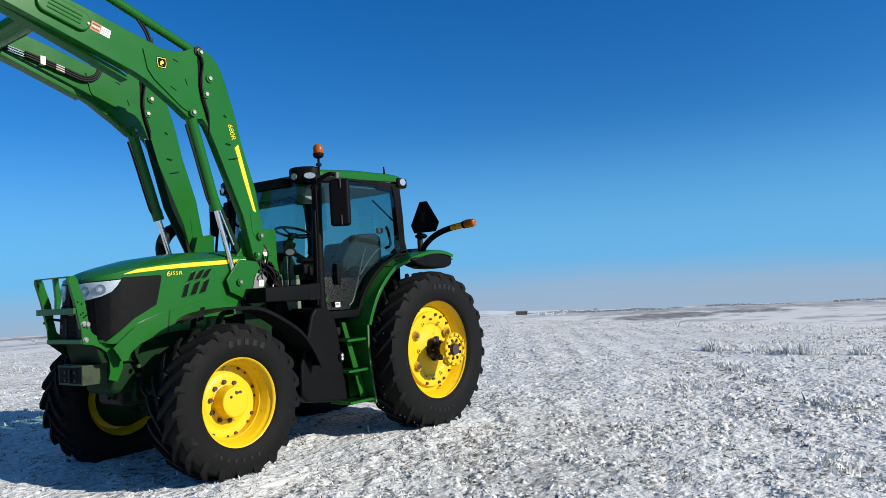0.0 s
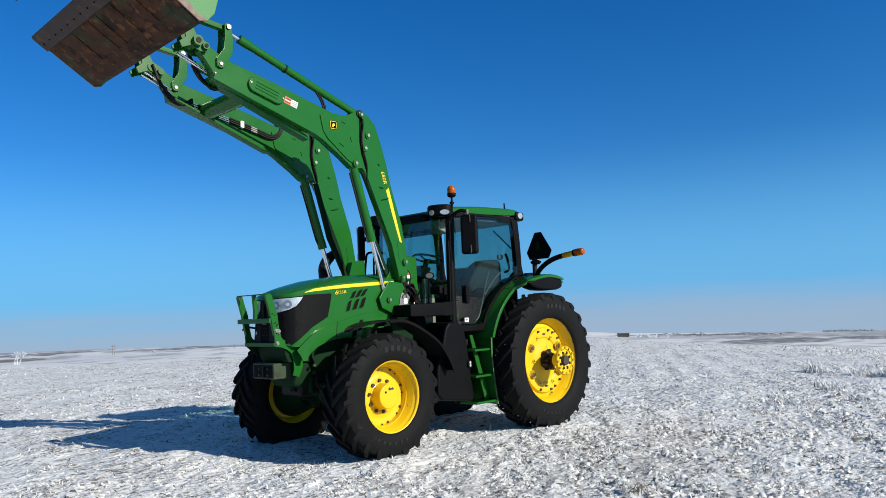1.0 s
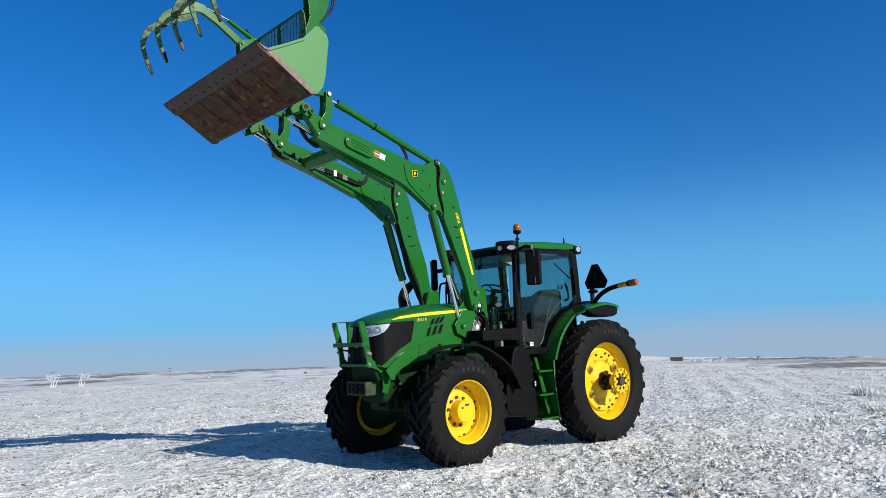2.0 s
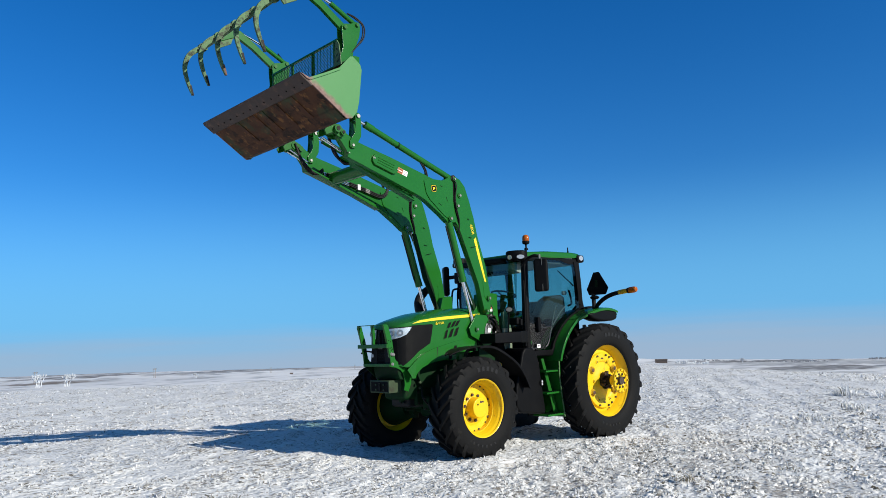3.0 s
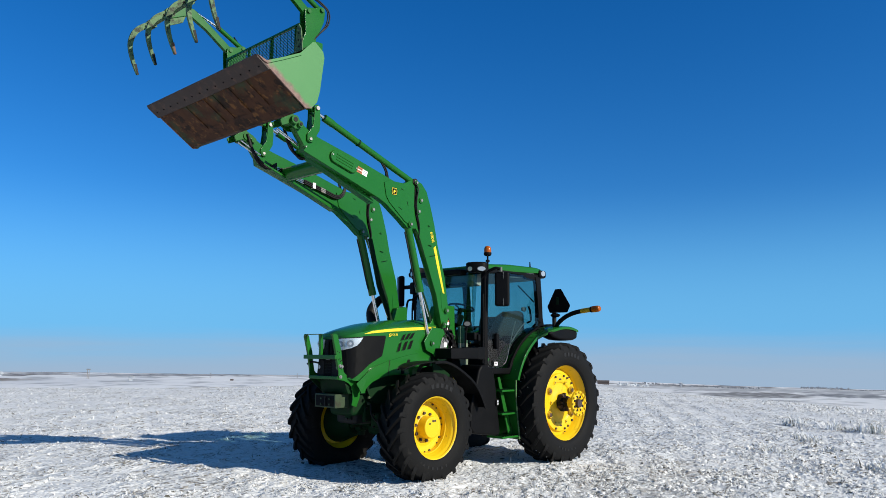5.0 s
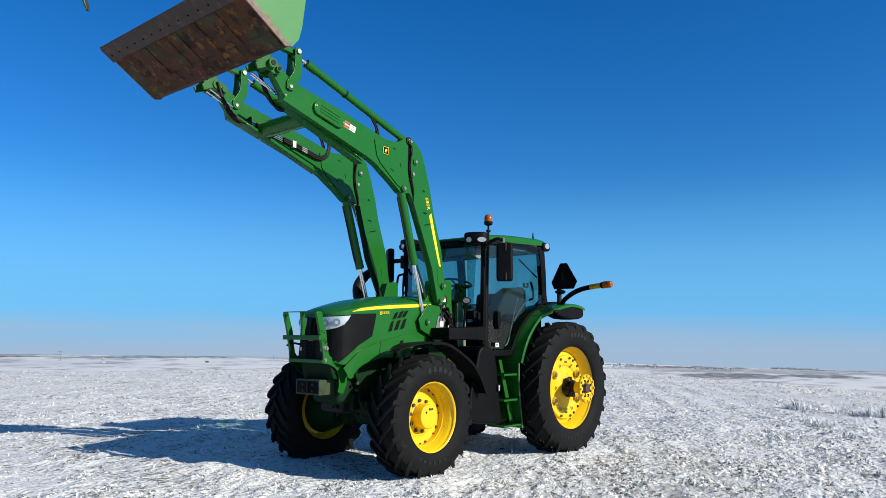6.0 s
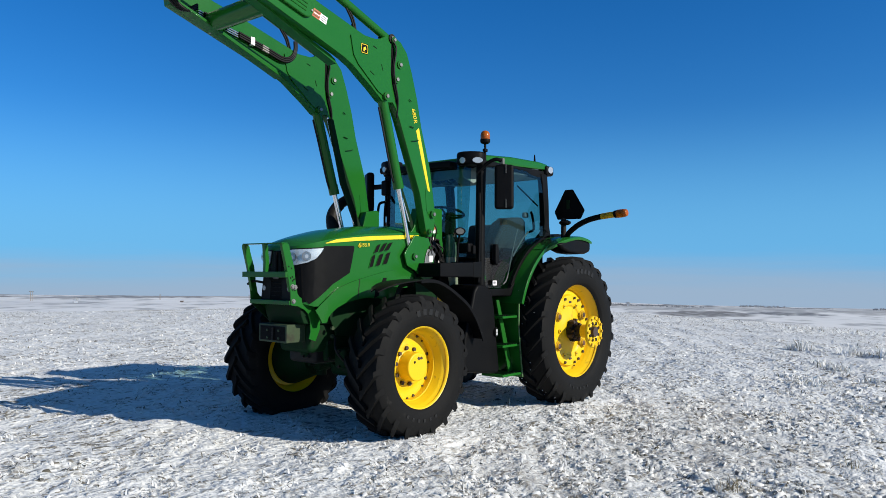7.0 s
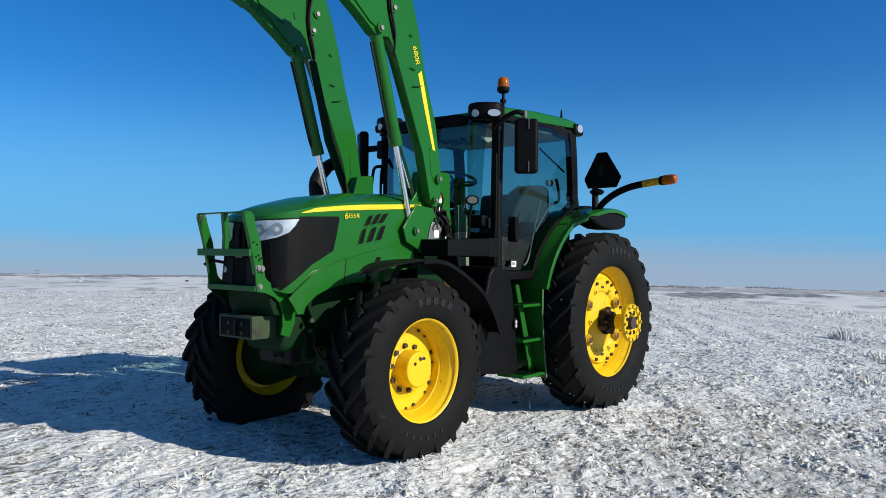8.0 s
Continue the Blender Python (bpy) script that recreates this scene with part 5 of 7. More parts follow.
# mirrors
for s, mx, my, mz in ((1, 1.46, 0.955, 2.565), (-1, 1.60, -1.04, 2.62)):
    if s > 0:
        bar = tube(curve_points([(1.62, 0.70, mz + 0.16), (mx + 0.12, 0.80, mz + 0.26), (mx + 0.09, 0.90, mz + 0.305), (mx + 0.04, my, mz + 0.29)]), 0.022, 10)
    else:
        bar = box((1.60, -0.86, 2.680), (0.05, 0.30, 0.062), 0.014)
    arm = part("mirror_arm", bar, BLACK_PLASTIC, tractor)
    part("mirror_rod", tube([(1.60, s * 0.745, 2.30), (1.605, s * 0.745, 2.80)], 0.011, 8), BLACK_PLASTIC, arm)
    if s > 0:
        part("mirror_clip", box((mx + 0.04, my, mz + 0.285), (0.04, 0.05, 0.07), 0.008), GREY_TRIM, arm)
    shell = box((mx, my, mz), (0.10, 0.215, 0.50), 0.035, Matrix.Rotation(s * 0.62, 4, "Z"), 3)
    part("mirror_shell", shell, BLACK_PLASTIC, arm, "tall black mirror housing")
    for k in (-0.19, 0.20):
        part("mirror_seam", box((mx + 0.035, my + s * 0.05, mz + k), (0.004, 0.008, 0.10), 0.001, Matrix.Rotation(s * 0.62, 4, "Z")), GREY_TRIM, arm)
    part("grab_rail", tube(curve_points([(1.64, s * 0.73, 1.50), (1.63, s * 0.735, 1.9), (1.63, s * 0.74, 2.3), (1.62, s * 0.73, 2.5)]), 0.014, 10), BLACK_PLASTIC, tractor)
    part("post_latch", box((1.69, s * 0.70, 1.86), (0.05, 0.04, 0.10), 0.012), BLACK_PLASTIC, tractor)
part("cab_handrail", tube(curve_points([(1.905, -0.62, 2.02), (1.888, -0.62, 2.19), (1.865, -0.62, 2.36), (1.845, -0.62, 2.43), (1.80, -0.62, 2.455), (1.70, -0.62, 2.475), (1.66, -0.65, 2.55)]), 0.016, 10), BLACK_PLASTIC, tractor, "black bent handrail")
part("mirror_bracket", box((1.60, -0.735, 2.655), (0.11, 0.10, 0.19), 0.02), BLACK_PLASTIC, tractor)
# exhaust on the far side
stack = part("exhaust_pipe", tube(curve_points([(2.46, -0.62, 1.95), (2.48, -0.74, 2.12), (2.46, -0.78, 2.26), (2.38, -0.77, 2.38), (2.26, -0.75, 2.46), (2.14, -0.74, 2.50)]), [0.075] * 8 + [0.07] * 12 + [0.06] * 11, 16), DARK_STEEL, tractor, "black curved exhaust pipe")
part("exhaust_shield", lathe([(0.0, 0.0), (0.0, 0.10), (0.02, 0.125), (0.20, 0.125), (0.22, 0.09), (0.22, 0.0)], (2.46, -0.66, 1.84), 1, 24, "z"), DARK_STEEL, stack)

# -- inside the cab
seat = part("driver_seat", box((0.80, 0.0, 1.84), (0.48, 0.50, 0.13), 0.05, None, 3), SEAT, tractor, "grey driver's seat")
part("seat_back", box((0.57, 0.0, 2.02), (0.13, 0.46, 0.40), 0.055, Matrix.Rotation(-0.14, 4, "Y"), 3), SEAT, seat)
part("seat_base", prism([(1.0, 1.40), (0.6, 1.40), (0.66, 1.77), (0.96, 1.77)], -0.2, 0.2, 0.02), BLACK_PLASTIC, seat)
for s in (1, -1):
    part("armrest", box((0.80, s * 0.30, 2.03), (0.34, 0.08, 0.06), 0.025, None, 3), BLACK_PLASTIC, seat)
bench = part("passenger_seat", prism([(1.02, 1.97), (0.92, 2.10), (0.83, 2.22), (0.70, 2.285), (0.42, 2.305), (0.345, 2.26), (0.34, 1.86), (1.0, 1.86)], 0.31, 0.52, 0.05, "xz", 4), SEAT, tractor, "grey folded passenger seat beside the door")
part("seat_cushion", box((0.62, 0.42, 1.84), (0.62, 0.26, 0.14), 0.05, None, 3), BLACK_PLASTIC, bench)
part("seat_handle", tube(curve_points([(0.32, 0.55, 2.12), (0.24, 0.56, 2.16), (0.26, 0.56, 2.30), (0.30, 0.56, 2.38)]), 0.016, 8), BLACK_PLASTIC, bench)
part("phone_holder", box((0.40, 0.54, 2.33), (0.10, 0.05, 0.07), 0.02), GREY_TRIM, bench)
part("cab_shelf", prism([(1.0, 1.40), (0.35, 1.40), (0.35, 1.92), (0.6, 1.92), (0.9, 1.80)], -0.72, -0.32, 0.03), GREY_TRIM, tractor)
part("wheel_arch_trim", prism([(1.02, 1.41), (0.32, 1.41), (0.32, 1.98), (0.6, 1.94), (0.86, 1.75)], 0.60, 0.70, 0.03), BLACK_PLASTIC, tractor, "black inner wheel arch trim")
wheel_ring = [(1.29 + 0.20 * math.cos(k) * 0.96, 0.20 * math.sin(k), 2.335 + 0.20 * math.cos(k) * 0.26) for k in (2 * math.pi * i / 32 for i in range(32))]
sw = part("steering_wheel", tube(wheel_ring, 0.015, 8, True, True), BLACK_PLASTIC, tractor, "black steering wheel")
for k in (0.2, 2.3, 4.3):
    part("spoke", tube([(1.31, 0, 2.30), (1.29 + 0.20 * math.cos(k) * 0.96, 0.20 * math.sin(k), 2.335 + 0.20 * math.cos(k) * 0.26)], 0.012, 6), BLACK_PLASTIC, sw)
part("wheel_boss", cyl((1.30, 0, 2.29), (1.295, 0, 2.325), 0.05, 20, 0.01), BLACK_PLASTIC, sw)
col = part("steering_column", tube(curve_points([(1.30, 0, 2.30), (1.39, 0, 2.16), (1.52, 0, 1.95), (1.62, 0, 1.42)]), [0.035] * 6 + [0.06] * 6 + [0.10] * 7, 14), BLACK_PLASTIC, tractor)
part("dash_cluster", prism([(1.36, 2.20), (1.50, 2.24), (1.60, 2.10), (1.46, 2.02)], -0.15, 0.15, 0.025), BLACK_PLASTIC, col)
part("column_trim", prism([(1.58, 1.86), (1.70, 1.86), (1.72, 1.42), (1.55, 1.42)], -0.14, 0.14, 0.03), TAN, col, "beige column trim")
oval = [(0.062 * math.cos(2 * math.pi * i / 24), 0.044 * math.sin(2 * math.pi * i / 24)) for i in range(24)]
for name, k, d0, d1, mat in (("side_lamp", 1.0, -0.03, 0.01, BLACK_PLASTIC), ("lamp_glass", 0.72, 0.01, 0.016, GREY_TRIM)):
    bm = prism([(u * k, v * k) for u, v in oval], d0, d1, 0.004, "yz")
    bmesh.ops.transform(bm, matrix=Matrix.Translation((2.01, 0.76, 2.05)) @ Matrix.Rotation(0.75, 4, "Z"), verts=bm.verts)
    part(name, bm, mat, tractor, "oval lamp on a stalk" if k == 1.0 else "")
part("lamp_stalk", tube([(2.0, 0.75, 2.03), (1.99, 0.72, 1.92), (1.96, 0.68, 1.71)], 0.012, 8), BLACK_PLASTIC, tractor)
part("screen_arm", tube(curve_points([(1.30, -0.55, 1.75), (1.32, -0.55, 2.05), (1.34, -0.52, 2.20)]), 0.012, 8), BLACK_PLASTIC, tractor)
part("display_screen", box((1.33, -0.50, 2.28), (0.04, 0.20, 0.15), 0.012, Matrix.Rotation(-0.5, 4, "Z")), BLACK_PLASTIC, tractor)
part("side_console", prism([(1.35, 1.40), (0.75, 1.40), (0.78, 1.95), (1.15, 1.98), (1.30, 1.80)], -0.56, -0.34, 0.03), BLACK_PLASTIC, tractor)
part("post_bracket", box((1.72, 0.60, 1.88), (0.10, 0.18, 0.11), 0.02), BLACK_PLASTIC, tractor)
part("kick_panel", prism([(1.74, 2.03), (1.64, 2.05), (1.55, 1.90), (1.53, 1.74), (1.53, 1.42), (1.74, 1.42)], 0.33, 0.36, 0.012), TAN, tractor, "beige kick panel inside the cab")
part("wiper", tube([(0.27, 0.331, 2.728), (0.27, 0.644, 2.448)], 0.010, 6), BLACK_PLASTIC, tractor)

# -- rear mudguards with their outer shelves
for s in (1, -1):
    angs = [18 + i * (114 - 18) / 20 for i in range(21)]
    def ring(r, a):
        return (r * math.cos(radians(a)), REAR_Z + r * math.sin(radians(a)))
    bm = prism([ring(1.175, a) for a in angs] + [ring(1.155, a) for a in angs[::-1]], s * 0.46, s * 0.968, 0.008)
    fender = part("rear_mudguard", bm, GREEN, tractor, "green rear mudguard")
    part("mudguard_lip", prism([ring(1.185, a) for a in angs[:-4]] + [ring(1.142, a) for a in angs[:-4][::-1]], s * 0.956, s * 0.972, 0.005), GREEN, fender)
    # widening shelf over the tyre
    bm = bmesh.new()
    top, low = [], []
    for i in range(17):
        f = i / 16
        a = 58 + f * (106.5 - 58)
        w = 0.965 + 0.135 * math.sin(math.pi / 2 * min(1, f / 0.5)) * (1 - 0.12 * max(0.0, (f - 0.8) / 0.2) ** 2)
        for lst, thick in ((top, 0.0), (low, 0.016)):
            row = []
            for r, y in ((1.180, 0.78), (1.182, 0.78 + (w - 0.78) * 0.55), (1.176, w - 0.03), (1.166, w - 0.004), (1.146, w)):
                x, z = ring(r - thick, a)
                row.append(bm.verts.new((x, s * (y - thick * 0.4), z)))
            lst.append(row)
    for lst in (top, low):
        for p, q in zip(lst, lst[1:]):
            for k in range(4):
                bm.faces.new((p[k], p[k + 1], q[k + 1], q[k]))
    for k in range(16):
        bm.faces.new((top[k][4], low[k][4], low[k + 1][4], top[k + 1][4]))
    for e in (0, 16):
        for k in range(4):
            bm.faces.new((top[e][k], top[e][k + 1], low[e][k + 1], low[e][k]))
    bmesh.ops.recalc_face_normals(bm, faces=bm.faces)
    part("mudguard_shelf", bm, GREEN, fender, "green mudguard extension")
    part("mudguard_liner", prism([ring(1.15, a) for a in angs[11:19]] + [ring(1.13, a) for a in angs[11:19][::-1]], s * 0.50, s * 1.06, 0.004), BLACK_PLASTIC, fender)
    # Solid black block hanging from the shelf almost to the tyre
    skirt = [ring(1.163, 66 + 4.0 * i) for i in range(11)] + [(-0.315, 1.875), (-0.20, 1.845), (0.0, 1.835), (0.22, 1.845), (0.36, 1.88)]
    part("mudguard_skirt", prism(skirt, s * 0.86, s * 1.075, 0.045, "xz", 4), BLACK_PLASTIC, fender, "black skirt block hanging under the mudguard shelf")
    # edge marker on a bent arm
    tip = part("marker_arm", tube(curve_points([(0.16, s * 1.00, 2.06), (0.20, s * 1.06, 2.105), (0.24, s * 1.20, 2.185), (0.28, s * 1.38, 2.245), (0.32, s * 1.58, 2.275), (0.36, s * 1.76, 2.288)]), 0.034, 12), BLACK_PLASTIC, tractor, "black curved marker arm")
    part("reflective_band", tube([(0.318, s * 1.57, 2.274), (0.340, s * 1.67, 2.282), (0.361, s * 1.765, 2.288)], 0.0365, 14), YELLOW_DIRTY, tip, "dull yellow reflective band")
    part("lamp_collar", tube([(0.360, s * 1.762, 2.288), (0.367, s * 1.795, 2.290)], 0.045, 14), BLACK_PLASTIC, tip)
    part("marker_lamp", tube([(0.366, s * 1.79, 2.290), (0.368, s * 1.80, 2.291), (0.380, s * 1.885, 2.295), (0.385, s * 1.915, 2.297), (0.386, s * 1.925, 2.297)], [0.040, 0.049, 0.048, 0.040, 0.026], 14), AMBER, tip, "orange marker lamp")
    part("marker_bracket", box((0.16, s * 0.985, 2.045), (0.05, 0.10, 0.05), 0.01), DARK_STEEL, tip)
# slow-vehicle triangle seen from behind
sg = [(0.948, 2.648), (0.938, 2.640), (0.795, 2.385), (0.793, 2.365), (0.832, 2.280), (0.842, 2.275), (1.158, 2.274), (1.168, 2.280), (1.217, 2.372), (1.215, 2.390), (1.058, 2.642), (1.045, 2.648)]
sign = part("hazard_triangle", prism([(y - 0.0, z) for y, z in sg], 0.10, 0.106, 0.001, "yz"), BLACK_PLASTIC, tractor, "dark back of a triangular slow-vehicle sign")
part("sign_socket", box((0.112, 0.99, 2.46), (0.016, 0.045, 0.115), 0.004), GREEN_DARK, sign)
part("sign_post", tube([(0.112, 0.925, 2.02), (0.112, 0.925, 2.29)], 0.034, 12), DARK_STEEL, sign)
part("sign_knob", lathe([(0.0, 0.0), (0.0, 0.05), (0.02, 0.075), (0.04, 0.075), (0.06, 0.04), (0.06, 0.0)], (0.112, 0.945, 2.205), 1, 18, "z"), BLACK_PLASTIC, sign)


# ---- front loader ----
loader = thing("front_loader", (2.2, 0, 1.5), "green hydraulic front loader with raised bent arms, mounted on the tractor", "loader")
BEAM = [(4.705, 4.065), (4.72, 4.15), (4.86, 4.33), (4.86, 4.40), (4.79, 4.42), (4.60, 4.315), (4.49, 4.278), (3.956, 4.150), (3.205, 3.945), (3.02, 3.945), (2.90, 4.01), (2.79, 4.035), (2.68, 3.995), (2.585, 3.90), (2.508, 3.71),
        (2.42, 3.436), (2.352, 3.15), (2.206, 2.713), (2.135, 2.32), (2.13, 2.09), (2.18, 1.99), (2.24, 1.99), (2.275, 2.056), (2.375, 2.443), (2.559, 2.865), (2.70, 3.19), (2.75, 3.29), (2.80, 3.345), (2.86, 3.335), (2.91, 3.325), (2.965, 3.345),
        (3.10, 3.445), (3.223, 3.524), (3.36, 3.615), (3.477, 3.668), (3.966, 3.828)]
SLOPE = math.atan2(4.149 - 3.935, 3.956 - 3.205)


def pin(x, z, y, out, r, parent, proud=0.022):
    part("pin", cyl((x, y - out * 0.01, z), (x, y + out * proud, z), r, 20, 0.004), GREEN_WORN, parent)
    part("pin_end", cyl((x, y + out * proud * 0.9, z), (x, y + out * (proud + 0.012), z), r * 0.52, 6, 0.003), STEEL, parent, "bare steel pin end")


def far_side(first):
    """The far arm stands a little further out than the near one."""
    for ob in [o for o in bpy.data.objects if o.name not in first and o.type == "MESH"]:
        ob.data.transform(Matrix.Translation((0, -0.10, 0)))


for s in (1, -1):
    built = {o.name for o in bpy.data.objects}
    y0, y1 = s * 0.405, s * 0.505
    arm = part("loader_arm", prism(BEAM, y0, y1, 0.007), GREEN, loader, "glossy green boxed steel arm")
    seen = y1 if s > 0 else y0
    flat = lambda pts, off, th, mat, nm, lab="": part(nm, prism(pts, seen + off - 0.002, seen + off + th, 0.0008 if th > 0.003 else 0), mat, arm, lab)
    flat([(2.80, 3.97), (2.788, 3.86), (2.795, 3.66), (2.775, 3.55), (2.725, 3.40), (2.72, 3.34), (2.756, 3.34), (2.81, 3.54), (2.835, 3.66), (2.828, 3.86), (2.845, 3.97)], 0, 0.004, GRILLE_BLACK, "knee_gap")
    flat([(2.80, 3.96), (2.66, 3.93), (2.60, 3.86), (2.56, 3.70), (2.58, 3.52), (2.70, 3.42), (2.73, 3.40), (2.772, 3.55), (2.792, 3.66), (2.787, 3.86)], 0, 0.016, GREEN, "knee_plate")
    flat([(3.40, 3.90), (3.36, 3.72), (3.30, 3.64), (3.02, 3.42), (2.90, 3.37), (2.83, 3.42), (2.845, 3.66), (2.84, 3.94), (2.95, 3.97), (3.1, 3.925), (3.3, 3.945)], 0, 0.012, GREEN, "reinforcing_plate")
    flat([(2.29, 2.50), (2.27, 2.27), (2.19, 2.17), (2.145, 2.24), (2.20, 2.47)], 0, 0.004, GREEN, "foot_plate")
    for x, z, r in ((2.717, 3.748, 0.040), (2.763, 3.587, 0.040), (2.912, 3.389, 0.040), (2.809, 3.985, 0.034), (2.181, 2.235, 0.040), (2.233, 2.045, 0.028), (4.636, 4.225, 0.038), (4.705, 4.115, 0.018)):
        pin(x, z, seen, 1, r, arm, 0.030)
    part("knee_hose", tube(curve_points([(2.84, seen + 0.02, 3.99), (2.79, seen + 0.035, 3.90), (2.812, seen + 0.03, 3.72), (2.80, seen + 0.03, 3.56), (2.745, seen + 0.02, 3.38), (2.72, seen - 0.02, 3.20)]), 0.009, 8), HOSE, arm)
    # cast cover, stickers, badge and number on the outer face of the near arm
    if s > 0:
        oval = []
        for i in range(28):
            k = 2 * math.pi * i / 28
            u, v = (0.14 if math.cos(k) > 0 else -0.14) + 0.085 * math.cos(k), 0.085 * math.sin(k)
            oval.append((4.10 + u * math.cos(SLOPE) - v * math.sin(SLOPE), 4.045 + u * math.sin(SLOPE) + v * math.cos(SLOPE)))
        cover = part("arm_cover", prism(oval, y1, y1 + s * 0.034, 0.012), GREEN, arm, "oval ribbed cover")
        for v in (-0.035, 0.0, 0.035):
            a = [Vector((4.10 + u * math.cos(SLOPE) - v * math.sin(SLOPE), y1 + s * 0.034, 4.045 + u * math.sin(SLOPE) + v * math.cos(SLOPE))) for u in (-0.14, 0.14)]
            part("cover_rib", tube(a, 0.008, 8), GREEN, cover)
        for u in (-0.2, 0.2):
            part("cover_screw", bolt_head((4.10 + u * math.cos(SLOPE), y1 + s * 0.032, 4.045 + u * math.sin(SLOPE)), 0.011, 0.01, (0, s, 0)), STEEL, cover)

        def beam_rect(u0, u1, v0, v1, off, th, mat, nm, lab=""):
            q = [(3.78 - u * math.cos(SLOPE) - v * math.sin(SLOPE), 3.975 - u * math.sin(SLOPE) + v * math.cos(SLOPE)) for u, v in ((u0, v0), (u1, v0), (u1, v1), (u0, v1))]
            flat(q, off, th, mat, nm, lab)

        beam_rect(-0.09, 0.0, -0.04, 0.04, 0, 0.0015, RED_STICKER, "warning_sticker", "orange and white warning sticker")
        beam_rect(0.0, 0.085, -0.036, 0.036, 0, 0.0015, WHITE_STICKER, "sticker_half")
        for v in (-0.02, 0.0, 0.02):
            beam_rect(-0.08, -0.01, v - 0.005, v + 0.004, 0.0018, 0.001, RUST if v else WHITE_STICKER, "sticker_line")
            beam_rect(0.01, 0.075, v - 0.005, v + 0.003, 0.0018, 0.001, GREY_INK, "sticker_line")
        badge = lambda k: [(3.22 + 1.2 * k * u, 3.80 + 1.2 * k * v) for u, v in ((-0.036, -0.04), (0.036, -0.04), (0.044, 0.0), (0.040, 0.045), (-0.040, 0.045), (-0.044, 0.0))]
        flat(badge(1.0), 0.012, 0.002, GRILLE_BLACK, "badge_back")
        flat(badge(0.88), 0.0145, 0.001, YELLOW_STICKER, "badge_rim", "plain yellow and black badge")
        flat(badge(0.76), 0.0158, 0.001, GRILLE_BLACK, "badge_field")
        flat([(3.235, 3.815), (3.21, 3.825), (3.20, 3.80), (3.225, 3.785), (3.215, 3.775), (3.24, 3.78)], 0.017, 0.001, YELLOW_STICKER, "badge_mark")
        down = Vector((-0.055, 0, -0.21)).normalized()
        part("arm_number", ribbon_text("680R", 0.076, text_pose((2.472, y1 + s * 0.003, 3.262), down, (-0.21 * s, 0, 0.055 * s)), 0.001), YELLOW_STICKER, arm, "yellow number 680R", 0)
        flat([(2.398, 3.146), (2.441, 3.109), (2.36, 2.83), (2.213, 2.381), (2.19, 2.393), (2.30, 2.80)], 0, 0.002, YELLOW_STICKER, "yellow_stripe", "thin yellow stripe")
    for a, b in (((2.56, 3.42), (2.53, 3.40)), ((2.55, 3.14), (2.49, 3.13)), ((2.44, 3.00), (2.41, 3.012)), ((2.52, 2.985), (2.44, 3.00)), ((3.10, 3.86), (3.05, 3.845)), ((3.14, 3.60), (3.08, 3.57)), ((2.98, 3.70), (2.96, 3.64))):
        part("weld_mark", tube([(a[0], seen + 0.012, a[1]), (b[0], seen + 0.012, b[1])], 0.0045, 6), GREEN_DARK, arm)
    # mast under the arm
    mast_shape = [(1.872, 2.315), (2.12, 2.325), (2.28, 2.30), (2.34, 2.10), (2.47, 1.95), (2.60, 1.80), (2.58, 1.70), (2.42, 1.60), (2.33, 1.42), (2.22, 1.30), (2.02, 1.30), (1.93, 1.48), (1.87, 1.62), (1.845, 1.86), (1.868, 1.98)]
    if s < 0:
        mast_shape = [(max(x, 2.07), z) for x, z in mast_shape]
    mast = part("mast", prism(mast_shape, s * 0.30, s * 0.395, 0.008), GREEN, loader, "green loader mast")
    part("mast_plate", prism([(2.42, 2.0), (2.58, 1.80), (2.54, 1.68), (2.40, 1.62), (2.25, 1.50), (2.12, 1.55), (2.10, 1.8), (2.2, 1.98)], s * 0.455, s * 0.475, 0.006), GREEN, mast)
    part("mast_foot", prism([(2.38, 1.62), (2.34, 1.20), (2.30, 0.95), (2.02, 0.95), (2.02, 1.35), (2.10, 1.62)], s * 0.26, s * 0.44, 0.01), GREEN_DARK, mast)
    pin(2.43, 1.775, s * 0.475, s, 0.036, mast)
    part("latch_plate", prism([(2.22, 1.86), (2.14, 1.85), (2.09, 1.80), (2.14, 1.72), (2.20, 1.66), (2.19, 1.56), (2.24, 1.56), (2.28, 1.68), (2.25, 1.80)], s * 0.475, s * 0.487, 0.004), STEEL, mast, "bare steel parking latch")
    part("sticker", box((2.17, s * 0.489, 1.755), (0.06, 0.003, 0.065), 0.0006), WHITE_STICKER, mast, "white sticker")
    part("sticker", box((2.03, s * 0.397, 2.06), (0.075, 0.004, 0.10), 0.0006), WHITE_STICKER, mast, "white and red sticker")
    part("sticker_band", box((2.03, s * 0.400, 2.095), (0.075, 0.003, 0.028), 0.0004), RED_STICKER, mast)
    for k, (x0, z0, x1, z1, sag) in enumerate(((2.14, 2.22, 2.06, 1.98, 0.03), (2.10, 2.20, 2.03, 1.97, -0.02), (2.07, 1.98, 1.93, 1.74, 0.04), (2.04, 1.96, 1.97, 1.72, -0.04), (2.09, 1.97, 2.16, 1.78, 0.03), (2.00, 1.93, 1.90, 1.80, -0.03), (2.13, 1.95, 2.26, 1.86, 0.02))):
        part("mast_hose", tube(curve_points([(x0, s * 0.41, z0), ((x0 + x1) / 2 + sag, s * 0.455, (z0 + z1) / 2), (x1, s * 0.42, z1)]), 0.0075, 8), HOSE, mast)
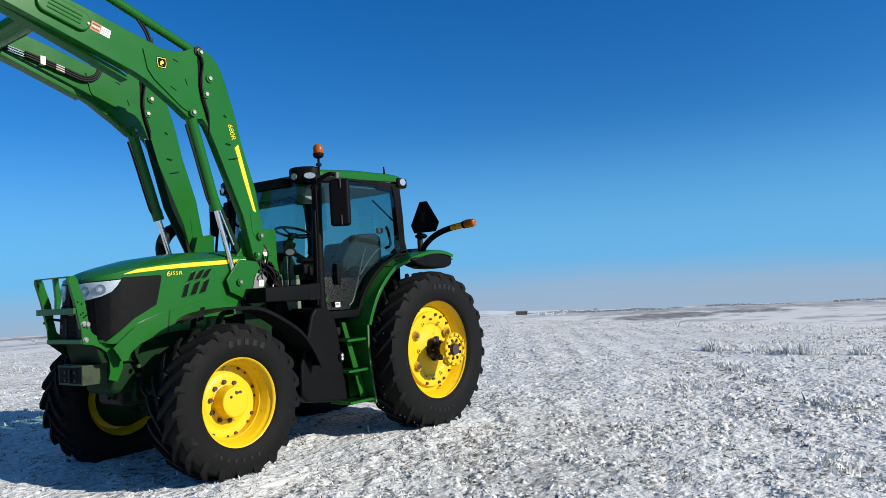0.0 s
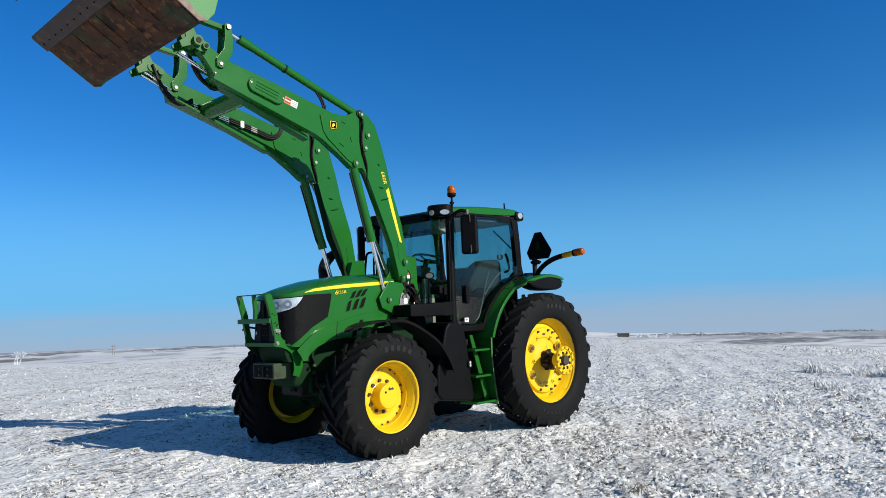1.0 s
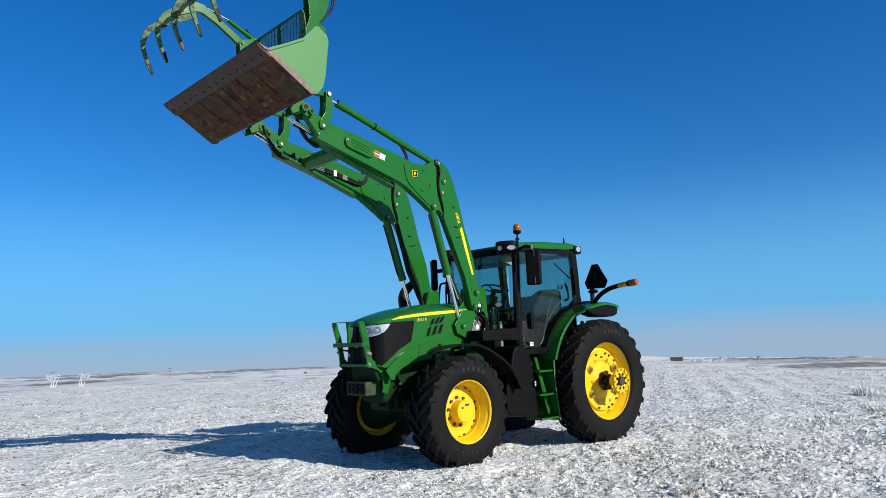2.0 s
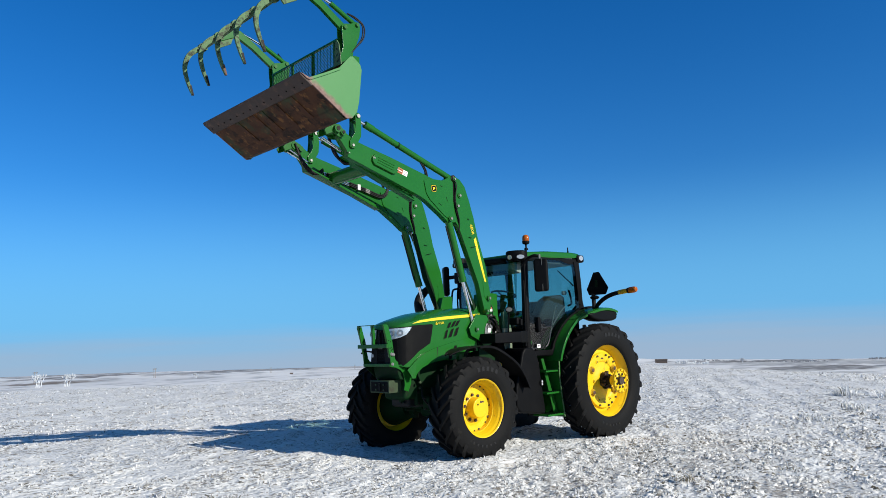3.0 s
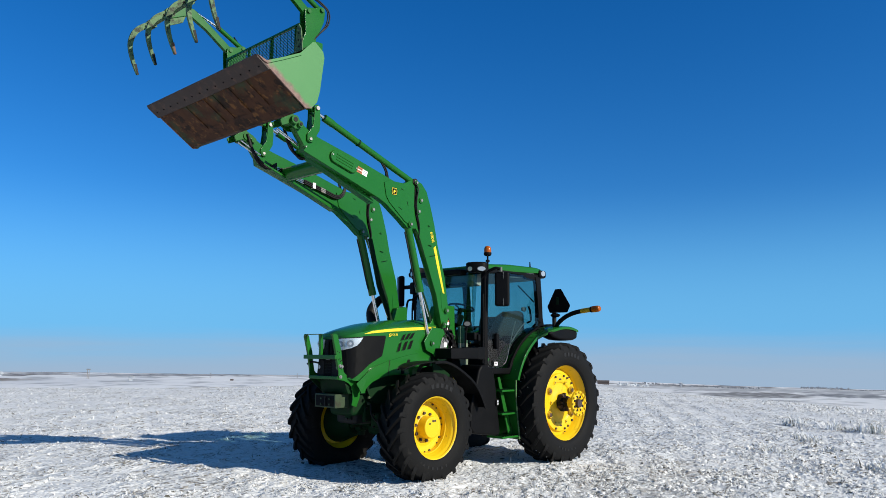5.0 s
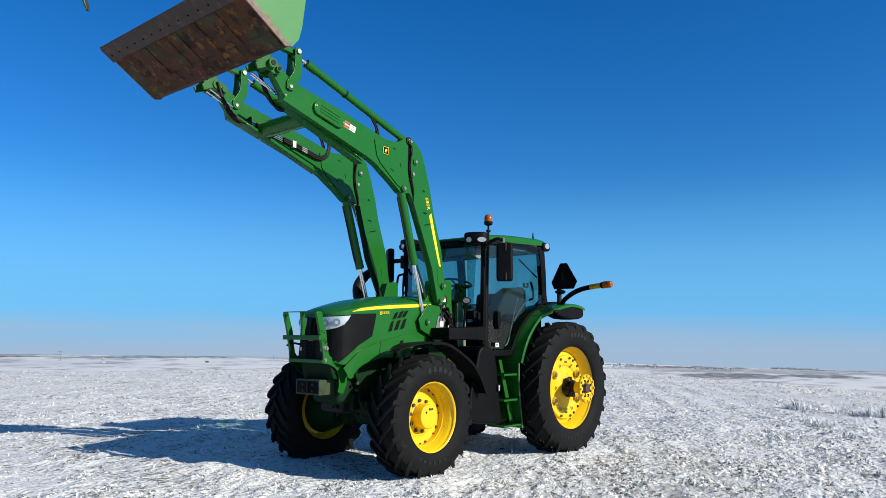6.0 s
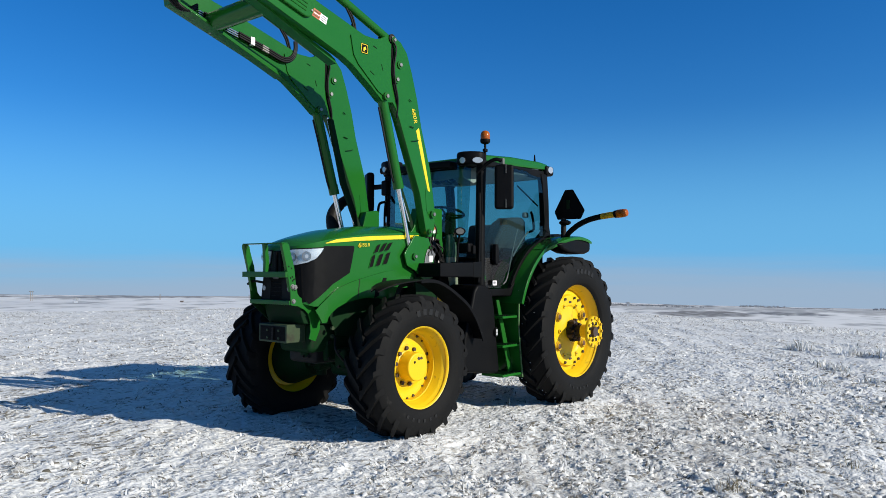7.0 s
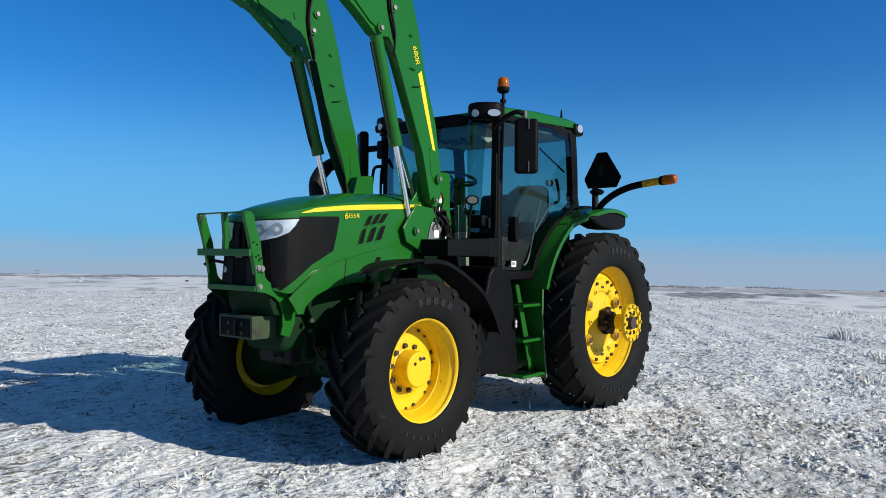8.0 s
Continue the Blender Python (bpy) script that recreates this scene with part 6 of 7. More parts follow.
        part("hose_fitting", cyl((x1, s * 0.425, z1 + 0.016), (x1 + 0.008, s * 0.43, z1 - 0.016), 0.010, 8, 0.002), STEEL if k % 3 == 0 else DARK_STEEL, mast)
    for x, z in ((2.19, 2.04), (2.03, 1.975), (1.96, 1.74)):
        part("coupler", cyl((x, s * 0.42, z), (x - 0.035, s * 0.46, z - 0.02), 0.013, 10, 0.003), DARK_STEEL, mast)
    for i, (dx, dz) in enumerate(((0.0, 0.0), (0.04, -0.02), (-0.05, 0.03), (0.02, 0.05))):
        part("mast_hose", tube(curve_points([(2.15 + dx, s * 0.42, 2.02 + dz), (2.10 - dx, s * 0.46, 1.92), (2.16 + dx * 1.5, s * 0.485, 1.82 + dz), (2.05 - dx, s * 0.44, 1.70), (1.98 + dx, s * 0.42, 1.60 + dz)]), 0.009, 8), HOSE, mast)
    for x, z in ((2.12, 2.13), (2.24, 1.90), (2.06, 1.88), (2.10, 1.65)):
        part("mast_bolt", bolt_head((x, s * 0.395, z), 0.016, 0.014, (0, s, 0)), STEEL, mast)
    # lift cylinder
    a, b, c = Vector((2.90, s * 0.455, 3.36)), Vector((2.700, s * 0.455, 2.48)), Vector((2.44, s * 0.435, 1.79))
    d = (c - a).normalized()
    b = a + d * 0.905
    lift = part("lift_cylinder", cyl(a - d * 0.02, b, 0.053, 24, 0.006), GREEN, loader, "green hydraulic lift cylinder")
    part("gland", cyl(b - d * 0.10, b + d * 0.012, 0.057, 24, 0.005), GREEN, lift)
    part("rod", cyl(b, c - d * 0.03, 0.026, 20), CHROME, lift, "chromed piston rod")
    part("rod_eye", cyl(c - Vector((0, s * 0.035, 0)), c + Vector((0, s * 0.035, 0)), 0.045, 20, 0.005), GREEN, lift)
    side = Vector((-d.z, 0, d.x)) * -1
    part("feed_pipe", tube(curve_points([a + d * 0.06 - side * 0.075, a + d * 0.3 - side * 0.07, a + d * 0.75 - side * 0.068, b - d * 0.06 - side * 0.05]), 0.010, 8), HOSE, lift)
    # levelling link inside the leg
    part("levelling_link", prism([(2.82, 3.30), (2.76, 3.30), (2.56, 2.62), (2.28, 2.02), (2.33, 1.99), (2.63, 2.60)], s * 0.335, s * 0.375, 0.005), GREEN_DARK, loader, "thin green levelling link")
    part("steel_pipe", tube(curve_points([(2.80, s * 0.39, 3.32), (2.72, s * 0.38, 3.0), (2.60, s * 0.37, 2.62), (2.40, s * 0.37, 2.15)]), 0.012, 8), CHROME, loader)
    # bucket cylinder
    a, c = Vector((2.82, s * 0.455, 4.0)), Vector((4.545, s * 0.455, 4.625))
    d = (c - a).normalized()
    tilt = part("bucket_cylinder", cyl(a, a + d * 1.64, 0.043, 24, 0.006), GREEN, loader, "green hydraulic bucket cylinder")
    part("gland", cyl(a + d * 1.52, a + d * 1.66, 0.049, 24, 0.006), GREEN, tilt)
    part("band", cyl(a + d * 1.05, a + d * 1.075, 0.047, 24, 0.003), GREEN_DARK, tilt)
    part("rod", cyl(a + d * 1.64, c, 0.021, 16), CHROME, tilt, "chromed piston rod")
    part("cylinder_eye", cyl(a - Vector((0, s * 0.05, 0)), a + Vector((0, s * 0.062, 0)), 0.046, 20, 0.006), DARK_STEEL, tilt, "dark cylinder eye")
    part("eye_end", cyl(a + Vector((0, s * 0.060, 0)), a + Vector((0, s * 0.072, 0)), 0.022, 12, 0.003), STEEL, tilt)
    part("eye_bracket", prism([(2.76, 3.98), (2.78, 4.05), (2.86, 4.07), (2.93, 4.03), (2.90, 3.97)], s * 0.405, s * 0.425, 0.004), DARK_STEEL, tilt)
    part("feed_hose", tube(curve_points([a + d * 0.60 + Vector((0, 0, -0.03)), a + d * 0.52 + Vector((0, 0, -0.10)), a + d * 0.48 + Vector((0, 0, -0.22))]), 0.011, 8), HOSE, tilt)
    part("feed_hose", tube(curve_points([a + d * 0.64 + Vector((0, 0, -0.03)), a + d * 0.55 + Vector((0, 0, -0.11)), a + d * 0.50 + Vector((0, 0, -0.22))]), 0.011, 8), HOSE, tilt)
    # rocker and link to the carrier
    rk = [(4.68, 4.20), (4.60, 4.19), (4.50, 4.36), (4.49, 4.50), (4.505, 4.66), (4.54, 4.685), (4.585, 4.67), (4.585, 4.52), (4.60, 4.40), (4.68, 4.28)]
    for yy in (0.385, 0.512):
        part("rocker", prism(rk, s * yy, s * (yy + 0.018), 0.004), GREEN, loader, "green bell crank")
    part("rocker_pin", cyl((4.545, s * 0.37, 4.635), (4.545, s * 0.55, 4.635), 0.026, 16, 0.004), STEEL, loader)
    part("carrier_link", prism([(4.53, 4.605), (4.53, 4.660), (4.97, 4.715), (5.01, 4.685), (4.97, 4.655)], s * 0.42, s * 0.49, 0.006), GREEN, loader)
    carrier = [(4.79, 4.31), (4.775, 4.37), (4.81, 4.42), (4.90, 4.46), (4.95, 4.56), (4.955, 4.69), (4.99, 4.74), (5.04, 4.72), (5.045, 4.54), (5.02, 4.42), (5.09, 4.36), (5.06, 4.30), (4.96, 4.345), (4.87, 4.30)]
    for yy in (0.36, 0.53):
        part("carrier_plate", prism(carrier, s * yy, s * (yy + 0.02), 0.005), GREEN_WORN, loader, "green implement carrier plate")
    for x, z, rad in ((4.91, 4.395, 0.052), (4.99, 4.68, 0.040)):
        boss = part("carrier_boss", cyl((x, s * 0.345, z), (x, s * 0.60, z), rad, 22, 0.006), GREEN_WORN, loader, "green pivot tube")
        part("boss_end", cyl((x, s * 0.598, z), (x, s * 0.606, z), rad * 0.55, 16, 0.002), DARK_STEEL, boss)
    part("carrier_pin", cyl((4.82, s * 0.33, 4.36), (4.82, s * 0.585, 4.36), 0.036, 18, 0.005), GREEN_WORN, loader)
    part("carrier_pin_end", cyl((4.82, s * 0.58, 4.36), (4.82, s * 0.595, 4.36), 0.02, 12, 0.003), DARK_STEEL, loader)
    for i in range(3):
        part("carrier_hose", tube(curve_points([(4.45, s * 0.36, 4.12 - 0.02 * i), (4.62, s * (0.34 - 0.02 * i), 4.02), (4.80, s * 0.33, 4.13 + 0.03 * i), (4.92, s * 0.33, 4.42)]), 0.013, 8), HOSE, loader)
    for k in range(2):
        part("carrier_pipe", tube([(5.03 - 0.03 * k, s * (0.37 - 0.02 * k), 4.29 + 0.03 * k), (4.70, s * (0.37 - 0.02 * k), 4.155 + 0.03 * k)], 0.010, 8), CHROME, loader)
    # pipes along the inner face of the beam
    for i in range(3):
        yy, dz = s * 0.395, 0.022 * i
        part("oil_pipe", tube(curve_points([(4.42, yy, 4.085 - dz), (4.10, yy, 4.005 - dz), (3.90, yy, 3.965 - dz)]), 0.0085, 8), CHROME, loader)
        part("oil_hose", tube(curve_points([(4.36, yy + 0.01, 4.075 - dz), (4.22, yy + 0.02, 4.03 - dz), (4.12, yy + 0.02, 4.012 - dz)]), 0.0125, 8), HOSE, loader)
        part("oil_hose", tube(curve_points([(3.97, yy + 0.012, 3.98 - dz), (3.64, yy + 0.02, 3.90 - dz), (3.43, yy + 0.02, 3.848 - dz * 0.9), (3.32 - dz * 0.5, yy + 0.01, 3.885 - dz * 0.6), (3.268 - dz * 0.6, yy, 3.97), (3.268 - dz * 0.6, yy, 4.06)]), 0.0125, 8), HOSE, loader)
        part("hose_sleeve", cyl((3.70, yy + 0.02, 3.915 - dz), (3.62, yy + 0.02, 3.895 - dz), 0.0145, 10, 0.002), STEEL, loader)
    part("pipe_clamp", box((3.82, s * 0.395 + 0.015, 3.925), (0.05, 0.045, 0.085), 0.006), WHITE_STICKER, loader)
    part("pipe_shield", prism([(4.72, 4.10), (4.70, 4.07), (3.50, 3.61), (3.51, 3.65), (3.58, 3.69)], s * 0.30, s * 0.42, 0.004), GREEN, loader)
    if s < 0:
        far_side(built)
part("torque_tube", cyl((4.265, -0.55, 4.005), (4.265, 0.41, 4.005), 0.096, 32, 0.004), GREEN, loader, "green cross tube between the arms")

# ---- bucket with grapple ----
bucket = thing("grapple_bucket", (5.1, 0, 4.4), "rusty green loader bucket with a clawed grapple, raised high", "bucket")
HALF = 1.235


def rusted_plate(name):
    m, n, l, p = node_mat(name)
    co = n.new("ShaderNodeNewGeometry")
    last = None
    for scale, lo, hi, colour in ((3.0, 0.35, 0.65, (0.095, 0.038, 0.016)), (5.0, 0.52, 0.60, (0.016, 0.010, 0.007)), (1.6, 0.52, 0.62, (0.034, 0.060, 0.030)), (9.0, 0.56, 0.64, (0.19, 0.082, 0.026))):
        t, r, mix = n.new("ShaderNodeTexNoise"), n.new("ShaderNodeMapRange"), n.new("ShaderNodeMixRGB")
        t.inputs["Scale"].default_value, t.inputs["Detail"].default_value, t.inputs["Roughness"].default_value = scale, 8, 0.65
        l.new(co.outputs["Position"], t.inputs["Vector"])
        r.inputs[1].default_value, r.inputs[2].default_value, r.inputs[4].default_value = lo, hi, 0.85
        l.new(t.outputs[0], r.inputs[0])
        l.new(r.outputs[0], mix.inputs[0])
        mix.inputs[2].default_value = (*colour, 1)
        if last is None:
            mix.inputs[1].default_value = (0.046, 0.020, 0.011, 1)
        else:
            l.new(last.outputs[0], mix.inputs[1])
        last = mix
    l.new(last.outputs[0], p.inputs["Base Color"])
    p.inputs["Roughness"].default_value, p.inputs["Specular IOR Level"].default_value = 0.75, 0.2
    b = n.new("ShaderNodeBump")
    b.inputs["Strength"].default_value, b.inputs["Distance"].default_value = 0.4, 0.006
    l.new(t.outputs[0], b.inputs["Height"])
    l.new(b.outputs[0], p.inputs["Normal"])
    return m


PLATE = rusted_plate("rusted_bucket_plate")
inner = [(5.865, 4.728), (5.235, 4.318), (5.165, 4.335), (5.10, 4.42), (5.065, 4.55), (5.015, 4.95), (5.05, 5.04), (5.135, 5.085)]
outer = [(p[0] + o[0], p[1] + o[1]) for p, o in zip(inner, [(0.0, 0.012), (0.01, 0.014), (0.008, 0.014), (0.013, 0.006), (0.014, 0.0), (0.014, 0.0), (0.012, -0.01), (0.0, -0.014)])]
shell = part("bucket_shell", prism(inner + outer[::-1], -HALF, HALF, 0.002), PLATE, bucket, "rust-brown bucket underside with worn green paint", 50)
dirx = Vector((5.865 - 5.235, 0, 4.728 - 4.318)).normalized()
nrm = Vector((dirx.z, 0, -dirx.x))


def under(u, off):
    p = Vector((5.235, 0, 4.318)) + dirx * u + nrm * off
    return (p.x, p.z)


edge = part("cutting_edge", prism([under(0.56, 0.004), under(0.57, 0.022), under(0.745, 0.018), under(0.775, 0.0), under(0.57, 0.0)], -HALF - 0.012, HALF + 0.012, 0.002), RUST_DARK, bucket, "dark bolt-on cutting edge")
for i in range(14):
    y = -1.15 + i * 2.3 / 13
    for u in (0.645,):
        p = under(u, 0.022)
        part("edge_bolt", bolt_head((p[0], y, p[1]), 0.010, 0.005, (nrm.x, 0, nrm.z)), GRILLE_BLACK, edge)
for y, w in ((-0.62, 0.05), (-0.22, 0.07), (0.0, 0.05), (0.35, 0.05), (0.72, 0.05)):
    part("wear_strip", prism([under(0.03, 0.0), under(0.05, 0.012), under(0.54, 0.012), under(0.56, 0.0)], y - w, y + w, 0.003), PLATE, bucket)
part("rear_strip", prism([under(0.0, 0.0), under(0.02, 0.014), under(0.17, 0.014), under(0.19, 0.0)], -HALF * 0.98, HALF * 0.98, 0.003), PLATE, bucket)


def rubbed_green():
    """Sun-faded green paint, scoured to mauve rust along the bucket's foot and at its front corner."""
    m, n, l, p = node_mat("green_paint_rubbed_to_rust")
    geo = n.new("ShaderNodeNewGeometry")

    def tex(scale, detail):
        t = n.new("ShaderNodeTexNoise")
        t.inputs["Scale"].default_value, t.inputs["Detail"].default_value, t.inputs["Roughness"].default_value = scale, detail, 0.65
        l.new(geo.outputs["Position"], t.inputs["Vector"])
        return t.outputs[0]

    def calc(op, a, b):
        q = n.new("ShaderNodeMath")
        q.operation = op
        for i, v in enumerate((a, b)):
            if isinstance(v, (int, float)):
                q.inputs[i].default_value = v
            else:
                l.new(v, q.inputs[i])
        return q.outputs[0]

    def ramp(v, a, b):
        q = n.new("ShaderNodeMapRange")
        q.inputs[1].default_value, q.inputs[2].default_value = a, b
        l.new(v, q.inputs[0])
        return q.outputs[0]

    sep = n.new("ShaderNodeSeparateXYZ")
    l.new(geo.outputs["Position"], sep.inputs[0])
    x, z = sep.outputs[0], sep.outputs[2]
    foot = calc("ADD", calc("MULTIPLY", calc("SUBTRACT", x, 5.235), -0.558), calc("MULTIPLY", calc("SUBTRACT", z, 4.305), 0.830))
    worn = calc("ADD", foot, calc("MULTIPLY", calc("SUBTRACT", tex(9.0, 7), 0.5), 0.16))
    rust = ramp(worn, 0.085, 0.030)
    corner = ramp(calc("ADD", x, calc("MULTIPLY", tex(12.0, 5), 0.12)), 5.76, 5.82)
    scratch = ramp(tex(26.0, 6), 0.70, 0.74)
    cover = calc("MAXIMUM", calc("MAXIMUM", rust, corner), calc("MULTIPLY", scratch, 0.5))
    shade, paint, mix = n.new("ShaderNodeMixRGB"), n.new("ShaderNodeMixRGB"), n.new("ShaderNodeMixRGB")
    l.new(tex(3.0, 4), paint.inputs[0])
    paint.inputs[1].default_value, paint.inputs[2].default_value = (0.040, 0.172, 0.045, 1), (0.055, 0.20, 0.058, 1)
    l.new(ramp(tex(20.0, 5), 0.35, 0.65), shade.inputs[0])
    shade.inputs[1].default_value, shade.inputs[2].default_value = (0.12, 0.062, 0.05, 1), (0.20, 0.125, 0.10, 1)
    l.new(cover, mix.inputs[0])
    l.new(paint.outputs[0], mix.inputs[1])
    l.new(shade.outputs[0], mix.inputs[2])
    l.new(mix.outputs[0], p.inputs["Base Color"])
    p.inputs["Roughness"].default_value, p.inputs["Specular IOR Level"].default_value = 0.5, 0.3
    return m


GREEN_RUST = rubbed_green()
cheek = [(5.875, 4.735), (5.235, 4.305), (5.16, 4.322), (5.085, 4.41), (5.05, 4.545), (5.0, 4.95), (5.02, 5.02), (5.13, 5.10), (5.17, 5.09), (5.33, 4.915), (5.55, 4.80), (5.76, 4.70)]
for s in (1, -1):
    side = part("bucket_side", prism(cheek, s * (HALF - 0.004), s * (HALF + 0.012), 0.004), GREEN_RUST, bucket, "faded green side plate, rusty along its foot")
    rim = [(5.875, 4.735), (5.76, 4.70), (5.55, 4.80), (5.33, 4.915), (5.315, 4.89), (5.54, 4.772), (5.75, 4.67), (5.80, 4.685)]
    part("side_rim", prism(rim, s * (HALF + 0.012), s * (HALF + 0.026), 0.003), GREEN_RUST, side, "raised strip along the upper edge")
top_bar = part("top_bar", prism([(5.02, 5.03), (5.02, 5.12), (5.10, 5.12), (5.14, 5.08)], -HALF, HALF, 0.006), GREEN, bucket)
for y in (-1.0, -0.5, 0.0, 0.5, 1.0):
    part("back_rib", prism([(5.05, 4.55), (4.99, 4.60), (4.96, 4.92), (5.0, 4.95)], y - 0.008, y + 0.008, 0.002), GREEN_WORN, bucket)
# screen on the top edge
for z in [5.13 + 0.0185 * i for i in range(19)]:
    part("screen_bar", box((5.055, 0.0, z), (0.006, 1.60, 0.006), 0.001), GREEN_WORN, bucket)
for y in [-0.75 + 0.075 * i for i in range(21)]:
    part("screen_wire", box((5.062, y, 5.295), (0.005, 0.005, 0.36), 0.001), GREEN_WORN, bucket)
for y in (-0.78, -0.27, 0.24, 0.74):
    part("screen_post", box((5.04, y, 5.29), (0.02, 0.05, 0.40), 0.003), GREEN, bucket)
part("screen_frame", box((5.045, 0, 5.475), (0.024, 1.62, 0.03), 0.004), GREEN, bucket)
# grapple
CLAW_TOP = [(5.84, 5.84), (5.92, 5.80), (6.055, 5.70), (6.125, 5.59), (6.15, 5.45), (6.11, 5.28), (6.035, 5.10)]
claw_pts = curve_points([(x, 0, z) for x, z in CLAW_TOP], 3)
for s in (1, -1):
    up = [(5.10, 5.04), (5.085, 5.20), (5.03, 5.36), (5.045, 5.55), (5.045, 5.635), (5.005, 5.665), (4.90, 5.69), (4.82, 5.735), (4.775, 5.725), (4.758, 5.67), (4.775, 5.55), (4.825, 5.42), (4.875, 5.345), (4.885, 5.20), (4.93, 5.04)]
    for yy in (0.80, 0.90):
        part("grapple_upright", prism(up, s * yy, s * (yy + 0.016), 0.004), GREEN, bucket, "green grapple hinge plate")
    if s > 0:
        plate = part("upright_gusset", prism([(0.88, 5.06), (1.04, 5.06), (1.0, 5.33), (0.955, 5.40), (0.92, 5.37)], 5.145, 5.160, 0.003, "yz"), GREEN_PALE, bucket, "pale worn gusset plate with bolt holes")
        for dz in (5.12, 5.20, 5.28):
            part("gusset_hole", cyl((5.155, 0.96, dz), (5.1615, 0.96, dz), 0.011, 10), GRILLE_BLACK, plate)
    for x, z in ((5.0, 5.615), (4.81, 5.69), (5.05, 5.12)):
        part("grapple_pin", cyl((x, s * 0.785, z), (x, s * 0.94, z), 0.026, 14, 0.004), GREEN_WORN, bucket)
    jaw = [(4.96, 5.60), (4.98, 5.67), (5.30, 5.885), (5.52, 6.02), (5.62, 6.03), (5.93, 5.86), (5.95, 5.79), (5.90, 5.76), (5.62, 5.90), (5.54, 5.90), (5.34, 5.80), (5.03, 5.585)]
    part("grapple_arm", prism(jaw, s * 0.83, s * 0.885, 0.006), GREEN, bucket, "green bent grapple arm")
    part("jaw_gusset", prism([(5.62, 5.91), (5.92, 5.78), (5.84, 5.70), (5.66, 5.80)], s * 0.845, s * 0.87, 0.004), GREEN_PALE, bucket)
    a2, c2 = Vector((4.82, s * 0.858, 5.715)), Vector((5.555, s * 0.858, 5.985))
    d = (c2 - a2).normalized()
    off = Vector((-d.z, 0, d.x)) * 0.055
    gc = part("grapple_cylinder", cyl(a2 + off * 0.2, a2 + off + d * 0.40, 0.032, 18, 0.005), GREEN, bucket, "green grapple cylinder")
    part("rod", cyl(a2 + off + d * 0.40, c2 + off * 0.6, 0.016, 14), CHROME, gc, "chromed piston rod")
    for k in range(2):
        part("grapple_hose", tube(curve_points([a2 + d * 0.14 + off * 1.5, a2 + Vector((0.0, s * 0.05, 0.055 + 0.02 * k)), a2 + Vector((-0.085 - 0.025 * k, s * 0.07, -0.02)), a2 + Vector((-0.075 - 0.025 * k, s * 0.07, -0.18)), a2 + Vector((0.02, s * 0.06, -0.33)), a2 + Vector((0.09, s * 0.05, -0.42))]), 0.009, 8), HOSE, gc)
part("grapple_tube", cyl((5.90, -1.27, 5.81), (5.90, 0.92, 5.81), 0.042, 18, 0.004), GREEN_PALE, bucket, "faded green cross tube")
for y in (-1.23, -0.74, -0.25, 0.25, 0.74):
    bm = bmesh.new()
    rows = []
    for i, p in enumerate(claw_pts):
        q = claw_pts[min(i + 1, len(claw_pts) - 1)] - claw_pts[max(0, i - 1)]
        n = Vector((q.z, 0, -q.x)).normalized()
        f = i / (len(claw_pts) - 1)
        w = 0.032 * (1 - f) ** 0.5 + 0.009
        rows.append([bm.verts.new((p.x + n.x * a, y + b, p.z + n.z * a)) for a, b in ((w, -0.016), (w, 0.016), (-w, 0.016), (-w, -0.016))])
    for p, q in zip(rows, rows[1:]):
        for i in range(4):
            bm.faces.new((p[i], q[i], q[(i + 1) % 4], p[(i + 1) % 4]))
    bm.faces.new(rows[0])
    bm.faces.new(rows[-1][::-1])
    bevel_all(bm, 0.004, 1, 50)
    tine = part("grapple_tine", bm, GREEN_PALE, bucket, "curved tapering claw, paint worn at the tip")
    tip = [(claw_pts[-1].x - 0.013, claw_pts[-1].z + 0.0), (claw_pts[-1].x + 0.012, claw_pts[-1].z), (6.095, 5.22), (6.06, 5.235)]
    part("tine_tip", prism(tip, y - 0.019, y + 0.019, 0.003), RUST if abs(y + 0.25) < 0.1 else DARK_STEEL, tine, "bare worn tip")
    for x, z in ((5.90, 5.81),):
        part("tine_boss", cyl((x, y - 0.03, z), (x, y + 0.03, z), 0.06, 16, 0.004), GREEN_PALE, tine)
        part("tine_bolt", bolt_head((5.97, y + 0.017, 5.76), 0.014, 0.012), DARK_STEEL, tine)


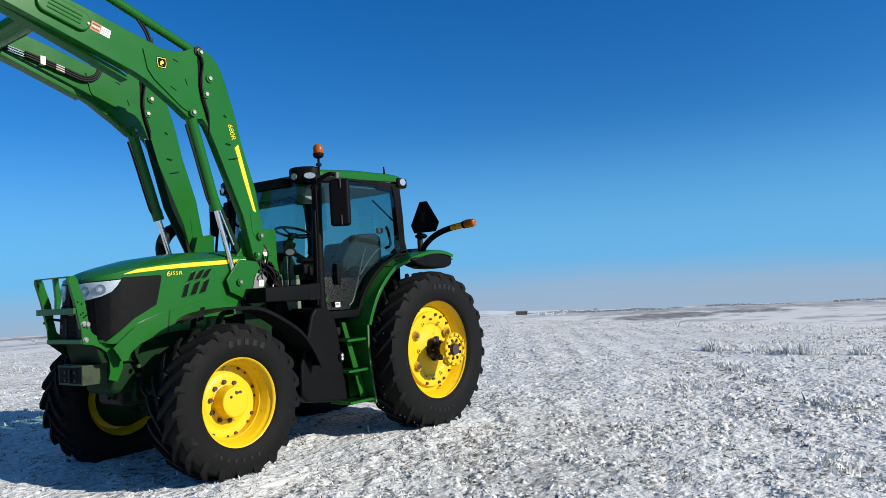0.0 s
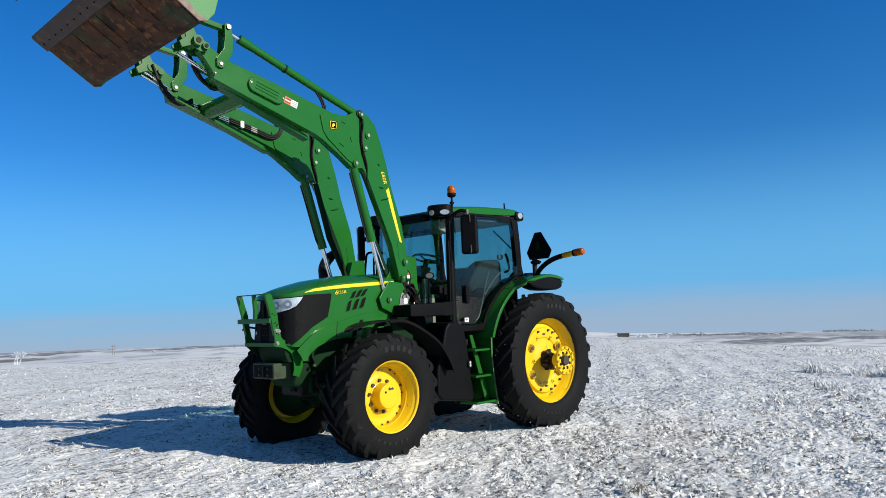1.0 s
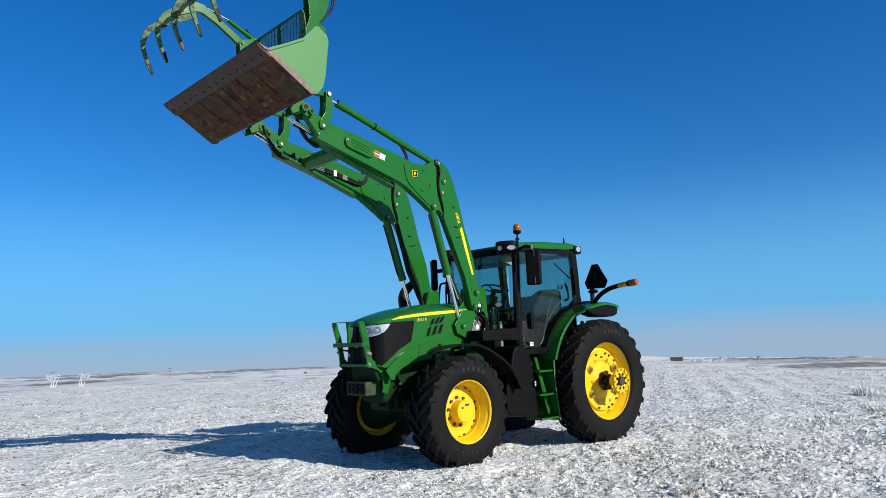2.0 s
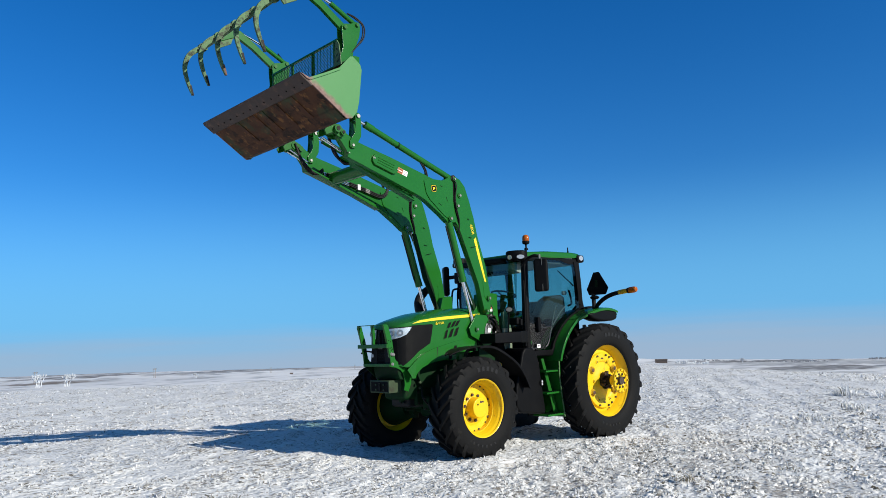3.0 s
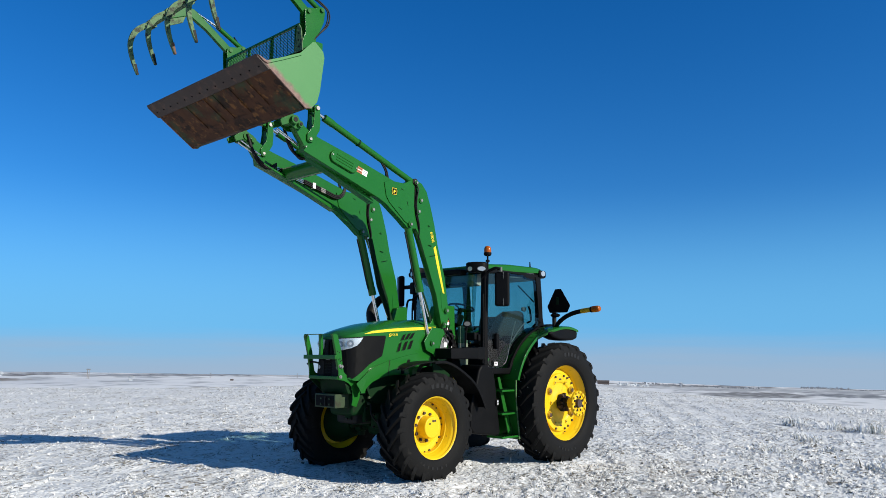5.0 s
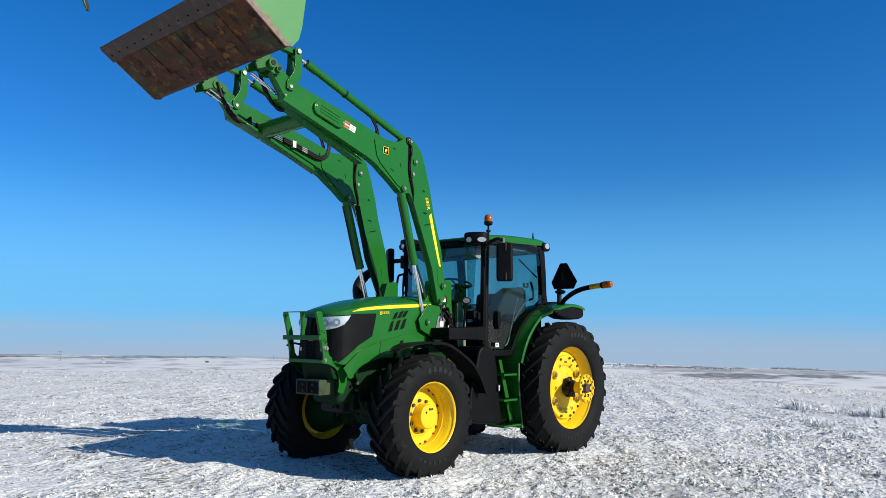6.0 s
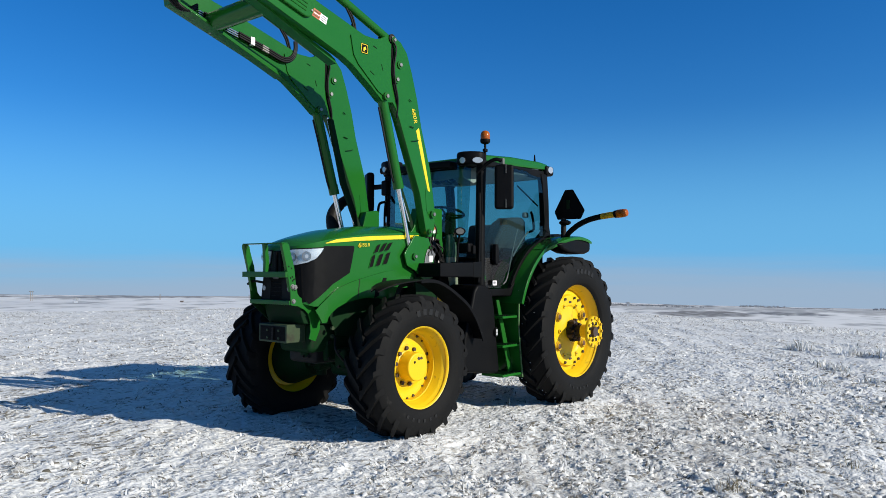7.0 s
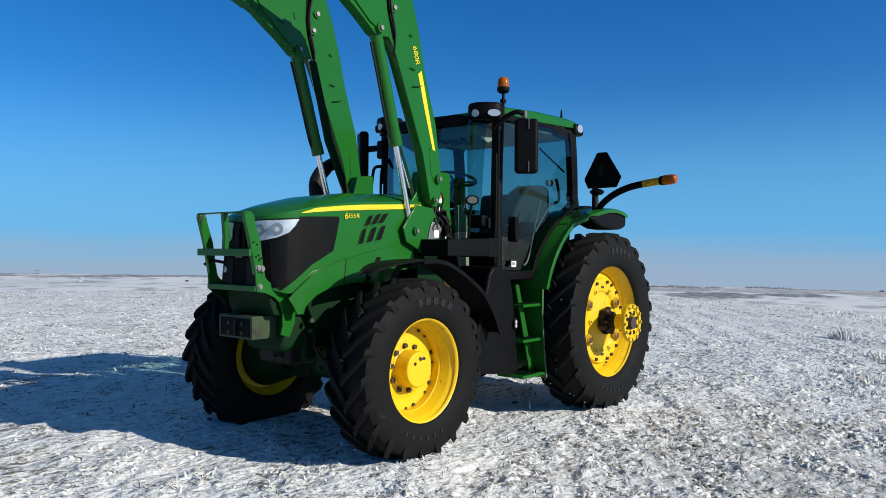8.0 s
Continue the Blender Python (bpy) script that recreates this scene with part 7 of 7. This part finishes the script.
# ---- stubble, weeds and what stands far off ----
def blade_field(name, spots, heights, widths, rng, lean, material, label, category, bend=0.5, low=0.0):
    """Frozen leaves and stalks: bent strips of two quads each, many to a mesh."""
    n = len(spots)
    x, y = spots[:, 0], spots[:, 1]
    z = height(x, y) - 0.006
    turn = rng.uniform(0, 2 * math.pi, n)
    tilt = low + rng.uniform(0, 1, n) ** 0.7 * (lean - low)
    dx, dy, dz = np.cos(turn) * np.sin(tilt), np.sin(turn) * np.sin(tilt), np.cos(tilt)
    face = turn + rng.uniform(0.6, 2.5, n)
    wx, wy = np.cos(face) * widths, np.sin(face) * widths
    over = tilt + bend * rng.uniform(0.2, 1.4, n)
    ex, ey, ez = np.cos(turn) * np.sin(over), np.sin(turn) * np.sin(over), np.cos(over)
    base = np.stack([x, y, z], -1)
    mid = base + np.stack([dx, dy, dz], -1) * (heights * 0.55)[:, None]
    tip = mid + np.stack([ex, ey, ez], -1) * (heights * 0.5)[:, None]
    w = np.stack([wx, wy, np.zeros(n)], -1)
    co = np.stack([base - w, base + w, mid + w * 0.9, mid - w * 0.9, tip + w * 0.25, tip - w * 0.25], 1).reshape(-1, 3)
    k = np.arange(n)[:, None] * 6
    quads = np.concatenate([k + [0, 1, 2, 3], k + [3, 2, 4, 5]], 1).reshape(-1, 4)
    me = bpy.data.meshes.new(name)
    me.vertices.add(len(co))
    me.vertices.foreach_set("co", co.ravel())
    me.loops.add(quads.size)
    me.loops.foreach_set("vertex_index", quads.ravel().astype(np.int32))
    me.polygons.add(len(quads))
    me.polygons.foreach_set("loop_start", (np.arange(len(quads)) * 4).astype(np.int32))
    me.update(calc_edges=True)
    me.materials.append(material)
    return tagged(new(name, me), label, category, "", "stuff")


def straw_mat(name, frost, low, share):
    """Straw and leaves: most of them coated with frost, the rest bare and darker."""
    m, n, l, p = node_mat(name)
    geo, ramp = n.new("ShaderNodeNewGeometry"), n.new("ShaderNodeValToRGB")
    e = ramp.color_ramp.elements
    e[0].position, e[0].color = 0.0, (*low, 1)
    e[1].position, e[1].color = 1.0, (*frost, 1)
    a = e.new(share)
    a.color = (*[0.6 * q + 0.4 * w for q, w in zip(low, frost)], 1)
    b = e.new(min(0.98, share + 0.08))
    b.color = (*[0.9 * w for w in frost], 1)
    l.new(geo.outputs["Random Per Island"], ramp.inputs[0])
    l.new(ramp.outputs[0], p.inputs["Base Color"])
    p.inputs["Roughness"].default_value = 0.85
    p.inputs["Specular IOR Level"].default_value = 0.2
    return m


STUBBLE = straw_mat("frosted_stubble", (0.68, 0.685, 0.69), (0.10, 0.09, 0.06), 0.25)
# Large dark share: bare leaves, plus flecks imitating shadows of small clumps
LITTER = straw_mat("frosted_and_dark_leaf", (0.72, 0.725, 0.725), (0.05, 0.046, 0.035), 0.42)
WEED = straw_mat("frosted_weed", (0.90, 0.89, 0.87), (0.16, 0.15, 0.09), 0.15)
rng = np.random.default_rng(4)


def spread(n, r0, r1, a0, a1):
    """Spots between two compass bearings about the middle of the field, denser near it."""
    r = np.exp(rng.uniform(math.log(r0), math.log(r1), n))
    a = np.radians(rng.uniform(a0, a1, n))
    return np.stack([HUB[0] + r * np.cos(a), HUB[1] + r * np.sin(a)], -1)


def pushed_to_rows(spots, pitch=0.76, pull=0.55):
    ca, sa = math.cos(ROW_TURN), math.sin(ROW_TURN)
    u, v = spots[:, 0] * ca + spots[:, 1] * sa, -spots[:, 0] * sa + spots[:, 1] * ca
    near = np.round(v / pitch) * pitch
    v = v + (near - v) * pull * rng.uniform(0, 1, len(v))
    return np.stack([u * ca - v * sa, u * sa + v * ca], -1)


def gathered(spots, least):
    """Keeps the spots on clumps, and a share of the others."""
    return spots[rng.uniform(0, 1, len(spots)) < least + (1 - least) * clumps(spots[:, 0], spots[:, 1]) ** 1.7]


def crust_lumps(spots, label):
    """Snow-crusted lumps and stalks lying about: small uneven ridges, each an island of its own."""
    n = len(spots)
    x, y = spots[:, 0], spots[:, 1]
    far = np.hypot(x - HUB[0], y - HUB[1])
    grow = np.clip(0.75 + far / 70, 0.8, 1.25)
    z = height(x, y)
    turn = rng.normal(ROW_TURN + 1.9, 0.8, n)
    half = 0.008 + 0.042 * rng.uniform(0, 1, n) ** 2.4
    half = half * grow
    wide = half * rng.uniform(0.13, 0.40, n)
    tall = wide * rng.uniform(0.35, 1.35, n) * (1.0 + 0.75 * np.clip((y - 0.8) / 2, 0, 1))
    d, e = np.stack([np.cos(turn), np.sin(turn)], -1), np.stack([-np.sin(turn), np.cos(turn)], -1)
    co = np.zeros((n, 6, 3))
    for k, (a, b, h) in enumerate(((-1, -1, 0), (-1, 1, 0), (1, 1, 0), (1, -1, 0), (-0.5, 0, 1), (0.55, 0, 1))):
        aa, bb = a + rng.uniform(-0.35, 0.35, n), b + rng.uniform(-0.5, 0.5, n)
        co[:, k, :2] = spots + d * (half * aa)[:, None] + e * (wide * bb)[:, None]
        co[:, k, 2] = z + np.where(h, tall * rng.uniform(0.3, 1.2, n), -0.012)
    i = np.arange(n)[:, None] * 6
    quads = np.concatenate([i + [0, 3, 5, 4], i + [2, 1, 4, 5]], 1).reshape(-1, 4)
    tris = np.concatenate([i + [1, 0, 4], i + [3, 2, 5]], 1).reshape(-1, 3)
    me = bpy.data.meshes.new("snow_crust")
    me.vertices.add(n * 6)
    me.vertices.foreach_set("co", co.ravel())
    loops = np.concatenate([quads.ravel(), tris.ravel()])
    me.loops.add(len(loops))
    me.loops.foreach_set("vertex_index", loops.astype(np.int32))
    starts = np.concatenate([np.arange(len(quads)) * 4, quads.size + np.arange(len(tris)) * 3])
    me.polygons.add(len(starts))
    me.polygons.foreach_set("loop_start", starts.astype(np.int32))
    me.update(calc_edges=True)
    me.materials.append(CRUST)
    return tagged(new("snow_crust", me), label, "snow crust", "", "stuff")


# Dark share holds soiled lumps and ones standing in for shadow
CRUST = straw_mat("crusted_snow_lump", (0.81, 0.81, 0.805), (0.10, 0.09, 0.07), 0.20)
spots = gathered(pushed_to_rows(spread(350000, 2.6, 56, -204, -82), 0.76, 0.35), 0.27)
crust_lumps(spots, "small snow-crusted lumps and stalks strewn over the field")
spots = gathered(pushed_to_rows(spread(140000, 2.6, 50, -204, -82), 0.76, 0.4), 0.2)
n = len(spots)
far = np.hypot(spots[:, 0] - HUB[0], spots[:, 1] - HUB[1])
grow = np.clip(0.85 + far / 40, 0.85, 1.7)
blade_field("leaf_litter", spots, rng.uniform(0.02, 0.08, n) * grow, rng.uniform(0.0022, 0.0065, n) * grow, rng, 1.55, LITTER, "curled frost-coated leaves and straw, with dark ones imitating small shadows", "leaf litter", 0.7, 0.7)
spots = gathered(pushed_to_rows(spread(60000, 2.6, 58, -204, -82)), 0.10)
n = len(spots)
far = np.hypot(spots[:, 0] - HUB[0], spots[:, 1] - HUB[1])
tall = rng.uniform(0.03, 0.075, n) * (0.8 + 0.7 * (rng.uniform(0, 1, n) > 0.985)) * np.clip(0.8 + far / 60, 0.8, 1.3)
blade_field("stubble", spots, tall, rng.uniform(0.003, 0.008, n) * np.clip(0.8 + far / 20, 0.9, 2.0), rng, 1.2, STUBBLE, "frost-coated straw and stubble poking through the snow", "stubble")


def weed_row(path, count, across, tall):
    """Separate bushy clumps of frosted weeds along a line, some of them low, with gaps between."""
    p = np.array(path)
    t = rng.uniform(0, len(p) - 1, count)
    clump = np.round(t * 1.7)
    size = lattice(clump, clump * 0, 53)
    t = np.clip((clump + rng.normal(0, 0.11, count) * (0.5 + size) + lattice(clump, clump * 0, 52) * 0.5) / 1.7, 0, len(p) - 1.001)
    i = t.astype(int)
    s = p[i] + (p[i + 1] - p[i]) * (t - i)[:, None] + rng.normal(0, across, (count, 2)) * (0.5 + size)[:, None]
    h = rng.uniform(0.25, 1.0, count) * tall * np.clip(1.5 * size - 0.2, 0.12, 1.1)
    return blade_field("weeds", s, h, rng.uniform(0.005, 0.013, count), rng, 0.8, WEED, "row of bushy frosted weeds standing in the snow", "weeds", 0.9)


weed_row([(-9.3, 1.1), (-9.2, 1.5), (-8.8, 2.0), (-8.7, 2.6), (-8.5, 3.2), (-8.6, 3.8), (-8.6, 4.6), (-8.4, 6.0), (-8.2, 7.5)], 1100, 0.08, 0.34)
weed_row([(-6.6, 2.3), (-5.2, 3.1), (-3.6, 4.1), (-2.0, 5.1), (-0.6, 6.0)], 1500, 0.07, 0.17)
weed_row([(-4.6, 2.2), (-2.6, 3.4), (-0.8, 4.6), (0.8, 5.6)], 700, 0.07, 0.12)
weed_row([(-19, -2), (-17.5, 3), (-16, 8), (-15, 12)], 900, 0.5, 0.24)


DRY = straw_mat("dry_grass_blade", (0.5, 0.44, 0.32), (0.11, 0.09, 0.045), 0.6)
for px, py, count in ((2.6, 3.8, 60), (4.6, 4.3, 26), (1.2, 4.4, 24), (5.5, 5.3, 20)):
    spots = np.stack([rng.normal(px, 0.06, count), rng.normal(py, 0.06, count)], -1)
    blade_field("grass_tuft", spots, rng.uniform(0.05, 0.14, count), rng.uniform(0.002, 0.004, count), rng, 1.2, DRY, "tuft of dry brown grass in the snow", "grass", 0.6)


def at_bearing(deg, r):
    x, y = HUB[0] + r * math.cos(radians(deg)), HUB[1] + r * math.sin(radians(deg))
    return Vector((x, y, float(land(np.array([x]), np.array([y]))[0])))


def frosty_tree(deg, r, tall, seed):
    rnd = random.Random(seed)
    base = at_bearing(deg, r)
    tree = thing("tree", base, "bare winter tree white with hoar frost, far across the field", "tree", "frosted trees")
    trunk, crown = bmesh.new(), bmesh.new()

    def grow(p, d, length, radius, depth):
        q = p + d * length
        bend = p + d * length * 0.5 + Vector((rnd.uniform(-1, 1), rnd.uniform(-1, 1), 0)) * length * 0.08
        add = tube([p, bend, q], [radius, radius * 0.85, radius * 0.68], 5 if depth < 2 else 3)
        add_to(trunk if depth < 2 else crown, add)
        if depth >= 5:
            return
        for _ in range(3 if depth < 3 else 2):
            side = Vector((rnd.uniform(-1, 1), rnd.uniform(-1, 1), rnd.uniform(0.0, 0.8))).normalized()
            grow(q, (d * 0.75 + side * 0.75).normalized(), length * rnd.uniform(0.55, 0.76), radius * 0.74, depth + 1)

    for k in range(4):
        lean = Vector((rnd.uniform(-0.3, 0.3), rnd.uniform(-0.3, 0.3), 1)).normalized()
        grow(base + Vector((0.35 * (k - 1.5), 0.2 * (k % 2), -0.1)), lean, tall * 0.24, tall * 0.022, 0)
    part("trunk", trunk, FROST, tree, "", 0)
    part("crown", crown, FROST, tree, "frosted branches", 0)


frosty_tree(-104.0, 190, 4.7, 3)
frosty_tree(-105.7, 194, 4.7, 8)
frosty_tree(-114.2, 320, 3.6, 5)
frosty_tree(-154.2, 900, 9, 6)
frosty_tree(-158.6, 1100, 7.5, 7)


def utility_pole(deg, r, tall):
    b = at_bearing(deg, r)
    pole = thing("utility_pole", b, "thin grey wooden power pole on the far snow", "pole", "power poles")
    across = Vector((math.cos(radians(deg + 65)), math.sin(radians(deg + 65)), 0))
    for k in (-0.5, 0.5):
        part("post", cyl(b + across * k + Vector((0, 0, -0.5)), b + across * k + Vector((0, 0, tall)), 0.16, 8, 0, 0.12), WOOD_GREY, pole)
    part("crossarm", cyl(b + across * -1.2 + Vector((0, 0, tall * 0.9)), b + across * 1.2 + Vector((0, 0, tall * 0.9)), 0.13, 6), WOOD_GREY, pole)
    for k in (-1.1, 0.0, 1.1):
        part("insulator", cyl(b + across * k + Vector((0, 0, tall * 0.9)), b + across * k + Vector((0, 0, tall * 0.9 + 0.5)), 0.1, 6), STEEL, pole)


for deg, r, tall in ((-104.0, 430, 6.0), (-111.5, 500, 6.0), (-119.6, 900, 6.0), (-125.8, 1100, 6.5)):
    utility_pole(deg, r, tall)


def far_shed(deg, r, long, deep, tall):
    b = at_bearing(deg, r)
    shed = thing("farm_shed", b, "low dark farm shed on the horizon under a snowy roof", "shed", "far farm buildings")
    turn = Matrix.Translation(b) @ Matrix.Rotation(radians(deg + 90), 4, "Z")
    bm = box((0, 0, tall * 0.4), (long, deep, tall * 0.8), 0.05)
    bmesh.ops.transform(bm, matrix=turn, verts=bm.verts)
    part("wall", bm, BARN, shed)
    bm = prism([(-deep * 0.56, tall * 0.78), (0, tall * 1.15), (deep * 0.56, tall * 0.78)], -long * 0.53, long * 0.53, 0.02, "yz")
    bmesh.ops.transform(bm, matrix=turn, verts=bm.verts)
    part("roof", bm, BARN, shed)
    for k in (-0.3, 0.1, 0.35):
        bm = box((long * k, -deep * 0.5, tall * 0.35), (long * 0.14, 0.1, tall * 0.55), 0.01)
        bmesh.ops.transform(bm, matrix=turn, verts=bm.verts)
        part("door", bm, WOOD_GREY, shed)


far_shed(-148.7, 420, 6.2, 4.0, 1.9)
far_shed(-121.06, 420, 1.8, 1.4, 0.7)


def shelter_belt(name, d0, d1, r, tall, count, material, label):
    """A far row of bare trees: many small uneven clumps on stems."""
    rnd = random.Random(int(-d0 * 10))
    bm = bmesh.new()
    for _ in range(count):
        d = rnd.uniform(d0, d1)
        p = at_bearing(d, r * rnd.uniform(0.97, 1.03))
        h = tall * rnd.uniform(0.35, 1.0)
        for k in range(4):
            c = p + Vector((rnd.uniform(-1, 1), rnd.uniform(-1, 1), 0)) * tall * 0.3 + Vector((0, 0, h * rnd.uniform(0.3, 0.95)))
            v = [bm.verts.new(c + Vector((rnd.uniform(-1, 1), rnd.uniform(-1, 1), rnd.uniform(-1, 1))) * h * 0.4) for _ in range(4)]
            for f in ((0, 1, 2), (0, 2, 3), (0, 3, 1), (1, 3, 2)):
                bm.faces.new([v[i] for i in f])
        add = [bm.verts.new(p + Vector((dx, 0, z))) for dx, z in ((-0.15, -0.5), (0.15, -0.5), (0.0, h))]
        bm.faces.new(add)
    ob = part(name, bm, material, None, "", 0)
    return tagged(ob, label, "tree line", "", "stuff")


# Twigs paled to grey-blue: air haze is put into their colour
TWIGS = surface("far_hazed_twigs", (0.17, 0.18, 0.20), (0.24, 0.25, 0.27), 0.9, 0, 0.05, 0.5, 0.6, 0)
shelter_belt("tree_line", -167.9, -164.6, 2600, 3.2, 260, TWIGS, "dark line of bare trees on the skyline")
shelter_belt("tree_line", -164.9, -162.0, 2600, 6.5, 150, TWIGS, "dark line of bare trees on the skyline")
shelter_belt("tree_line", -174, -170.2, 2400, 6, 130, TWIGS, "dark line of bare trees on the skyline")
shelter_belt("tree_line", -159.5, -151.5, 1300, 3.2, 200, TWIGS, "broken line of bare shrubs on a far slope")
shelter_belt("tree_line", -151.9, -149.6, 480, 2.2, 60, FROST, "frosted bushes beyond the field")


def grass_verge(d0, d1, rr, count):
    """Thin line of dry grass along the edge of the field."""
    d = np.radians(rng.uniform(d0, d1, count))
    r = rr * rng.normal(1, 0.004, count)
    s = np.stack([HUB[0] + r * np.cos(d), HUB[1] + r * np.sin(d)], -1)
    return blade_field("grass_verge", s, rng.uniform(0.02, 0.05, count), rng.uniform(0.01, 0.022, count), rng, 0.8, straw_mat("dry_grass", (0.5, 0.49, 0.47), (0.14, 0.13, 0.11), 0.5), "thin line of dry grass along the field edge", "grass")


grass_verge(-133, -116, 48, 7000)
